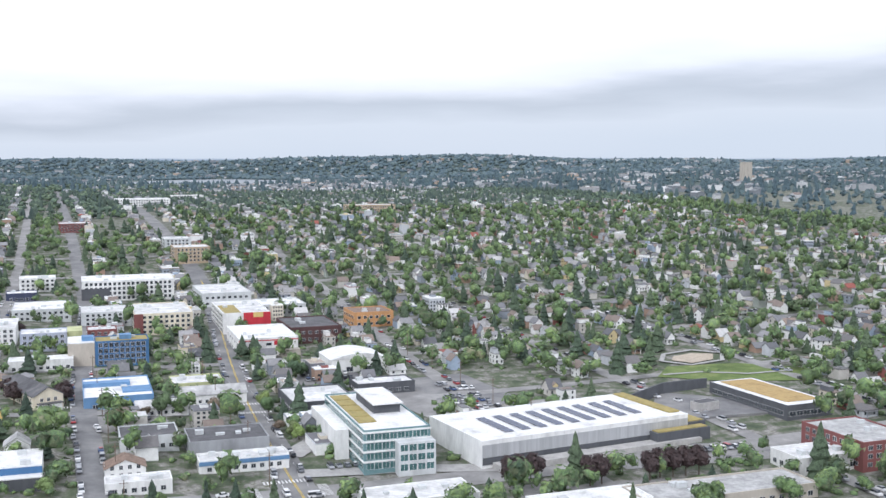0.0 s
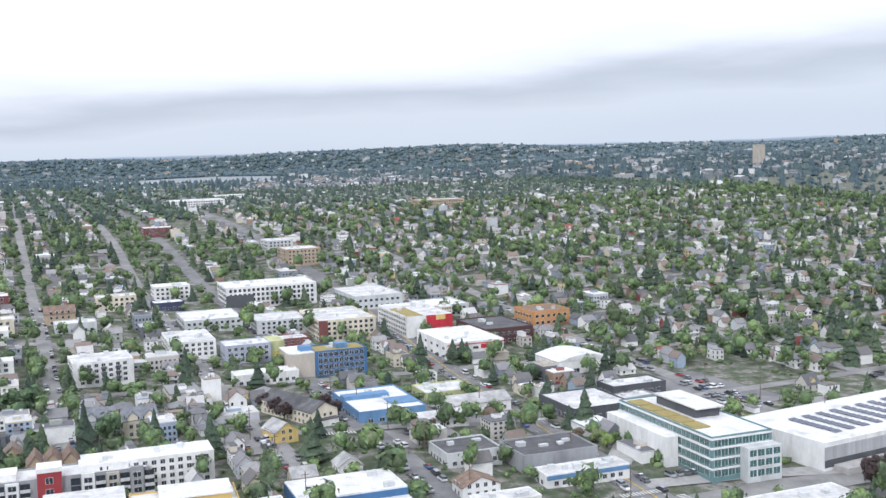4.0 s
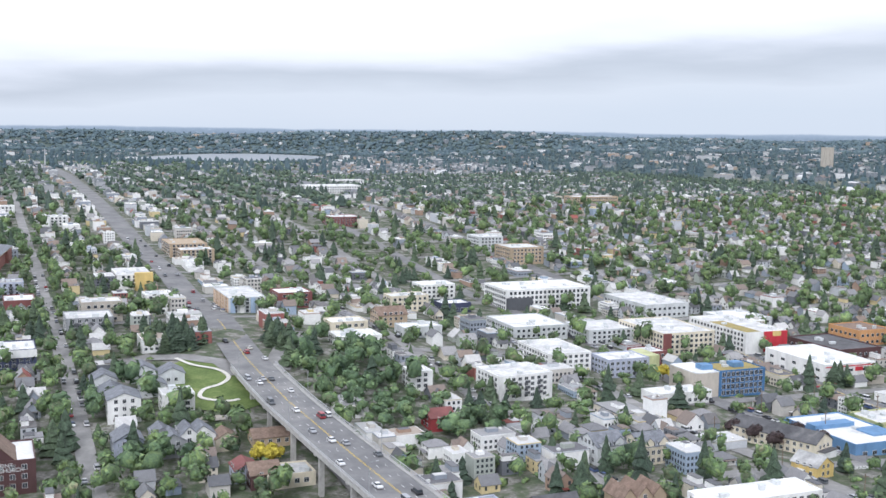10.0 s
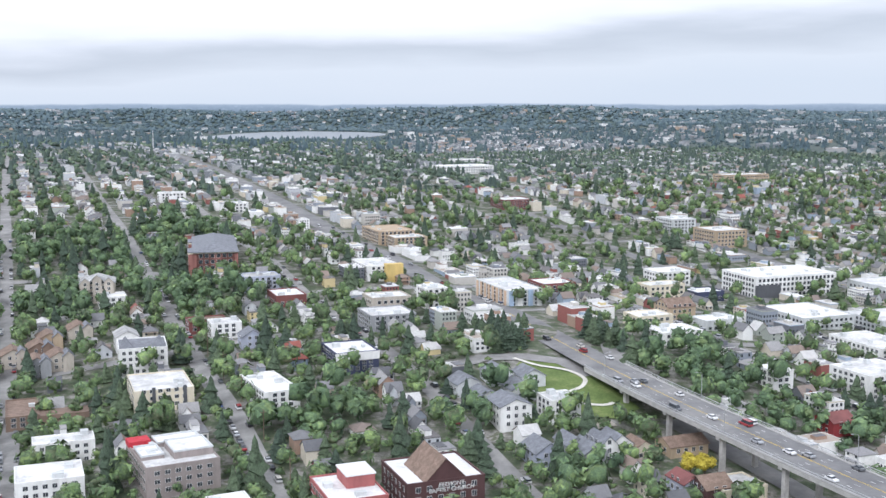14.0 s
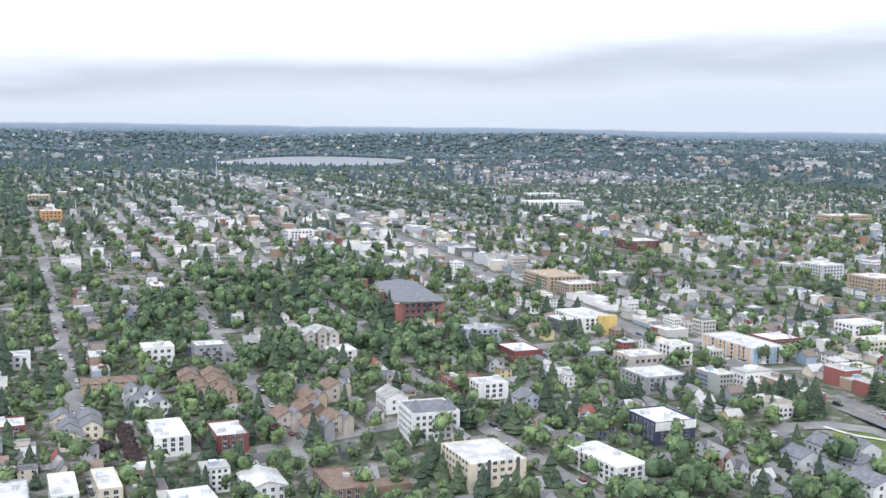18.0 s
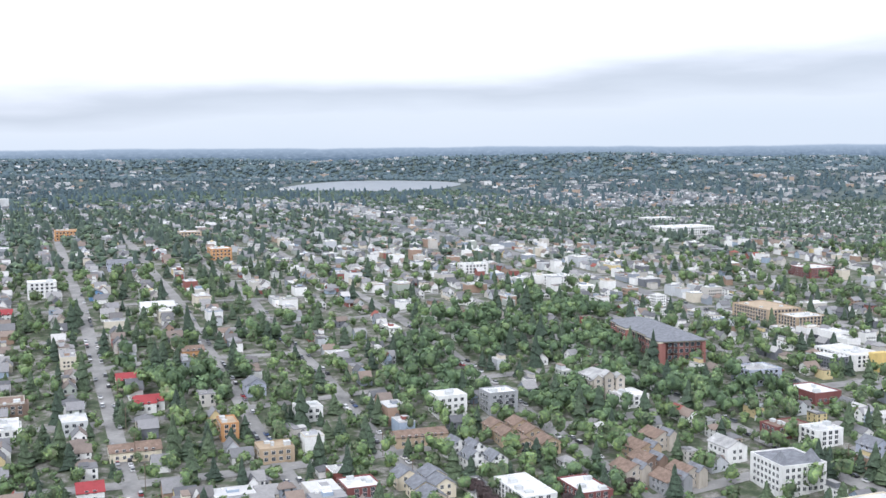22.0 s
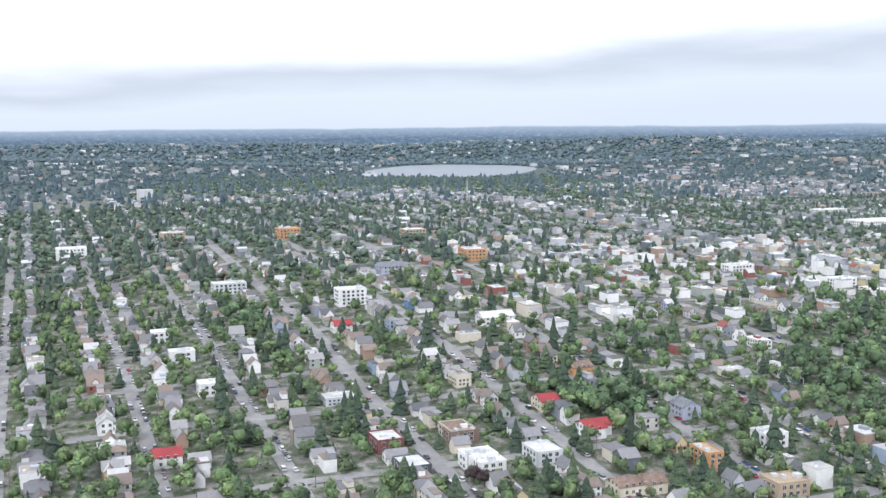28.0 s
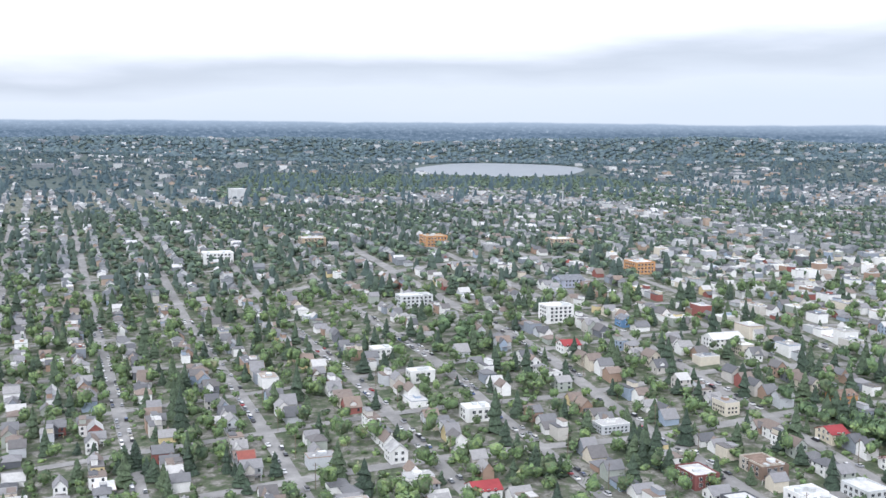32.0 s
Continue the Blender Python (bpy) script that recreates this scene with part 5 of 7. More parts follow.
block("white_roofed_block", "low block with a bright white roof", "commercial building", -532.8, 418.4, 15, 20, 6.7, 23.5, "white", "membrane", 2)
tur = block("turret_flats", "white apartment house with small turrets", APT, -595.1, 579.9, 20, 22, 11, 15.5, "white", "slate", 4, 2.6, 1.3, 1.4, units=0)
for q in (-7, 7):
    s = Solid()
    s.add([(q - 3, -8, 11), (q + 3, -8, 11), (q + 3, -2, 11), (q - 3, -2, 11), (q, -5, 16)], [(0, 1, 4), (1, 2, 4), (2, 3, 4), (3, 0, 4)])
    part("turret_roof", s.mesh("turret_roof", M["slate"]), tur, "pointed slate turret")
sch = thing("brick_school", "long red brick school with a hipped grey roof", "school", spot(-600, 790.3, 11))
KEEP.append((-600, 790.3, 17, 42, radians(11)))
part("wall", Solid().box(-11, 11, -38, 38, -8, 11).mesh("wall", M["school_brick"]), sch)
for q in (-1, 1):
    part("wing", Solid().box(-13, 13, q * 30 - 8, q * 30 + 8, -8, 11.0).mesh("wing", M["school_brick"]), sch, "projecting brick wing")
h = Solid()
hip(h, 26, 78, 11, 15, 0, 0, 0.6, 10.9)
part("roof", h.mesh("roof", M["slate"]), sch, "hipped grey roof")
box_part("white_cornice", sch, -13.2, 13.2, -38.2, 38.2, 10.2, 10.9, "cream")
for a, b in ((-38.9, -21), (8, 24)):
    box_part("wing", sch, -15.6, -12.99, a, b, -3, 10.1, "school_brick", "projecting red brick wing")
    box_part("wing_roof", sch, -16.0, -9.0, a - 0.3, b + 0.3, 10.92, 11.5, "slate")
    box_part("wing_cornice", sch, -15.9, -12.9, a - 0.2, b + 0.2, 10.1, 10.9, "cream")
    for f in range(3):
        for k in range(int((b - a) / 3.4)):
            part("window", pane(2.0, 2.1), sch, "", pose(-15.6, a + 2.2 + 3.4 * k, 0.8 + f * 3.5, 0, 0, -90))
front_windows(sch, 26, 78, 3, 3.5, 2.0, 2.1, 3.4, (3,), 0.8)
front_windows(sch, 22, 76, 3, 3.5, 2.0, 2.1, 3.4, (0,), 0.8)
yb = block("yellow_corner_flats", "white apartment building with a bright yellow corner", APT, -499.3, 756.2, 20, 32, 7.1, 19.5, "white", "pale_roof", 3)
box_part("yellow_corner", yb, 0, 10.4, -20, -15.6, -3, 8.8, "yellow", "bright yellow corner block")
block("timber_flats", "tan apartment building with exposed sheathing", APT, -494.5, 911.2, 27, 40, 9.7, 19.5, "tan", "tan", 4, 3.0, 1.7, 1.6)
block("timber_flats", "tan apartment building with exposed sheathing", APT, -481.0, 878.9, 24, 20, 8.9, 19.5, "tan", "pale_roof", 4, 3.0, 1.7, 1.6)
nav = block("navy_flats", "white and navy stepped apartment building", APT, -504.5, 554.8, 18, 22, 7.8, 19.5, "navy", "membrane", 3, 2.8, 1.4, 1.5)
box_part("white_frame", nav, -9.2, 9.2, -11.3, -11.0, 5.0, 8.3, "white", "white top storey frame")
block("white_row_flats", "long white two-storey apartment house", APT, -532.9, 518, 14, 32, 6.7, 25.5, "white", "membrane", 3, 3.2, 1.6, 1.4, size=0.95)
gabled("hipped_flats", "white flats under a dark hipped roof", APT, -444.6, 494.9, 12, 14, 8, 10.4, 17.5, "white", "slate", "y", 3)
block("boxy_villa", "white boxy modern house with roof decks", "house", -425.7, 500.8, 12, 12, 7.2, 19.5, "white", "pale_roof", 3)
block("orange_house", "narrow orange house under construction", "house", -828.5, 653.4, 8, 15, 7.2, 17.5, "orange", "tan", 3)
block("peach_house", "peach stucco house with a flat roof", "house", -803.9, 624.5, 15, 13, 5.9, 17.5, "tan", "tan", 2)
block("clinic", "low white clinic with a flat roof", "clinic", -359.7, 600.4, 23, 18, 5.7, 19.5, "white", "membrane", 2, size=0.93)
block("brick_college", "long brick school building far off", "school", -106.4, 1329.5, 60, 27, 10.4, 18, "tan", "pale_roof", 3, size=0.94)
block("white_college", "long white building on the hill", "building", -410.7, 1476.2, 68, 36, 9.2, 19.5, "white", "membrane", 3)
block("brick_apartments", "brick apartment building on the rise", APT, -384, 1118, 32, 32, 8.5, 19.5, "brick", "pale_roof", 3, size=0.92)
block("twin_flats", "white flat-roofed apartment block among trees", APT, -726.7, 679.9, 15, 13, 9.5, 19.5, "white", "membrane", 3)
block("twin_flats", "grey flat-roofed apartment block with balconies", APT, -701.8, 683.4, 15, 13, 9.5, 19.5, "grey", "membrane", 3, balc=(0,))
block("townhouse_row", "white townhouses with flat roofs", APT, -700.8, 574.3, 14, 28, 6.4, 19.5, "white", "membrane", 3)
block("townhouse_row", "brick and white townhouses with bright roofs", APT, -677.1, 576, 13, 22, 6.4, 19.5, "brick", "membrane", 3)
gabled("metal_roof_house", "broad house with a pale metal roof", "house", -657.7, 529.3, 14, 19, 5.4, 7.6, 19.5, "white", "pale_roof", "y", 2, size=1.04)
block("townhouse_row", "white townhouses with stepped roofs", APT, -723.5, 508.5, 9, 25, 7.1, 19.5, "white", "membrane", 3)
block("townhouse_row", "white townhouses with stepped roofs", APT, -710.8, 516.7, 8, 24, 7.1, 21.5, "cream", "membrane", 3)
block("townhouse_row", "grey townhouses with pale flat roofs", APT, -740, 499.1, 15, 27, 6.2, 19.5, "grey", "pale_roof", 3)
block("townhouse_row", "brick townhouses with white flat roofs", APT, -765.4, 576.3, 14, 15, 6.2, 19.5, "brick", "membrane", 3)
for x, y in ((-747.5, 590), (-736.5, 590.8), (-741.4, 577.8), (-733.3, 581), (-737.5, 567.2)):
    gabled("yellow_townhouse", "pale yellow townhouse with a grey gabled roof", "house", x, y, 9, 10, 5.2, 7.8, 19.5, "cream", "slate", "y", 2)
for x, y in ((-706.1, 649.4), (-695.3, 651.4), (-701.8, 638.9), (-690.8, 640.7), (-696.3, 628.1), (-685.3, 627.9)):
    gabled("rose_townhouse", "rose-grey townhouse with a shingle roof", "house", x, y, 9, 10, 5.0, 7.4, 17.5, "tan", "shingle", "y", 2)
block("white_court", "bright white court with a flat roof", APT, -678.9, 507.6, 14, 18, 5.9, 23.5, "white", "membrane", 2, size=1.04)
lc = gabled("gabled_flats", "tall grey-cream apartment house with many gables", APT, -648.1, 704.7, 18, 20, 9.4, 12, 13.5, "stone", "grey_roof", "y", 4)
for q in (-6, 0, 6):
    both = Solid()
    gable(both, 4.6, 5, 10.6 if q else 12.2, 12.6 if q else 14.2, 0, 1, x=q, y=-9, base=-4)
    part("gabled_bay", both.mesh("gabled_bay", M["stone"], M["grey_roof"]), lc, "stepped gabled bay")
    for f in range(4):
        part("window", pane(1.4, 1.4), lc, "", pose(q, -11.5, 0.9 + f * 2.6))
block("low_white_flats", "low white flats among trees", APT, -636.7, 689.6, 14, 16, 5.0, 19.5, "white", "membrane", 2)
block("concrete_condos", "grey concrete condominium with long balconies", APT, -490.5, 622.8, 22, 22, 6.9, 19.5, "grey", "pale_roof", 3, balc=(0,))
block("peach_flats", "peach, blue and white apartment building", APT, -426.3, 694.5, 20, 42, 8.6, 19.5, "pale", "pale_roof", 4)
pf = [o for o in bpy.data.objects if o.name.startswith("peach_flats")][0]
for q, c in ((-8, "pale_blue"), (-3, "white"), (3, "pale_blue"), (8, "white")):
    box_part("coloured_bay", pf, q - 1.2, q + 1.2, -21.8, -21.003, -3, 8.9, c)
for q in range(8):
    box_part("coloured_bay", pf, -10.5, -10.003, q * 5.2 - 19.4, q * 5.2 - 17.0, -3, 8.8, "peach", "peach plaster bay")
for k, (x, y, w, d, hh, wl_, rf_, nm) in enumerate(((116.1, 419, 24, 32, 9, "brick", "grey_roof", "brick_office"), (100.2, 409.4, 32, 16, 5, "white", "pale_roof", "white_depot"), (55.5, 375.2, 60, 18, 4.2, "stone", "grey_roof", "low_depot"),
                                                    (12.5, 363.5, 36, 14, 4, "white", "membrane", "low_depot"), (-39.2, 365.5, 34, 16, 5, "white", "pale_roof", "low_depot"), (-82.6, 488.1, 26, 30, 5, "dark", "pale_roof", "shop"), (-104.1, 651.7, 28, 40, 8, "maroon", "dark_roof", "brick_apartments"),
                                                    (-72.4, 690.5, 24, 24, 8, "orange", "shingle", "orange_condos"), (-176.5, 776.6, 32, 50, 8, "pale", "pale_roof", "commercial_block"), (-131.2, 730, 28, 30, 6.4, "pale", "membrane", "white_store"), (-56.9, 519.2, 26, 14, 4.5, "dark", "pale_roof", "shop"))):
    block(nm, {"brick_office": "brick office with a curved glass front", "white_depot": "low white depot by the road", "low_depot": "low industrial building with a flat roof", "shop": "dark shop with a pale flat roof",
               "brick_apartments": "dark red brick apartment building", "orange_condos": "orange condominium with gabled tops", "commercial_block": "pale commercial block with a flat roof", "white_store": "white store with a flat roof"}[nm],
          "commercial building", x, y, w, d, hh, 19.5, wl_, rf_, max(1, int(hh / 3)), 3.6, 1.8, 1.5, units=3)
# apartment houses and single houses over the blocks
block("white_house", "white flat-roofed two-storey house", "house", -1059, 745, 14, 11, 6, 19.5, "white", "membrane", 2)
block("pale_flats", "long pale three-storey apartment house", APT, -1093, 996, 24, 14, 8, 19.5, "pale", "pale_roof", 3)
block("white_flats", "white apartment house on the ridge", APT, -1275, 1209, 27, 16, 9, 19.5, "white", "membrane", 3)
block("orange_flats", "orange apartment house with a flat roof", APT, -1078, 1238, 21, 20, 9, 19.5, "orange", "tan", 3)
block("orange_flats", "orange and cream apartment house", APT, -908, 1113, 18, 20, 9, 19.5, "orange", "pale_roof", 3)
block("tan_flats", "tan three-storey apartment house", APT, -1195, 1269, 23, 18, 8, 19.5, "tan", "pale_roof", 3)
block("salmon_flats", "salmon-coloured apartment house with a flat roof", APT, -959, 1243, 21, 18, 8, 19.5, "tan", "membrane", 3)
gabled("slate_hall", "broad slate-grey gabled hall", "hall", -976, 1042, 19, 18, 5.3, 8.2, 19.5, "lilac", "slate", "x", 2)
block("white_flats", "white four-storey apartment block with balconies", APT, -999, 923, 19, 14, 10.5, 19.5, "white", "membrane", 4)
gabled("pink_roofed_house", "white house with a pinkish red roof", "house", -1000, 851, 11, 11, 4.6, 7.1, 19.5, "white", "red_tower", "x", 2)
gabled("blue_house", "blue wooden house with a gabled roof", "house", -957, 905, 9, 10, 4.6, 7.1, 19.5, "skyblue", "slate", "y", 2)
gabled("red_roofed_house", "pale house with a rust red roof", "house", -1060, 648, 12, 11, 4.6, 7.1, 19.5, "white", "red_tower", "x", 2)
gabled("tall_white_house", "tall white house with a steep grey roof", "house", -1097, 689, 8, 10, 5.3, 8.2, 19.5, "white", "grey_roof", "y", 2)
block("white_house", "white flat-roofed modern house", "house", -1111, 858, 12, 10, 6, 19.5, "white", "membrane", 2)
block("white_house", "white flat-roofed modern house", "house", -1087, 805, 14, 9, 6, 19.5, "white", "membrane", 2)
gabled("white_house", "broad white house with a pale roof", "house", -906, 861, 21, 13, 5.3, 8.2, 19.5, "white", "pale_roof", "x", 2)
gabled("pink_house", "peach stucco house with a shingle roof", "house", -867, 772, 12, 11, 4.0, 6.1, 19.5, "orange", "shingle", "x", 2)
block("white_house", "white stepped modern house with flat roofs", "house", -928, 647, 14, 11, 6.4, 19.5, "white", "pale_roof", 2)
block("brown_house", "low brown house with a flat roof", "house", -934, 678, 14, 10, 5, 19.5, "shingle_wall", "shingle", 2)
gabled("brown_roofed_house", "cream house with a broad brown roof", "house", -866, 626, 18, 12, 4.0, 6.1, 19.5, "cream", "shingle", "x", 2)
gabled("red_roofed_house", "white house with a bright red roof", "house", -872, 689, 13, 11, 4.2, 6.5, 19.5, "white", "red_tower", "x", 2)
block("cream_flats", "cream three-storey apartment house with a pale roof", APT, -332, 743, 24, 14, 9, 19.5, "cream", "pale_roof", 3)
gabled("tan_house", "tan gabled apartment house", "house", -343, 665, 16, 14, 6.6, 10.2, 19.5, "tan", "shingle", "x", 3)
block("white_flats", "white apartment complex with stepped roofs", APT, -312, 812, 24, 18, 9, 19.5, "white", "membrane", 3)
block("navy_store", "low white store with a navy fascia", "shop", -303, 757, 19, 16, 5, 19.5, "navy", "membrane", 1)
block("low_white_store", "long low store with a white roof", "shop", -328, 642, 21, 14, 5, 19.5, "pale", "membrane", 1)
block("brick_shop", "small dark brick shop with a pale roof", "shop", -212, 626, 15, 14, 6, 19.5, "brick", "pale_roof", 2)
block("tan_flats", "broad tan four-storey apartment building", APT, -236, 957, 29, 30, 12, 19.5, "tan", "pale_roof", 4)
block("grey_flats", "grey four-storey apartment building", APT, -259, 1006, 22, 26, 11, 19.5, "pale", "pale_roof", 4)
block("white_flats", "small white four-storey apartment house", APT, -468, 672, 12, 14, 10, 19.5, "white", "membrane", 4)
block("concrete_flats", "grey concrete apartment house with long balconies", APT, -491, 649, 20, 16, 10, 19.5, "stone", "pale_roof", 3)
block("white_flats", "white three-storey apartment house", APT, -624, 1034, 19, 14, 8, 19.5, "white", "membrane", 3)
block("white_flats", "white three-storey apartment house", APT, -689, 1091, 23, 14, 8, 19.5, "white", "pale_roof", 3)
block("white_roofed_hall", "low cream hall with a bright white roof", "hall", -365, 628, 19, 14, 6, 19.5, "cream", "membrane", 2)
block("white_college", "long white building with a flat roof", "building", -396, 1673, 46, 20, 8, 19.5, "white", "membrane", 3)
gabled("blue_white_house", "tall white house with slate-blue gables", "house", -416, 467, 7, 11, 5.9, 9.2, 19.5, "white", "slate", "y", 3)
gabled("rose_roofed_house", "grey house with a rose-red roof", "house", -393, 444, 8, 10, 4.0, 6.1, 19.5, "lilac", "brick", "y", 2)
gabled("grey_house", "grey wooden house with a slate gable", "house", -426, 471, 7, 10, 4.6, 7.1, 19.5, "grey", "slate", "y", 2)
block("white_terrace", "white two-storey house with a long terrace", "house", -794, 676, 12, 12, 6, 19.5, "white", "pale_roof", 2)
gabled("pale_blue_house", "pale blue house with a white gable", "house", -824, 710, 10, 11, 5.3, 8.2, 19.5, "lilac", "slate", "y", 2)
block("tower_block", "tall pale tower block far off", "tower block", 722, 2665, 22, 22, 50, 22, "stone", "pale_roof", 0, units=1, size=0.94)
mast = thing("radio_mast", "tall slender grey radio mast", "mast", pose(-880, 1866, ground(-880, 1866)))
part("shaft", Solid().prism([(1.1 * math.cos(k * 1.0472), 1.1 * math.sin(k * 1.0472)) for k in range(6)], -1, 22).mesh("shaft", M["steel"]), mast)
part("spire", Solid().prism([(0.5 * math.cos(k * 1.0472), 0.5 * math.sin(k * 1.0472)) for k in range(6)], 22, 34).mesh("spire", M["steel"]), mast)
block("tower_block", "pale square tower block beside the park", "tower block", -1374, 1885, 24, 24, 20, 23.5, "pale", "membrane", 0, units=1, size=0.89)


# ---- the road viaduct ----
def deck_z(v):
    """Deck level along the viaduct, which meets the hill in the north."""
    w = float(glide(680, 760, v))
    return (19.0 + 1.4 * float(glide(500, 600, v)) + 1.6 * float(glide(600, 690, v))) * (1 - w) + (ground(*xy(-192, max(v, 680))) + 0.4) * w


DECK = [(-186, 265), (-191, 386), (-193, 449), (-195, 510), (-198, 582), (-197, 660), (-193, 720), (-190, 770)]


def deck_at(v):
    for (u0, v0), (u1, v1) in zip(DECK, DECK[1:]):
        if v <= v1:
            return u0 + (u1 - u0) * (v - v0) / (v1 - v0)
    return DECK[-1][0]


def ribbon(a, b, zlo, zhi, v0, v1, step=8.0):
    """A solid band along the deck between offsets a and b of its middle line."""
    s = Solid()
    n = max(1, int((v1 - v0) / step))
    for i in range(n + 1):
        v = v0 + (v1 - v0) * i / n
        for off, z in ((a, zlo), (b, zlo), (b, zhi), (a, zhi)):
            x, y = xy(deck_at(v) + off, v)
            s.v.append((x, y, deck_z(v) + z))
    for i in range(n):
        k = 4 * i
        for e in range(4):
            s.f.append((k + e, k + (e + 1) % 4, k + 4 + (e + 1) % 4, k + 4 + e))
    s.f += [(3, 2, 1, 0), (4 * n, 4 * n + 1, 4 * n + 2, 4 * n + 3)]
    s.m = [0] * len(s.f)
    return s


bridge = thing("road_viaduct", "long concrete road viaduct with steel railings", "viaduct", pose(0, 0, 0))
part("deck", ribbon(-9.6, 9.6, -1.4, -0.05, 265, 645).mesh("deck", M["concrete"]), bridge)
part("roadway", ribbon(-8.3, 8.3, -0.05, 0.05, 265, 766).mesh("roadway", M["asphalt"]), bridge, "worn asphalt roadway")
for q in (-1, 1):
    part("kerb", ribbon(q * 9.0 - 0.7, q * 9.0 + 0.6, -0.04, 0.25, 265, 645).mesh("kerb", M["walk"]), bridge)
    part("rail", ribbon(q * 9.5 - 0.08, q * 9.5 + 0.08, 1.15, 1.35, 265, 645).mesh("rail", M["steel"]), bridge)
    part("lower_rail", ribbon(q * 9.5 - 0.05, q * 9.5 + 0.05, 0.55, 0.68, 265, 645).mesh("lower_rail", M["steel"]), bridge)
    post = Solid().box(-0.1, 0.1, -0.1, 0.1, 0.2, 1.3).mesh("rail_post", M["steel"])
    for k in range(35):
        v = 290 + k * 10
        x, y = xy(deck_at(v) + q * 9.5, v)
        part("rail_post", post, bridge, "", pose(x, y, deck_z(v), 0, 0, 20))
part("centre_line", ribbon(-0.26, -0.13, 0.06, 0.08, 265, 750).mesh("centre_line", M["paint_y"]), bridge, "yellow centre line")
part("centre_line", ribbon(0.13, 0.26, 0.06, 0.08, 265, 750).mesh("centre_line", M["paint_y"]), bridge, "yellow centre line")
DASH = Solid().box(-0.06, 0.06, -1.1, 1.1, 0.06, 0.085).mesh("lane_dash", M["paint_w"])
for q in (-5.6, -2.9, 2.9, 5.6):
    for k in range(32):
        v = 322 + k * 10
        x, y = xy(deck_at(v) + q, v)
        part("lane_dash", DASH, bridge, "", pose(x, y, deck_z(v), 0, 0, 21.5))
for k in range(12):
    v = 287 + k * 30
    x, y = xy(deck_at(v), v)
    if deck_z(v) - ground(x, y) < 3:
        continue
    for q in (-6.5, 6.5):
        s = Solid().box(-0.8, 0.8, -0.8, 0.8, ground(x, y) - 4, deck_z(v) - 2.6)
        xx, yy = xy(deck_at(v) + q, v)
        part("pier", s.mesh("pier", M["concrete"]), bridge, "square concrete pier", pose(xx, yy, 0, 0, 0, 21.5))
    part("crossbeam", Solid().box(-9, 9, -0.9, 0.9, deck_z(v) - 2.6, deck_z(v) - 1.38).mesh("crossbeam", M["concrete"]), bridge, "", pose(x, y, 0, 0, 0, 21.5))
for v in range(285, 680, 30):
    KEEP.append((*xy(deck_at(v), v), 13, 18, TURNED))

# the little park beside the viaduct
gr = Solid()
ring = [xy(u, v) for u, v in ((-205.9, 661.9), (-202.4, 637.3), (-201.7, 610.7), (-213.9, 604.1), (-228.6, 613.5), (-232.6, 639), (-227.6, 664.6), (-217.7, 674.2))]
gr.add([(x, y, ground(x, y) + 0.3) for x, y in ring] + [(*xy(-215.8, 640.7), ground(*xy(-215.8, 640.7)) + 0.3)], [(k, (k + 1) % 8, 8) for k in range(8)][::1])
setting("lawn", gr.mesh("lawn", M["grass"]), "mown park lawn with a winding path")
TURNS = ((-229, 681.1), (-225, 672.6), (-219.8, 661.4), (-210.5, 652.3), (-208.2, 642.2), (-213.1, 635), (-220.4, 631.1), (-223.1, 622.9), (-214.4, 616.9), (-207.9, 617.9), (-205, 619.1))
WINDING = []
for p0, p1, p2, p3 in zip(TURNS, TURNS[1:], TURNS[2:], TURNS[3:]):
    for k in range(5):
        t = k / 5
        WINDING.append(xy(*[0.5 * (2 * b + (c - a) * t + (2 * a - 5 * b + 4 * c - d) * t * t + (3 * b - a - 3 * c + d) * t ** 3) for a, b, c, d in zip(p0, p1, p2, p3)]))
strip("path", "pale winding gravel path", WINDING, 1.8, plain("gravel", (0.62, 0.60, 0.54)), 0.5, 3)
KEEP.append((*xy(-215, 640.4), 17, 36, TURNED))
strip("road", "dark street running below the viaduct", [(-385.1, 498.4), (-377.3, 484.8), (-368.2, 468.1), (-359.3, 448.8), (-352.7, 432.1)], 9, M["asphalt"], 0.35, 5)
strip("path", "bare earth track below the lawn", [(-420.8, 486.3), (-414.3, 491.5), (-406.6, 494.6)], 5, plain("bare_earth", (0.36, 0.33, 0.28)), 0.4, 4)
strip("road", "slip road up to the avenue", [xy(u, v) for u, v in ((-256.6, 671.2), (-236.8, 677.4), (-220.2, 673), (-207.6, 662.6), (-203.1, 644.6))], 8, M["road_old"], 0.4, 5)
strip("road", "street down into the shopping blocks", [xy(u, v) for u, v in ((-186.5, 648.1), (-178.1, 668.5), (-168.6, 690), (-158.5, 712.1))], 12, M["road_old"], 0.4, 5)
KEEP.extend([(-46, 393.8, 48, 14, 0.28), (26.4, 411.8, 62, 9, 0.42), (-59.5, 484.3, 22, 26, 0.28), (-18, 534.6, 34, 22, 0.28), (103.8, 523.7, 34, 24, 0.3), (*xy(-149.3, 431.9), 24, 20, 0.28)])
g = Solid()
ring = [(70, 540.4), (104.2, 527.8), (141.6, 528.7), (148.5, 550.2), (113.4, 565.7), (78.8, 561.6)]
g.add([(x, y, ground(x, y) + 0.3) for x, y in ring] + [(109, 546, ground(109, 546) + 0.3)], [(k, (k + 1) % 6, 6) for k in range(6)])
setting("lawn", g.mesh("lawn", M["grass"]), "sloping lawn behind the lorry yard")
strip("path", "pale curving footpath over the lawn", [(73.3, 544), (92.1, 548), (112.7, 542.5), (132.9, 546.9)], 2.2, M["walk"], 0.55, 4)
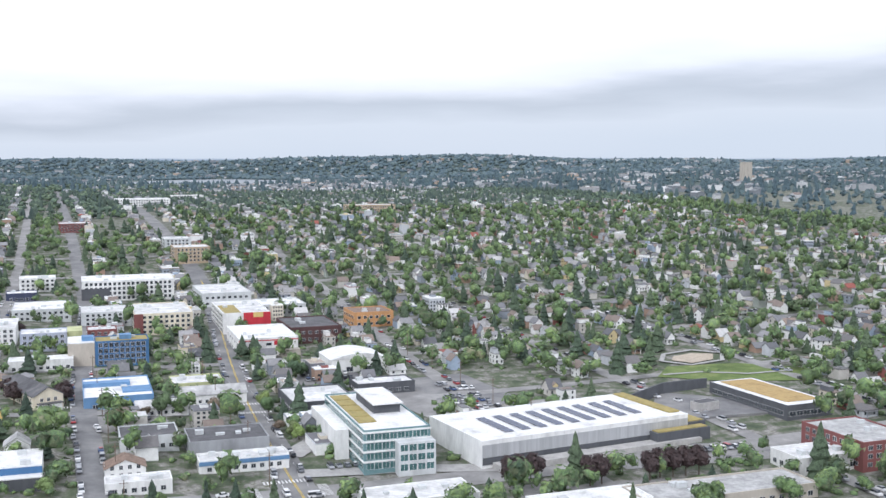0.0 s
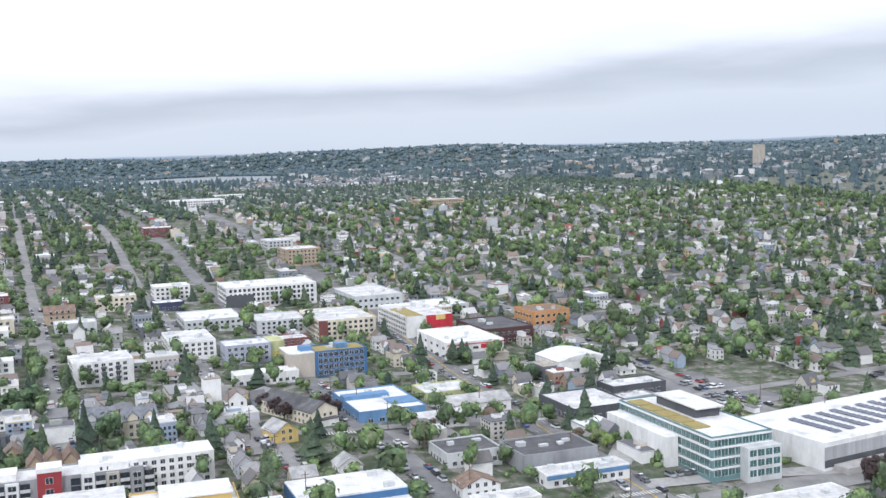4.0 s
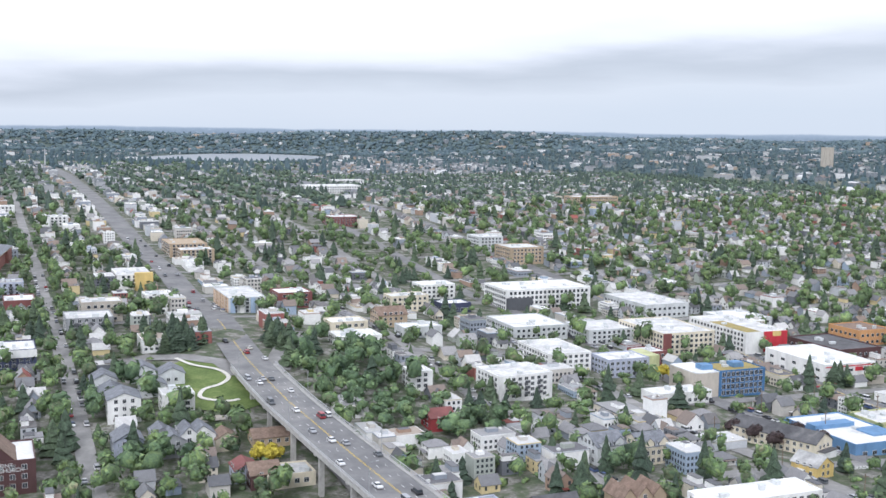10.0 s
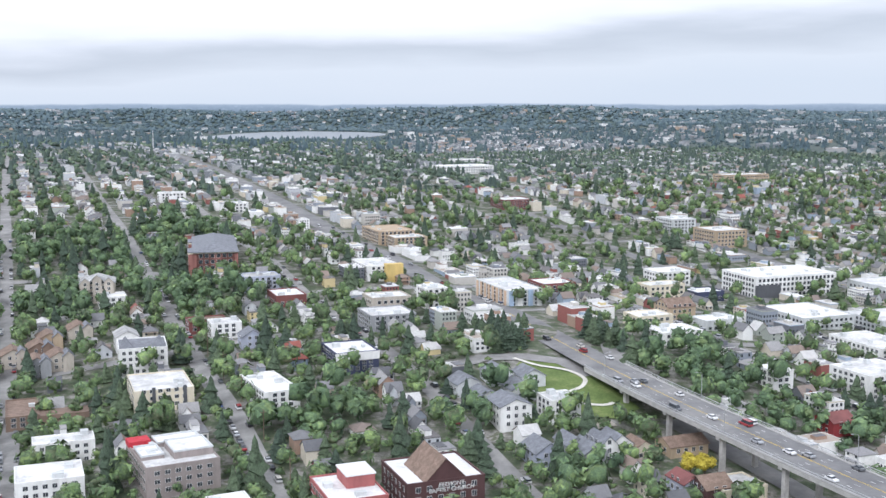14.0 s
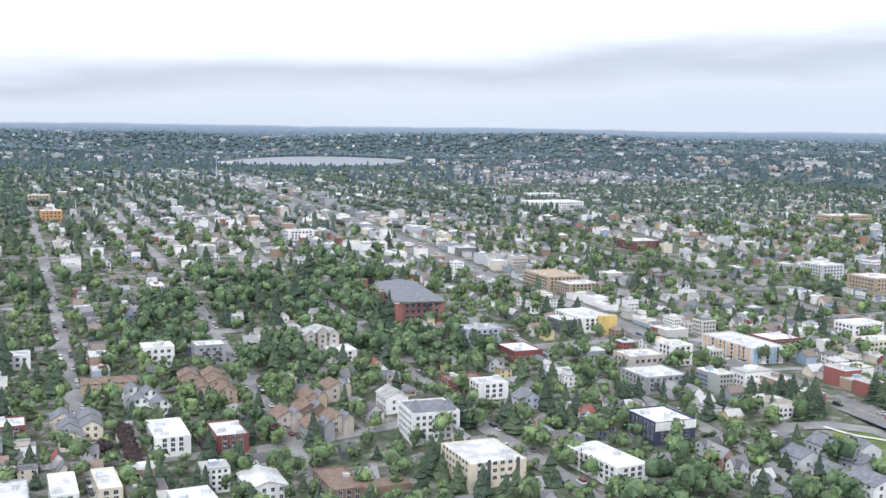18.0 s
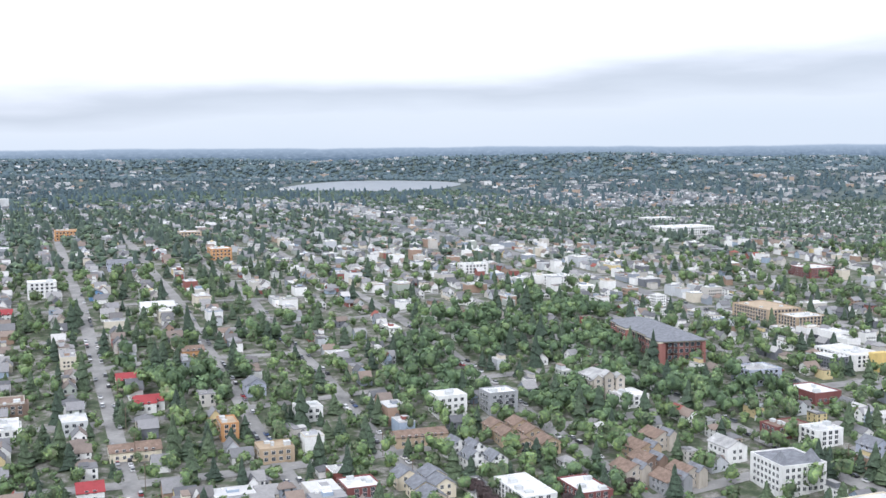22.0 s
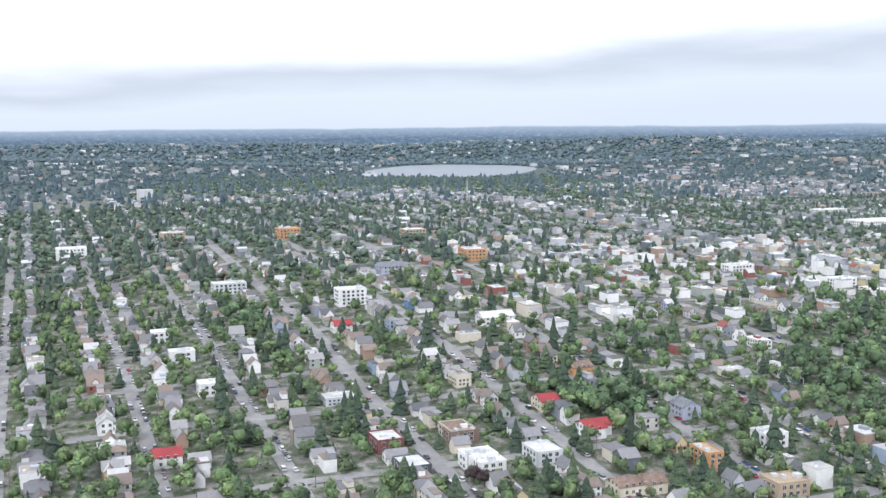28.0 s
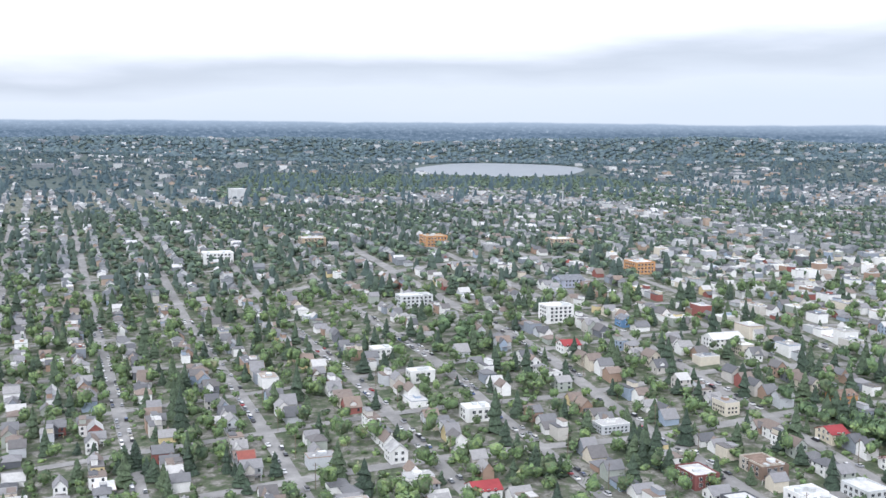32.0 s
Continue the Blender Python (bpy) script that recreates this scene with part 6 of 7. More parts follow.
strip("pavement", "pale paved forecourt with street trees", [(-84.4, 415.5), (-72.8, 448.6), (-65.3, 467.9)], 9, M["walk"], 0.34, 6)
for line, wide, mat in (([(-36.3, 548.5), (-9.6, 491)], 34, "asphalt"), ([(-49.6, 517.9), (-24.1, 475.2)], 26, "road_old"), ([(60.5, 426), (139.9, 431.7)], 16, "asphalt"), ([(29.7, 411.2), (85.5, 423.2)], 14, "road_old"), ([(-9.1, 378), (76.9, 388.5)], 20, "road_old")):
    strip("paved_lot", "worn asphalt depot yard", line, wide, M[mat], 0.2, 6)
ring = [(84, 574), (92.5, 567), (104.5, 574.5), (107.5, 586.5), (97, 589.5), (86.3, 582.5)]
pg = Solid()
pg.add([(x, y, ground(x, y) + 0.5) for x, y in ring] + [(95.5, 579, ground(95.5, 579) + 0.5)], [(k, (k + 1) % 6, 6) for k in range(6)])
setting("playground", pg.mesh("playground", plain("sandy_ground", (0.42, 0.36, 0.28))), "sandy playground ringed by a pale path")
strip("path", "pale path round the playground", [(78.5, 572.6), (91.1, 563.1), (108.5, 572.1), (112.8, 588), (98.8, 596.5), (82.9, 588.4), (78.5, 572.6)], 2.4, M["walk"], 0.6, 4)
KEEP.extend([(95.5, 578.9, 24, 22, 0.6), (-22.8, 518.3, 20, 36, 0.5)])
strip("pavement", "pale paved forecourt beside the office", [(-79.5, 396.4), (-43.7, 403.8), (0.3, 406.9)], 8, M["walk"], 0.34, 6)
# road markings on the broad avenue
for q in (-0.22, 0.22):
    strip("centre_line", "double yellow centre line", [xy(54 + bend(54, v) + q, v) for v in range(345, 900, 30)], 0.22, M["paint_y"], 0.42, 12)
DASHES = Solid().box(-0.08, 0.08, -1.5, 1.5, 0, 0.02).mesh("lane_dash", M["paint_w"])
marks = thing("lane_marks", "broken white lane marks on asphalt", "road marking", pose(0, 0, 0))
for q in (-4.0, 4.0):
    for k in range(32):
        x, y = xy(54 + bend(54, 345 + k * 11) + q, 345 + k * 11)
        part("lane_dash", DASHES, marks, "", pose(x, y, ground(x, y) + 0.42, 0, 0, 17))
BAR = Solid().box(-0.25, 0.25, -1.6, 1.6, 0, 0.02).mesh("crossing_bar", M["paint_w"])
for u0, v0, along in ((50.1, 372.8, 1), (52, 393.1, 1), (40.2, 383.7, 0), (62.4, 382.5, 0), (57.6, 482, 1), (59, 496.8, 1), (-20.1, 484.3, 1), (-18.3, 501.4, 1)):
    cross = thing("pedestrian_crossing", "white painted pedestrian crossing bars", "road marking", pose(0, 0, 0))
    for k in range(13 if along else 9):
        a = (k - (6 if along else 4)) * 1.2
        x, y = xy(u0 + a, v0) if along else xy(u0, v0 + a)
        part("crossing_bar", BAR, cross, "", pose(x, y, ground(x, y) + 0.44, 0, 0, 18 if along else 108))


# ---- streets of houses and gardens ----
LOTS = []
rd = random.Random(11)
us = sorted(AVENUES)
vs = sorted(STREETS) + [(1860 + 100 * i, 8) for i in range(1, 8)]
for (u0, w0), (u1, w1) in zip(us, us[1:]):
    for (v0, z0), (v1, z1) in zip(vs, vs[1:]):
        a0, a1, b0, b1 = u0 + w0 / 2 + 3, u1 - w1 / 2 - 3, v0 + z0 / 2 + 4, v1 - z1 / 2 - 4
        deep = (a1 - a0) / 2
        if deep < 14:
            continue
        rows = [(a0, 1), (a1, -1)] if deep > 20 else [(a0, 1)]
        for a, s in rows:
            v = b0 + rd.uniform(3, 7)
            while v < b1 - 4:
                LOTS.append((a + bend(u0 if s > 0 else u1, v) + s * (6.5 + rd.uniform(0, 5)), v, 90 if s > 0 else -90))
                v += rd.uniform(8.0, 11.2)
        for q in ((0.5,) if deep < 33 else (0.4, 0.6) if deep < 50 else (0.34, 0.5, 0.66)):
            v = b0 + rd.uniform(3, 8)
            while v < b1 - 4 and deep > 26:
                if rd.random() < 0.72:
                    LOTS.append((a0 + (a1 - a0) * q + (bend(u0, v) + bend(u1, v)) / 2 + rd.uniform(-2.5, 2.5), v, rd.choice((0, 90, -90))))
                v += rd.uniform(9.5, 15)


for v, shift in ((524, 0), (548, 4), (563, 9)):
    for k in range(13):
        LOTS.append((-170 + 11 * k + shift + rd.uniform(-1.5, 1.5), v + rd.uniform(-2, 2), rd.choice((0, 90, 180))))


for v in (548, 572, 590):
    for k in range(5):
        LOTS.append((-258 + 11.5 * k + rd.uniform(-1.5, 1.5), v + rd.uniform(-2, 2), rd.choice((0, 90, 180))))
for i in range(9):
    for k in range(10):
        LOTS.append((-588 + 11 * i + rd.uniform(-1.5, 1.5), 702 + 12 * k + rd.uniform(-1.5, 1.5), rd.choice((0, 90, -90))))


def on_road(u, v, r):
    for a, w in AVENUES:
        if abs(u - a - bend(a, v)) < w / 2 + r + (4.0 if w > 14 else 1.5 if w > 10 else 0.0 if v > 1500 or r > 0.5 else 0.9 if w > 7 and a < -600 else 0.6) and (a != -190 or v > 655):
            return True
    for b, w in STREETS:
        if abs(v - b) < w / 2 + r and (v > 700 or u > -150):
            return True
    return False


WOODS = [(-166, 640, 14), (-168, 615, 14), (-158, 598, 16), (-152, 640, 24), (-164, 668, 16), (-321, 640, 22), (-424.1, 965.1, 34), (-387.3, 1023.8, 28), (-361, 973.3, 36), (-297.7, 1109.9, 24), (-320.9, 851.2, 34), (-398.2, 862.5, 30), (-353.4, 882.7, 30), (-160.5, 660.8, 30), (-152.1, 630.6, 24), 
         (-249.6, 558, 14), (-327.1, 945.7, 36), (-446.7, 919.9, 30), (-301.4, 1061.1, 40), (-564.7, 963.5, 26), (-139.3, 571.9, 26), (-97.9, 514, 16), (-259, 626.4, 20), (-297.2, 510.2, 20), 
         (-439.5, 780.3, 16), (-594.6, 996.3, 22), (-711.5, 1182, 26), (-500.8, 1055.5, 26)]


def wooded(u, v, grow=0.0):
    return any((u - a) ** 2 + (v - b) ** 2 < (r + grow) ** 2 for a, b, r in WOODS)


def built_up(u, v):
    """How much of a block is flats and shops instead of houses."""
    if -7 < u < 115 and v < 1400:
        return 0.22 if v < 700 else 0.4 if v < 900 else 0.25
    if abs(u + 190) < 45:
        return 0.6
    if -600 < u < -110 and 1080 < v < 1520:
        return 0.30 - 0.0005 * abs(v - 1270)
    if -580 < u < -470 and 690 < v < 830:
        return 0.3
    if -165 < u < 0 and 550 < v < 880:
        return 0.25
    return 0.05


def park(x, y, grow=0.0):
    """The wooded park between the houses and the lake."""
    edge = 2010 + 70 * math.sin(x * 0.011) + 60 * math.sin(x * 0.029 + 1) - 90 * float(glide(-900, -620, x))
    return -1500 - grow < x + 0.1 * (y - 2600) < -520 + grow and edge - grow < y < 3400 + grow and ((x + 845) / 318) ** 2 + ((y - 3890) / 545) ** 2 > 1


# planted ground where trees stand thick between the houses
GROVES = [(184, 666, 20), (173, 611, 16), (217, 625, 18), (239, 614, 16), (348, 634, 18), (264, 538, 14), (314, 512, 20), (193, 541, 12), (295, 660, 16), (-319.5, 707.1, 22), (-318.2, 646.1, 22), (-303.1, 605.8, 20), (-302.2, 678.7, 18), (-262.4, 657.6, 12), (-330.9, 634.4, 16), (-278.9, 559, 16), (-424.1, 965.1, 50), (-387.3, 1023.8, 44), (-361, 973.3, 52), (-297.7, 1109.9, 40), (-254.3, 553.3, 14), (-204.9, 534.2, 16), (-220.1, 585.5, 12), (-278.1, 591, 14), (-168, 636.6, 18), (-146.3, 641.8, 14), (-182.9, 608.3, 12), (-234.7, 533.1, 22),
          (-166.2, 518.5, 16), (-125.8, 485.6, 14), (-150.1, 466.2, 18), (-163.6, 489.4, 14), (-127.5, 461.7, 18), (-101.7, 460.5, 18), (-83.2, 471.3, 24), (-48.9, 449.2, 16), (-31.5, 432.5, 14), (-157.1, 576, 12), (-110.9, 581.9, 14), (-258.2, 450.6, 30), (-230.5, 484.5, 20), (-300.1, 479.6, 24), (-155.4, 663, 20)]


def planted(u, v):
    return any((u - a) ** 2 + (v - b) ** 2 < r * r for a, b, r in GROVES)


near, mid, taken = [], [], {}
for u, v, face in LOTS:
    if v < front(u) - 45 or wooded(u, v, -4):
        continue
    x, y = xy(u, v)
    i, j = int(x // 12), int(y // 12)
    if not clear(x, y, 6.2) or any(math.hypot(x - a, y - b) < 7.6 for di in (-1, 0, 1) for dj in (-1, 0, 1) for a, b in taken.get((i + di, j + dj), ())):
        continue
    taken.setdefault((i, j), []).append((x, y))
    (near if v - front(u) < 270 else mid).append((u, v, x, y, face - 270 + 19.5))
near.sort(key=lambda q: q[1] - front(q[0]))
mid += near[135:]
near = near[:135]

DOORS = Solid().box(-0.5, 0.5, -0.1, 0.0, 0, 2.05).mesh("door", plain("door_paint", (0.22, 0.12, 0.09)))
CHIMNEY = Solid().box(-0.4, 0.4, -0.35, 0.35, 0, 2.4).mesh("chimney", M["brick"])
ORIGINALS = {}


def make_house(k):
    """One house with its parts; later ones are copies."""
    both, holes = PATTERNS[k]
    kind, w, d, eave, ridge = HOUSES[k]
    house = new("house")
    for q, n, mat in ((0, "wall", "wall_o"), (1, "roof", "roof_o")):
        s, used = Solid(), {}
        for f, slot in zip(both.f, both.m):
            if slot == q:
                s.f.append(tuple(used.setdefault(i, len(used)) for i in f))
                s.m.append(0)
        s.v = [both.v[i] for i in used]
        part(n, s.mesh(n, M[mat]), house)
    for hx, hy, hz, side, ww, hh in holes:
        if side == 0 or (side == 3 and hy < 0):
            part("window", pane(ww, hh), house, "", pose(hx, hy, hz, 0, 0, {0: 0, 1: 90, 3: -90}[side]))
    part("door", DOORS, house, "", pose(0, -d / 2, 0))
    if k % 3 == 0:
        part("chimney", CHIMNEY, house, "brick chimney", pose(w * 0.2, d * 0.2, ridge - 1.6))
    tagged(house, {"front": "two-storey gabled wooden house with a porch", "side": "wooden house with its eaves to the street", "cross": "wooden house with crossed gables",
                   "hip": "wooden house with a hipped shingle roof", "dormer": "small wooden house with a dormer", "modern": "boxy modern house with a flat roof"}[kind], "house", "houses along the streets")
    return house


for u, v, x, y, a in near:
    k = rd.randrange(len(HOUSES))
    scale = rd.uniform(0.82, 0.96)
    m = pose(x, y, ground(x, y), 0, 0, a + rd.uniform(-2, 2)) @ Matrix.Scale(scale, 4)
    if k not in ORIGINALS:
        ORIGINALS[k] = make_house(k)
        ORIGINALS[k].matrix_basis = m
    else:
        copy_thing(ORIGINALS[k], m)

M["flat_i"] = material("flat_roofs", [(0.0, (0.55, 0.55, 0.54)), (0.26, (0.42, 0.42, 0.41)), (0.46, (0.30, 0.30, 0.30)), (0.66, (0.72, 0.72, 0.71)), (0.80, (0.14, 0.14, 0.15)), (0.92, (0.36, 0.31, 0.26))], 0.85, 0.2, by="island", grain=0.15, mode="CONSTANT")


def lot_piece(u, v, x, y, a, flats, houses):
    if rd.random() < built_up(u, v):
        return (flats[rd.randrange(len(flats))], x, y, ground(x, y), radians(a), rd.uniform(0.42, 0.68), rd.uniform(0.5, 0.85))
    k = 0.13 if u < -560 and v < 1200 else 0.0
    return (houses[rd.randrange(len(houses))], x, y, ground(x, y), radians(a), rd.uniform(0.68, 0.88) + k, rd.uniform(0.74, 0.92) + k)


PIECES = [lot_piece(*q, JOINED_FLATS, JOINED_HOUSES) for q in mid if q[1] < 1150]
joined("house_rows", "rows of wooden houses with shingle roofs", "houses", PIECES, [M["wall_i"], M["roof_i"], M["glass"], M["trim"], M["flat_i"]])
PIECES = [lot_piece(*q, FAR_FLATS, FAR_HOUSES) for q in mid if 1150 <= q[1] < 1450]
joined("hill_houses", "houses and flats up the hill", "houses", PIECES, [M["wall_i"], M["roof_i"], M["glass"], M["trim"], M["flat_i"]])
# Far walls and roofs: cool muted greys, with some distance haze painted in.
FARM = [material("far_walls", [(0.0, (0.22, 0.24, 0.26)), (0.3, (0.36, 0.37, 0.38)), (0.55, (0.52, 0.53, 0.53)), (0.78, (0.72, 0.72, 0.71)), (0.9, (0.42, 0.33, 0.26))], 0.85, 0.3, by="island", mode="CONSTANT"),
        material("far_roofs", [(0.0, (0.14, 0.15, 0.16)), (0.35, (0.20, 0.21, 0.22)), (0.6, (0.28, 0.28, 0.28)), (0.8, (0.22, 0.18, 0.16)), (0.9, (0.56, 0.56, 0.56))], 0.85, 0.3, by="island", mode="CONSTANT")]
PIECES = [lot_piece(*q, FAR_FLATS, SIMPLE_HOUSES) for q in mid if q[1] >= 1450 and rd.random() < (0.62 if q[0] > -620 else 0.75 if q[1] < 1750 else 0.5)]
for _ in range(1750):
    y = 1300 + (3000 * rd.random() ** 0.8 if rd.random() < 0.62 else 3050 + 620 * rd.random())
    x = rd.uniform(-0.5 * y - 810, 0.5 * y + 350)
    if ((x + 845) / 340) ** 2 + ((y - 3890) / 570) ** 2 < 1 or park(x, y, 60) or (uv(x, y)[1] < 2500 and uv(x, y)[0] < 790):
        continue
    k = rd.uniform(0.9, 1.5) if rd.random() < 0.9 else rd.uniform(1.5, 2.5)
    PIECES.append((SIMPLE_HOUSES[rd.randrange(4)] if rd.random() < 0.8 else FAR_FLATS[rd.randrange(6)], x, y, ground(x, y), rd.choice((0, 1.57)) + TURNED, k, k ** 0.4))
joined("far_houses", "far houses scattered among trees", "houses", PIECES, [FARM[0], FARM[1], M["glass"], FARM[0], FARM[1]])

# ---- trees ----
SPOTS = []
rd = random.Random(23)
house_cells = {}
for u, v, x, y, a in near + mid:
    house_cells.setdefault((int(x // 12), int(y // 12)), []).append((x, y))


def free_of_houses(x, y, r):
    i, j = int(x // 12), int(y // 12)
    return all(math.hypot(x - a, y - b) > r for di in (-1, 0, 1) for dj in (-1, 0, 1) for a, b in house_cells.get((i + di, j + dj), ()))


tree_cells = {}


def free_of_trees(x, y, r):
    i, j = int(x // 8), int(y // 8)
    return all(math.hypot(x - a, y - b) > r for di in (-1, 0, 1) for dj in (-1, 0, 1) for a, b in tree_cells.get((i + di, j + dj), ()))


for k in range(95000):
    u, v = (rd.uniform(-1350, 810), rd.uniform(320, 2000)) if k < 86000 else (rd.uniform(-585, -200), rd.uniform(470, 1000))
    if v < front(u) - 50 or (-240 < u < -165 and 676 < v < 745) or on_road(u, v, 0.2 if v < 1200 else -0.8):
        continue
    x, y = xy(u, v)
    n = noise.noise(Vector((x * 0.012, y * 0.012, 3)))
    wood = wooded(u, v)
    lush = -585 < u < -250 and 565 < v < 1060 and not (u < -490 and v < 830) and rd.random() < 0.12
    if not wood and not lush and not planted(u, v) and (rd.random() < built_up(u, v) * 1.15 or rd.random() < (0.34 if u < -560 else 0.12 if u > 115 else 0.44 if v < 1050 else 0.58) - n * 0.8):
        continue
    gap = rd.uniform(4.4, 6.2) if wood else rd.uniform(4.4, 8.2)
    if not free_of_trees(x, y, gap) or not clear(x, y, 2.0) or not free_of_houses(x, y, 5.4 if u < -560 and v < 1200 else 4.7 if v < 1450 else 3.0):
        continue
    SPOTS.append((u, v, x, y, n))
    tree_cells.setdefault((int(x // 8), int(y // 8)), []).append((x, y))
for a, v0, v1 in ((-345, 560, 930), (-422, 640, 900), (-270, 575, 700), (-112, 470, 640)):
    for k in range(int((v1 - v0) / 8.5)):
        for q in (-6.2, 6.2):
            u, v = a + q + rd.uniform(-0.8, 0.8), v0 + 8.5 * k + rd.uniform(-2, 2)
            x, y = xy(u, v)
            if rd.random() < 0.75 and clear(x, y, 1.5) and free_of_trees(x, y, 4.0) and free_of_houses(x, y, 4.0):
                SPOTS.append((u, v, x, y, 0.0))
                tree_cells.setdefault((int(x // 8), int(y // 8)), []).append((x, y))
SPOTS.sort(key=lambda q: q[1] - front(q[0]))

TRUNKS = [trunk(4.2, 0.32, 4, i).mesh("trunk", M["bark"]) for i in range(3)]
FIR_TRUNK = trunk(11, 0.3, 0, 9).mesh("trunk", M["bark"])
KINDS = []


def smooth(data):
    data.polygons.foreach_set("use_smooth", [True] * len(data.polygons))
    return data


for s in LEAFY:
    t = tagged(new("tree"), "broad-leaved street tree with a dense green crown", "tree", "garden and street trees")
    part("trunk", TRUNKS[len(KINDS) % 3], t)
    part("crown", smooth(s.mesh("crown", M["leaf_o"])), t)
    KINDS.append(t)
for s in FIRS:
    t = tagged(new("fir_tree"), "tall dark fir with drooping boughs", "tree", "garden and street trees")
    part("trunk", FIR_TRUNK, t)
    part("crown", s.mesh("crown", M["fir_o"]), t)
    KINDS.append(t)
unused = set(range(len(KINDS)))
for u, v, x, y, n in SPOTS[:250]:
    k = rd.randrange(8) if rd.random() < 0.88 else 8 + rd.randrange(5)
    size = rd.choice((rd.uniform(0.55, 0.9), rd.uniform(0.8, 1.2), rd.uniform(1.0, 1.5))) if k < 8 else rd.uniform(0.55, 1.1)
    m = pose(x, y, ground(x, y), 0, 0, rd.uniform(0, 360)) @ Matrix.Diagonal((size, size, size * rd.uniform(0.85, 1.2), 1))
    if k in unused:
        unused.discard(k)
        KINDS[k].matrix_basis = m
    else:
        copy_thing(KINDS[k], Matrix.Identity(4)).matrix_basis = m
for label, colours, places in (("small tree in bright yellow bloom", [(0.3, (0.42, 0.34, 0.03)), (0.7, (0.52, 0.44, 0.06))], ((-2, 620.1), (-4.8, 625.6), (-214.7, 558.4), (-210.5, 556.4))),
                               ("tree with dark plum-coloured leaves", [(0.3, (0.042, 0.030, 0.030)), (0.7, (0.072, 0.046, 0.044))], ((119.8, 367.7), (124, 368.2), (129.1, 368.2), (144.9, 360.1), (149.1, 360.1), (165.8, 358), (170.7, 359.8), (175.4, 359.3), (180.1, 358.9), (184.8, 358.3), (-32.6, 523.4), (-32.2, 512.2), (-34.7, 533.6), (-13.1, 523.6), (-12.8, 510.2), (-33, 672.7), (-426.3, 766.1), (-485.3, 785.3), (-485.1, 778.5), (-485.5, 769.8), (-485.1, 763.5), (-485.1, 756.9), (-485.2, 750.2), (-485, 745.5), (-494.4, 766), (-456.4, 761.3), (-667.3, 903.6), (-664.4, 898.9)))):
    mat = material(label.split()[-2] + "_leaves", colours, 0.7, 0.9, grain=0.6, fine=3.0, bump=0.4)
    data = smooth(crown(77, 5, 7, 5, 105, 0.62, 1.0).mesh("crown", mat))
    for q in places:
        x, y = xy(*q)
        t = thing("tree", label, "tree", pose(x, y, ground(x, y), 0, 0, x) @ Matrix.Diagonal((1.0, 1.0, 1.3 if q[0] > 100 else 0.95, 1)), "garden and street trees")
        part("trunk", TRUNKS[0], t)
        part("crown", data, t)
STREET_TREES = [(-226, 332.3), (-234.2, 334.6), (-203.6, 337.4), (-197.4, 338.9), (-208, 335.6), (-164.1, 354), (-164.8, 329.9), (-169.4, 331.1), (-159.2, 332.6), (-126, 351.8), (-116, 356.1), (-151.1, 364.1), (-153.6, 379.7), (-104.1, 483.8), (-99.9, 469.3), (-112.4, 471.6), (-122.1, 474.6),
                (-134.8, 465.6), (-140.3, 462.1), (-145.8, 458.4), (-150.5, 435.9), (-102.1, 574), (-97.8, 565.7), (-97.5, 539.1), (-95.5, 547.2), (-135.5, 609.7), (-130.9, 613.5), (-80.2, 440.5), (-86.7, 442.4), (-92.9, 446.6), (-74, 436.2), (-83.8, 436.4)]
FIR_GROUPS = [(-217, 692, 22, 12), (-228, 700, 10, 9), (-177, 694, 14, 8), (-174, 682, 8, 7), (-686.4, 981.5, 3, 4), (-701.5, 979.3, 3, 5), (-694.5, 904.3, 3, 5), (-644.4, 904.1, 2, 5), (-638.9, 885.6, 3, 6), (-581, 969.5, 4, 8), (-578, 925.1, 3, 6), (-587.3, 1044.3, 5, 10), (-549.8, 979.7, 4, 8),
              (-279.8, 733.9, 3, 3), (-315.4, 718.8, 4, 6), (-605.4, 923.6, 3, 8), (-751.1, 976.1, 4, 10), (-802, 900.9, 4, 8), (-918.7, 1052.7, 4, 8), (-965.7, 989.3, 4, 9), (136.5, 572.1, 4, 9), (76.9, 601.6, 5, 6)]
for u, v, n, r in FIR_GROUPS:
    for _ in range(n):
        a, b = u + rd.uniform(-r, r), v + rd.uniform(-r, r)
        x, y = xy(a, b)
        if not clear(x, y, 1.0) or abs(a - deck_at(b)) < 12:
            continue
        k, size = 8 + rd.randrange(5), rd.uniform(0.6, 0.92)
        copy_thing(KINDS[k], Matrix.Identity(4)).matrix_basis = pose(x, y, ground(x, y), 0, 0, rd.uniform(0, 360)) @ Matrix.Diagonal((size * 1.25, size * 1.25, size * 0.85, 1))
for x, y in STREET_TREES:
    k, size = rd.randrange(8), rd.uniform(0.6, 0.9)
    copy_thing(KINDS[k], Matrix.Identity(4)).matrix_basis = pose(x, y, ground(x, y), 0, 0, rd.uniform(0, 360)) @ Matrix.Diagonal((size, size, size, 1))
PL, PF, QL, QF, HL, HF, PK, WL, RL = [], [], [], [], [], [], [], [], []
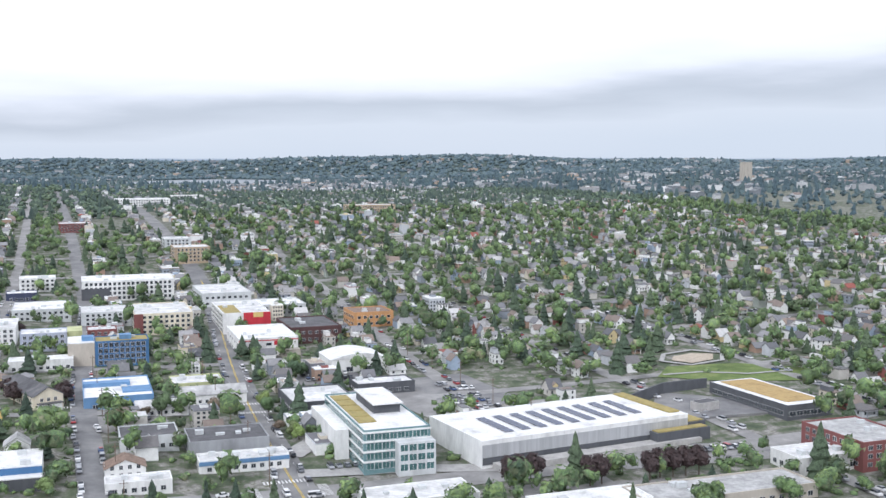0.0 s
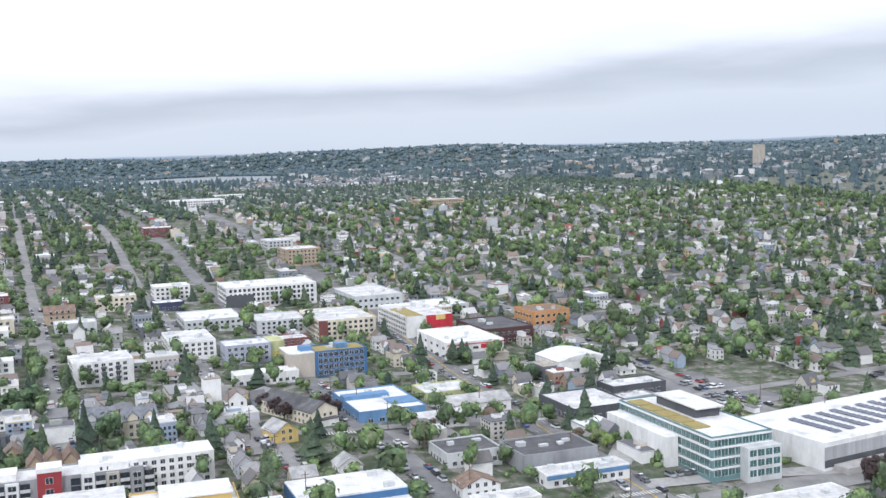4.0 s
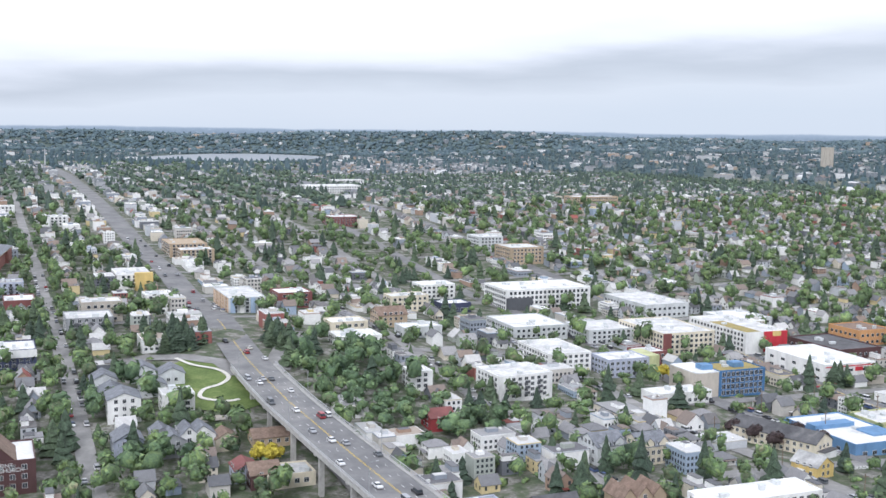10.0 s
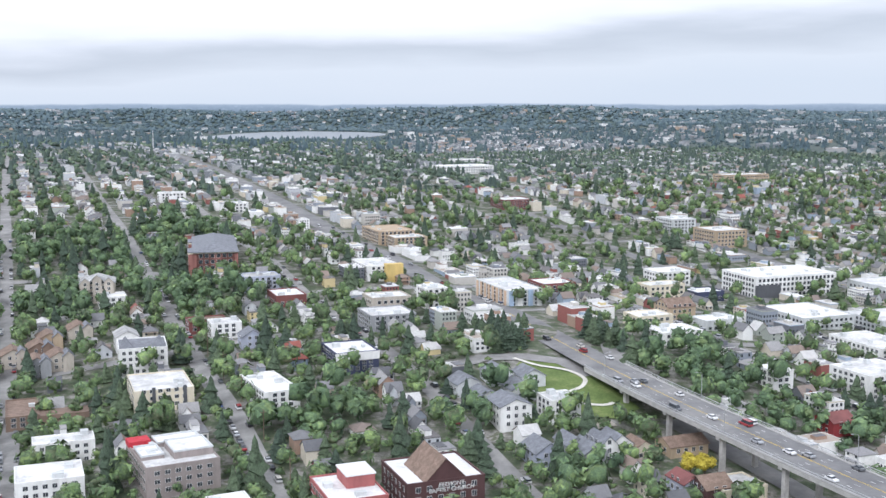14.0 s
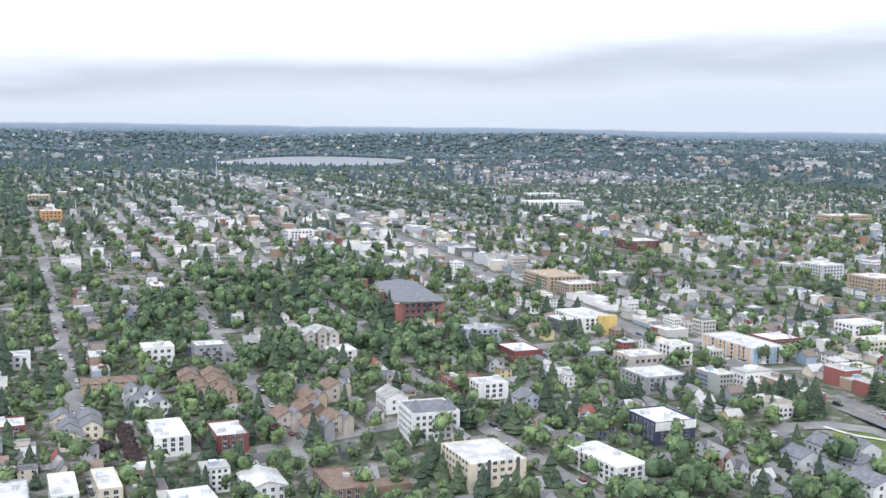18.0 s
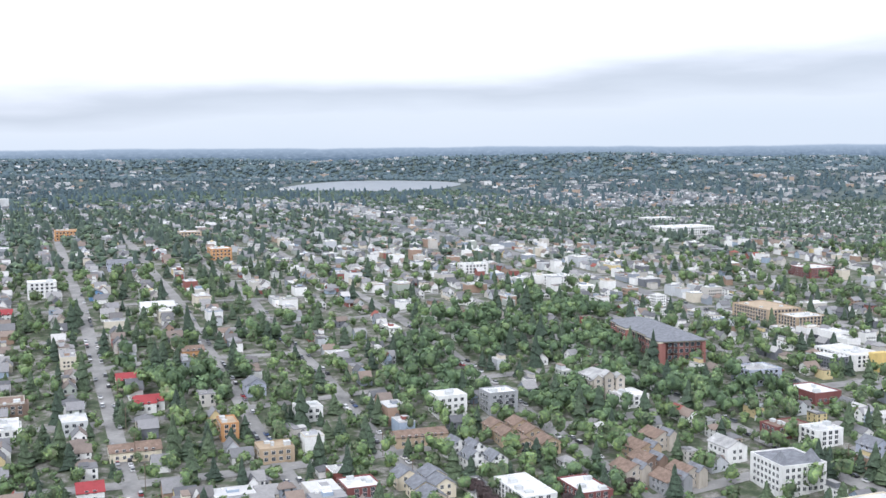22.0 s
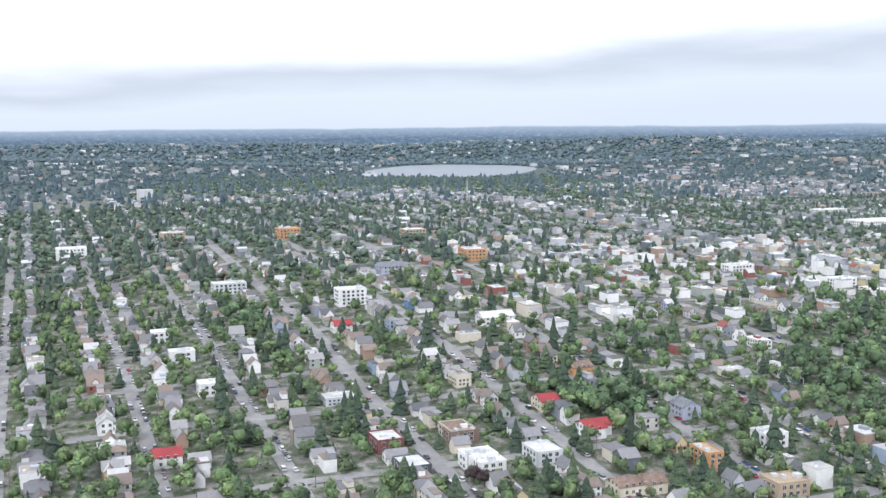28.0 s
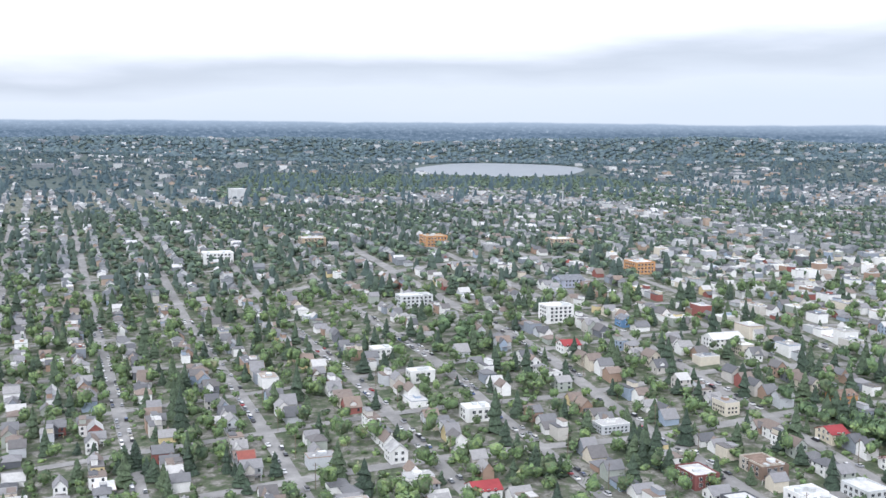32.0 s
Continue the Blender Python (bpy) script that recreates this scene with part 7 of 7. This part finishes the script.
for k, (u, v, x, y, n) in enumerate(SPOTS[250:]):
    wood = wooded(u, v)
    fir = rd.random() < (0.10 if wood else 0.20 if u < -450 else 0.13) + 1.0 * max(0.0, noise.noise(Vector((x * 0.02, y * 0.02, 9))) - 0.1)
    size = rd.uniform(0.9, 1.55) if wood else rd.choice((rd.uniform(0.5, 0.85), rd.uniform(0.75, 1.15), rd.uniform(1.0, 1.55)))
    if fir:
        size = rd.uniform(0.5, 1.2)
    z, a = ground(x, y), rd.uniform(0, 6.28)
    if k < 520:
        (PF if fir else WL if wood else PL).append(((FIRS_MID if fir else LEAFY_MID)[rd.randrange(4 if fir else 8)], x, y, z, a, size, size * rd.uniform(0.85, 1.2)))
    elif v < 1300 or v - front(u) < 500:
        (PF if fir else WL if wood else PL).append(((FIRS_THIRD if fir else LEAFY_THIRD)[rd.randrange(4 if fir else 10)], x, y, z, a, size, size * rd.uniform(0.85, 1.2)))
    else:
        size = rd.uniform(0.7, 1.1) if fir else rd.uniform(0.8, 1.5)
        (HF if fir else HL).append(((FIRS_FAR if fir else LEAFY_FAR)[rd.randrange(3 if fir else 6)], x, y, z - (0 if fir else 1.4 * size), a, size * 1.25, size))
# the wooded park by the lake
for _ in range(5600):
    x, y = rd.uniform(-1560, -480), 1940 + 1460 * rd.random() ** 1.3
    if not park(x, y):
        continue
    fir, size = rd.random() < 0.10, rd.uniform(1.0, 1.75)
    (QF if fir else PK).append(((FIRS_FAR if fir else LEAFY_FAR)[rd.randrange(3 if fir else 6)], x, y, ground(x, y) - (0 if fir else 1.4 * size), rd.uniform(0, 6.28), size * 1.3, size * rd.uniform(0.75, 1.1)))
for _ in range(12000):
    y = 1000 + 3950 * rd.random() ** 0.9
    x = rd.uniform(-0.5 * y - 810, 0.5 * y + 350)
    if ((x + 845) / 318) ** 2 + ((y - 3890) / 545) ** 2 < 1 or park(x, y) or (uv(x, y)[1] < 1960 and uv(x, y)[0] < 800):
        continue
    fir = rd.random() < 0.25
    size = rd.uniform(0.9, 1.6)
    spread = size * (1.2 + (0.5 if fir else 1.5) * max(0.0, y - 1900) / 2600)
    (QF if fir else QL).append(((FIRS_FAR if fir else LEAFY_FAR)[rd.randrange(3 if fir else 6)], x, y, ground(x, y) - (0 if fir else 1.6 * size), rd.uniform(0, 6.28), spread, size))
CLUMPS = [lump(500 + i, 4.6, 0.4, 5, 3, 0.9).arrays() for i in range(6)]
for _ in range(9000):
    y = 4320 + 700 * rd.random()
    x = rd.uniform(-0.5 * y - 810, 0.5 * y + 350)
    size = rd.uniform(0.9, 2.0)
    if ((x + 845) / 318) ** 2 + ((y - 3890) / 545) ** 2 > 1:
        RL.append((CLUMPS[rd.randrange(6)], x, y, ground(x, y) + 2.5 * size, rd.uniform(0, 6.28), size * 1.25, size * rd.uniform(0.8, 1.3)))
joined("garden_trees", "broad-leaved garden trees", "trees", PL, [M["leaf_s"]], True)
joined("grove_trees", "dense dark-green broad-leaved groves", "trees", WL, [M["grove_s"]], True)
joined("garden_firs", "dark garden firs", "trees", PF, [M["fir_s"]])
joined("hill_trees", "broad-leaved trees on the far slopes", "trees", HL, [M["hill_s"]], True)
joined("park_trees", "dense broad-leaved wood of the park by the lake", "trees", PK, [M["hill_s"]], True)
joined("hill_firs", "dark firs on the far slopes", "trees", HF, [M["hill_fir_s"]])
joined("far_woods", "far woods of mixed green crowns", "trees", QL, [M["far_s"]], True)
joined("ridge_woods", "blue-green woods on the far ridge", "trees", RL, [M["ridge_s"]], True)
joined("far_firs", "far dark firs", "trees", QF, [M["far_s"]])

# ---- shrubs and hedges in the gardens ----
SHRUBS = [lump(300 + i, 1.5, 0.35, 5, 3, 0.75, 3, 0.8).arrays() for i in range(6)]
PS = []
for _ in range(16000):
    u, v = rd.uniform(-1300, 400), rd.uniform(320, 1250)
    if not -40 < v - front(u) < 330 or on_road(u, v, 0.6):
        continue
    x, y = xy(u, v)
    if rd.random() < built_up(u, v) or not clear(x, y, 0.8) or not free_of_houses(x, y, 4.8):
        continue
    size = rd.uniform(0.4, 1.3)
    PS.append((SHRUBS[rd.randrange(6)], x, y, ground(x, y) + 0.6 * size, rd.uniform(0, 6.28), size * rd.uniform(0.8, 1.6), size))
joined("shrubs", "garden shrubs and hedges in many greens", "shrubs", PS, [M["leaf_s"]], True)


# ---- vehicles ----
M["car_o"] = material("car_paint", [(0.0, (0.68, 0.68, 0.68)), (0.26, (0.34, 0.35, 0.37)), (0.50, (0.03, 0.03, 0.035)), (0.72, (0.13, 0.14, 0.15)), (0.89, (0.30, 0.035, 0.04)), (0.925, (0.06, 0.10, 0.22)), (0.96, (0.55, 0.53, 0.48))],
                      0.3, 0.5, by="object", grain=0.05, mode="CONSTANT")
M["car_i"] = material("parked_car_paint", [(0.0, (0.68, 0.68, 0.68)), (0.26, (0.34, 0.35, 0.37)), (0.50, (0.03, 0.03, 0.035)), (0.72, (0.13, 0.14, 0.15)), (0.89, (0.30, 0.035, 0.04)), (0.925, (0.06, 0.10, 0.22)), (0.96, (0.55, 0.53, 0.48))],
                      0.3, 0.5, by="island", grain=0.05, mode="CONSTANT")
M["tyre"] = plain("tyre_rubber", (0.03, 0.03, 0.03), 0.9)


def side_profile(s, outline, half, slot=0, pinch=0.0):
    """Extrudes a side outline of (y, z) across the width, drawn in at the top by pinch."""
    n = len(outline)
    top = max(z for _, z in outline)
    s.add([(q * (half - pinch * (z / top) ** 4), y, z) for q in (-1, 1) for y, z in outline],
          [tuple(range(n)), tuple(range(2 * n - 1, n - 1, -1))] + [(k, n + k, n + (k + 1) % n, (k + 1) % n) for k in range(n)], slot)


def car_shell(long, tall, van):
    """Body with bonnet and boot, the glazed cabin, and the roof over it."""
    a = long / 2
    body, cabin = Solid(), Solid()
    side_profile(body, [(-a, 0.4), (-a + 0.1, 0.28), (a - 0.1, 0.28), (a, 0.45), (a, 0.85), (a - 0.15, 0.98), (-a + 0.9, 1.0), (-a + 0.1, 0.86), (-a, 0.7)], 0.92, 0, 0.08)
    if van:
        side_profile(cabin, [(-a + 1.0, 0.99), (-a + 1.6, tall - 0.1), (a - 0.15, tall - 0.1), (a - 0.05, 0.99)], 0.84, 0, 0.1)
        side_profile(body, [(-a + 1.55, tall - 0.12), (-a + 1.75, tall), (a - 0.3, tall), (a - 0.1, tall - 0.12)], 0.8, 0, 0.08)
    else:
        side_profile(cabin, [(-a + 1.05, 0.99), (-a + 1.75, tall - 0.08), (a - 1.25, tall - 0.08), (a - 0.55, 0.99)], 0.82, 0, 0.14)
        side_profile(body, [(-a + 1.7, tall - 0.1), (-a + 1.9, tall), (a - 1.4, tall), (a - 1.2, tall - 0.1)], 0.72, 0, 0.06)
    return body, cabin


def round_wheel(r=0.33, w=0.22):
    s = Solid()
    s.prism([(r * math.cos(k * math.pi / 6), r * math.sin(k * math.pi / 6)) for k in range(12)], -w / 2, w / 2)
    s.v = [(z, x, y + r) for x, y, z in s.v]
    return s


WHEEL = round_wheel().mesh("wheel", M["tyre"])
SHELLS = [car_shell(4.5, 1.45, False), car_shell(4.7, 1.72, True), car_shell(5.4, 2.05, True), car_shell(4.1, 1.5, False)]
CARS = []


def make_car(k):
    body, cabin = SHELLS[k]
    car = tagged(new("car"), "small car standing on the road" if k != 2 else "tall van standing on the road", "car", "cars on the streets")
    part("body", body.mesh("body", M["car_o"]), car)
    part("cabin_glass", cabin.mesh("cabin_glass", M["glass"]), car, "dark glazed cabin")
    a = max(y for _, y, _ in body.v) - 0.85
    for x in (-0.82, 0.82):
        for y in (-a, a):
            part("wheel", WHEEL, car, "", pose(x, y, 0))
    return car


def put_car(x, y, z, turn_deg, rd):
    k = rd.choice((0, 0, 1, 1, 2, 3))
    m = pose(x, y, z, 0, 0, turn_deg)
    while len(CARS) < 4:
        CARS.append(None)
    if CARS[k] is None:
        CARS[k] = make_car(k)
        CARS[k].matrix_basis = m
    else:
        copy_thing(CARS[k], m)


rd = random.Random(5)
for lane, way in ((-7.0, 0), (-4.2, 0), (-1.6, 0), (1.6, 180), (4.2, 180), (7.0, 180)):
    v = 320 + rd.uniform(0, 60)
    while v < 700:
        x, y = xy(deck_at(v) + lane, v)
        put_car(x, y, deck_z(v) + 0.06, 21.5 + way, rd)
        v += rd.uniform(38, 95)
for u, lo, hi, gap in ((54, 370, 700, 40), (-7, 380, 640, 55), (-190, 775, 1100, 40)):
    for side, way in ((-4.5, 0), (4.5, 180)):
        v = lo + rd.uniform(0, 30)
        while v < hi:
            x, y = xy(u + bend(u, v) + side, v)
            put_car(x, y, ground(x, y) + 0.32, 19.5 + way, rd)
            v += rd.uniform(gap * 0.5, gap * 1.5)
for k in range(7):
    x, y = xy(-110 + k * 28, 380 + 3.5 * (k % 2 * 2 - 1))
    put_car(x, y, ground(x, y) + 0.3, 109.5 - 180 * (k % 2), rd)

# rows of parked cars, joined
ROW = []
SIMPLE = []
for body, cabin in SHELLS:
    s = Solid()
    s.add(body.v, body.f, 0)
    s.add(cabin.v, cabin.f, 1)
    SIMPLE.append(s.arrays())
for u, w in AVENUES:
    for side in (-1, 1):
        v = front(u) - 30
        while v < front(u) + 420 and v < 1700:
            v += rd.choice((5.8, 6.4, 9, 13, 19, 30))
            if any(abs(v - b) < c / 2 + 5 for b, c in STREETS) or (u == -190 and v < 770):
                continue
            x, y = xy(u + bend(u, v) + side * (w / 2 - 1.1), v)
            ROW.append((SIMPLE[rd.choice((0, 1, 3))], x, y, ground(x, y) + 0.32, TURNED + (math.pi if side > 0 else 0), 1.0, 1.0))
# car parks
for u0, v0, nu, nv in ((-167.3, 424.4, 13, 3), (1.9, 466.5, 7, 2), (30.2, 494.4, 3, 3), (108.1, 506.2, 6, 2), (92.9, 537, 8, 2), (-57.8, 472.1, 5, 2), (-312.9, 500.4, 4, 2), (-217.8, 481.9, 5, 3), (-187.8, 443.3, 7, 1), (69.4, 403.3, 6, 1), (145.8, 392.8, 9, 1), (141.4, 462.7, 6, 3), (146.5, 498.1, 5, 2), (199, 378.9, 8, 1)):
    for i in range(nu):
        for j in range(nv):
            if rd.random() < 0.8:
                x, y = xy(u0 + i * 2.9, v0 + j * 11)
                ROW.append((SIMPLE[rd.choice((0, 1, 3))], x, y, ground(x, y) + 0.3, TURNED + rd.choice((0, math.pi)), 1.0, 1.0))
joined("parked_cars", "rows of parked cars along the kerbs", "cars", ROW, [M["car_i"], M["glass"]])
for k, (u0, v0, a, b) in enumerate(((-149.3, 431.9, 46, 40), (-210.1, 492, 20, 46), (10.8, 471.6, 26, 26), (33.9, 501.9, 16, 40), (117.4, 511.5, 30, 30), (102.6, 540.2, 34, 22), (-52.1, 476, 24, 22))):
    strip("paved_lot", "paved car park with parked cars", [xy(u0 - a / 2, v0), xy(u0 + a / 2, v0)], b, M["asphalt" if k % 2 else "road_old"], 0.18, 6)

# ---- lamps and poles ----
M["galv"] = material("galvanised_steel", [(0.3, (0.34, 0.35, 0.36)), (0.7, (0.46, 0.47, 0.48))], 0.5, 0.6, metal=0.5)
M["pole"] = plain("weathered_pole", (0.16, 0.12, 0.09), 0.95, 0.8)


def make_lamp():
    lamp = tagged(new("street_lamp"), "tall grey street lamp with a curved arm", "street lamp", "street lamps on the viaduct")
    s = Solid().prism([(0.11 * math.cos(k), 0.11 * math.sin(k)) for k in np.linspace(0, 6.283, 8, endpoint=False)], 0, 9.0)
    part("pole", s.mesh("pole", M["galv"]), lamp)
    c = bpy.data.curves.new("arm", "CURVE")
    c.dimensions, c.bevel_depth = "3D", 0.06
    sp = c.splines.new("POLY")
    sp.points.add(6)
    for k in range(7):
        a = k / 6 * math.pi / 2
        sp.points[k].co = (2.2 * (1 - math.cos(a)), 0, 9 + 0.9 * math.sin(a), 1)
    c.materials.append(M["galv"])
    ob = new("arm", c)
    ob.parent = lamp
    s = Solid().box(2.0, 2.9, -0.17, 0.17, 9.78, 9.95)
    part("lamp_head", s.mesh("lamp_head", M["galv"]), lamp)
    return lamp


lamp = None
for k in range(9):
    v = 325 + k * 38
    for q, way in ((-9.3, 0), (9.3, 180)):
        if (k + (q > 0)) % 2:
            continue
        x, y = xy(deck_at(v) + q, v)
        m = pose(x, y, deck_z(v) + 0.2, 0, 0, 20 + way)
        if lamp is None:
            lamp = make_lamp()
            lamp.matrix_basis = m
        else:
            copy_thing(lamp, m)

pole = None
for u, lo, n in ((0, 370, 7), (46, 390, 6), (-51, 410, 6), (-340, 590, 5), (-505, 690, 5), (-606, 760, 6), (-668, 870, 7), (-730, 880, 6), (-782, 930, 6), (-845, 960, 5), (156, 430, 5)):
    for k in range(n):
        x, y = xy(u, lo + 38 * k)
        m = pose(x, y, ground(x, y), 0, 0, 19.5)
        if pole is None:
            pole = tagged(new("utility_pole"), "weathered wooden utility pole with a crossarm", "utility pole", "utility poles along the avenues")
            part("post", Solid().prism([(0.15 * math.cos(a), 0.15 * math.sin(a)) for a in np.linspace(0, 6.283, 7, endpoint=False)], -1, 11.5).mesh("post", M["pole"]), pole)
            part("crossarm", Solid().box(-1.2, 1.2, -0.07, 0.07, 10.4, 10.56).mesh("crossarm", M["pole"]), pole)
            pole.matrix_basis = m
        else:
            copy_thing(pole, m)
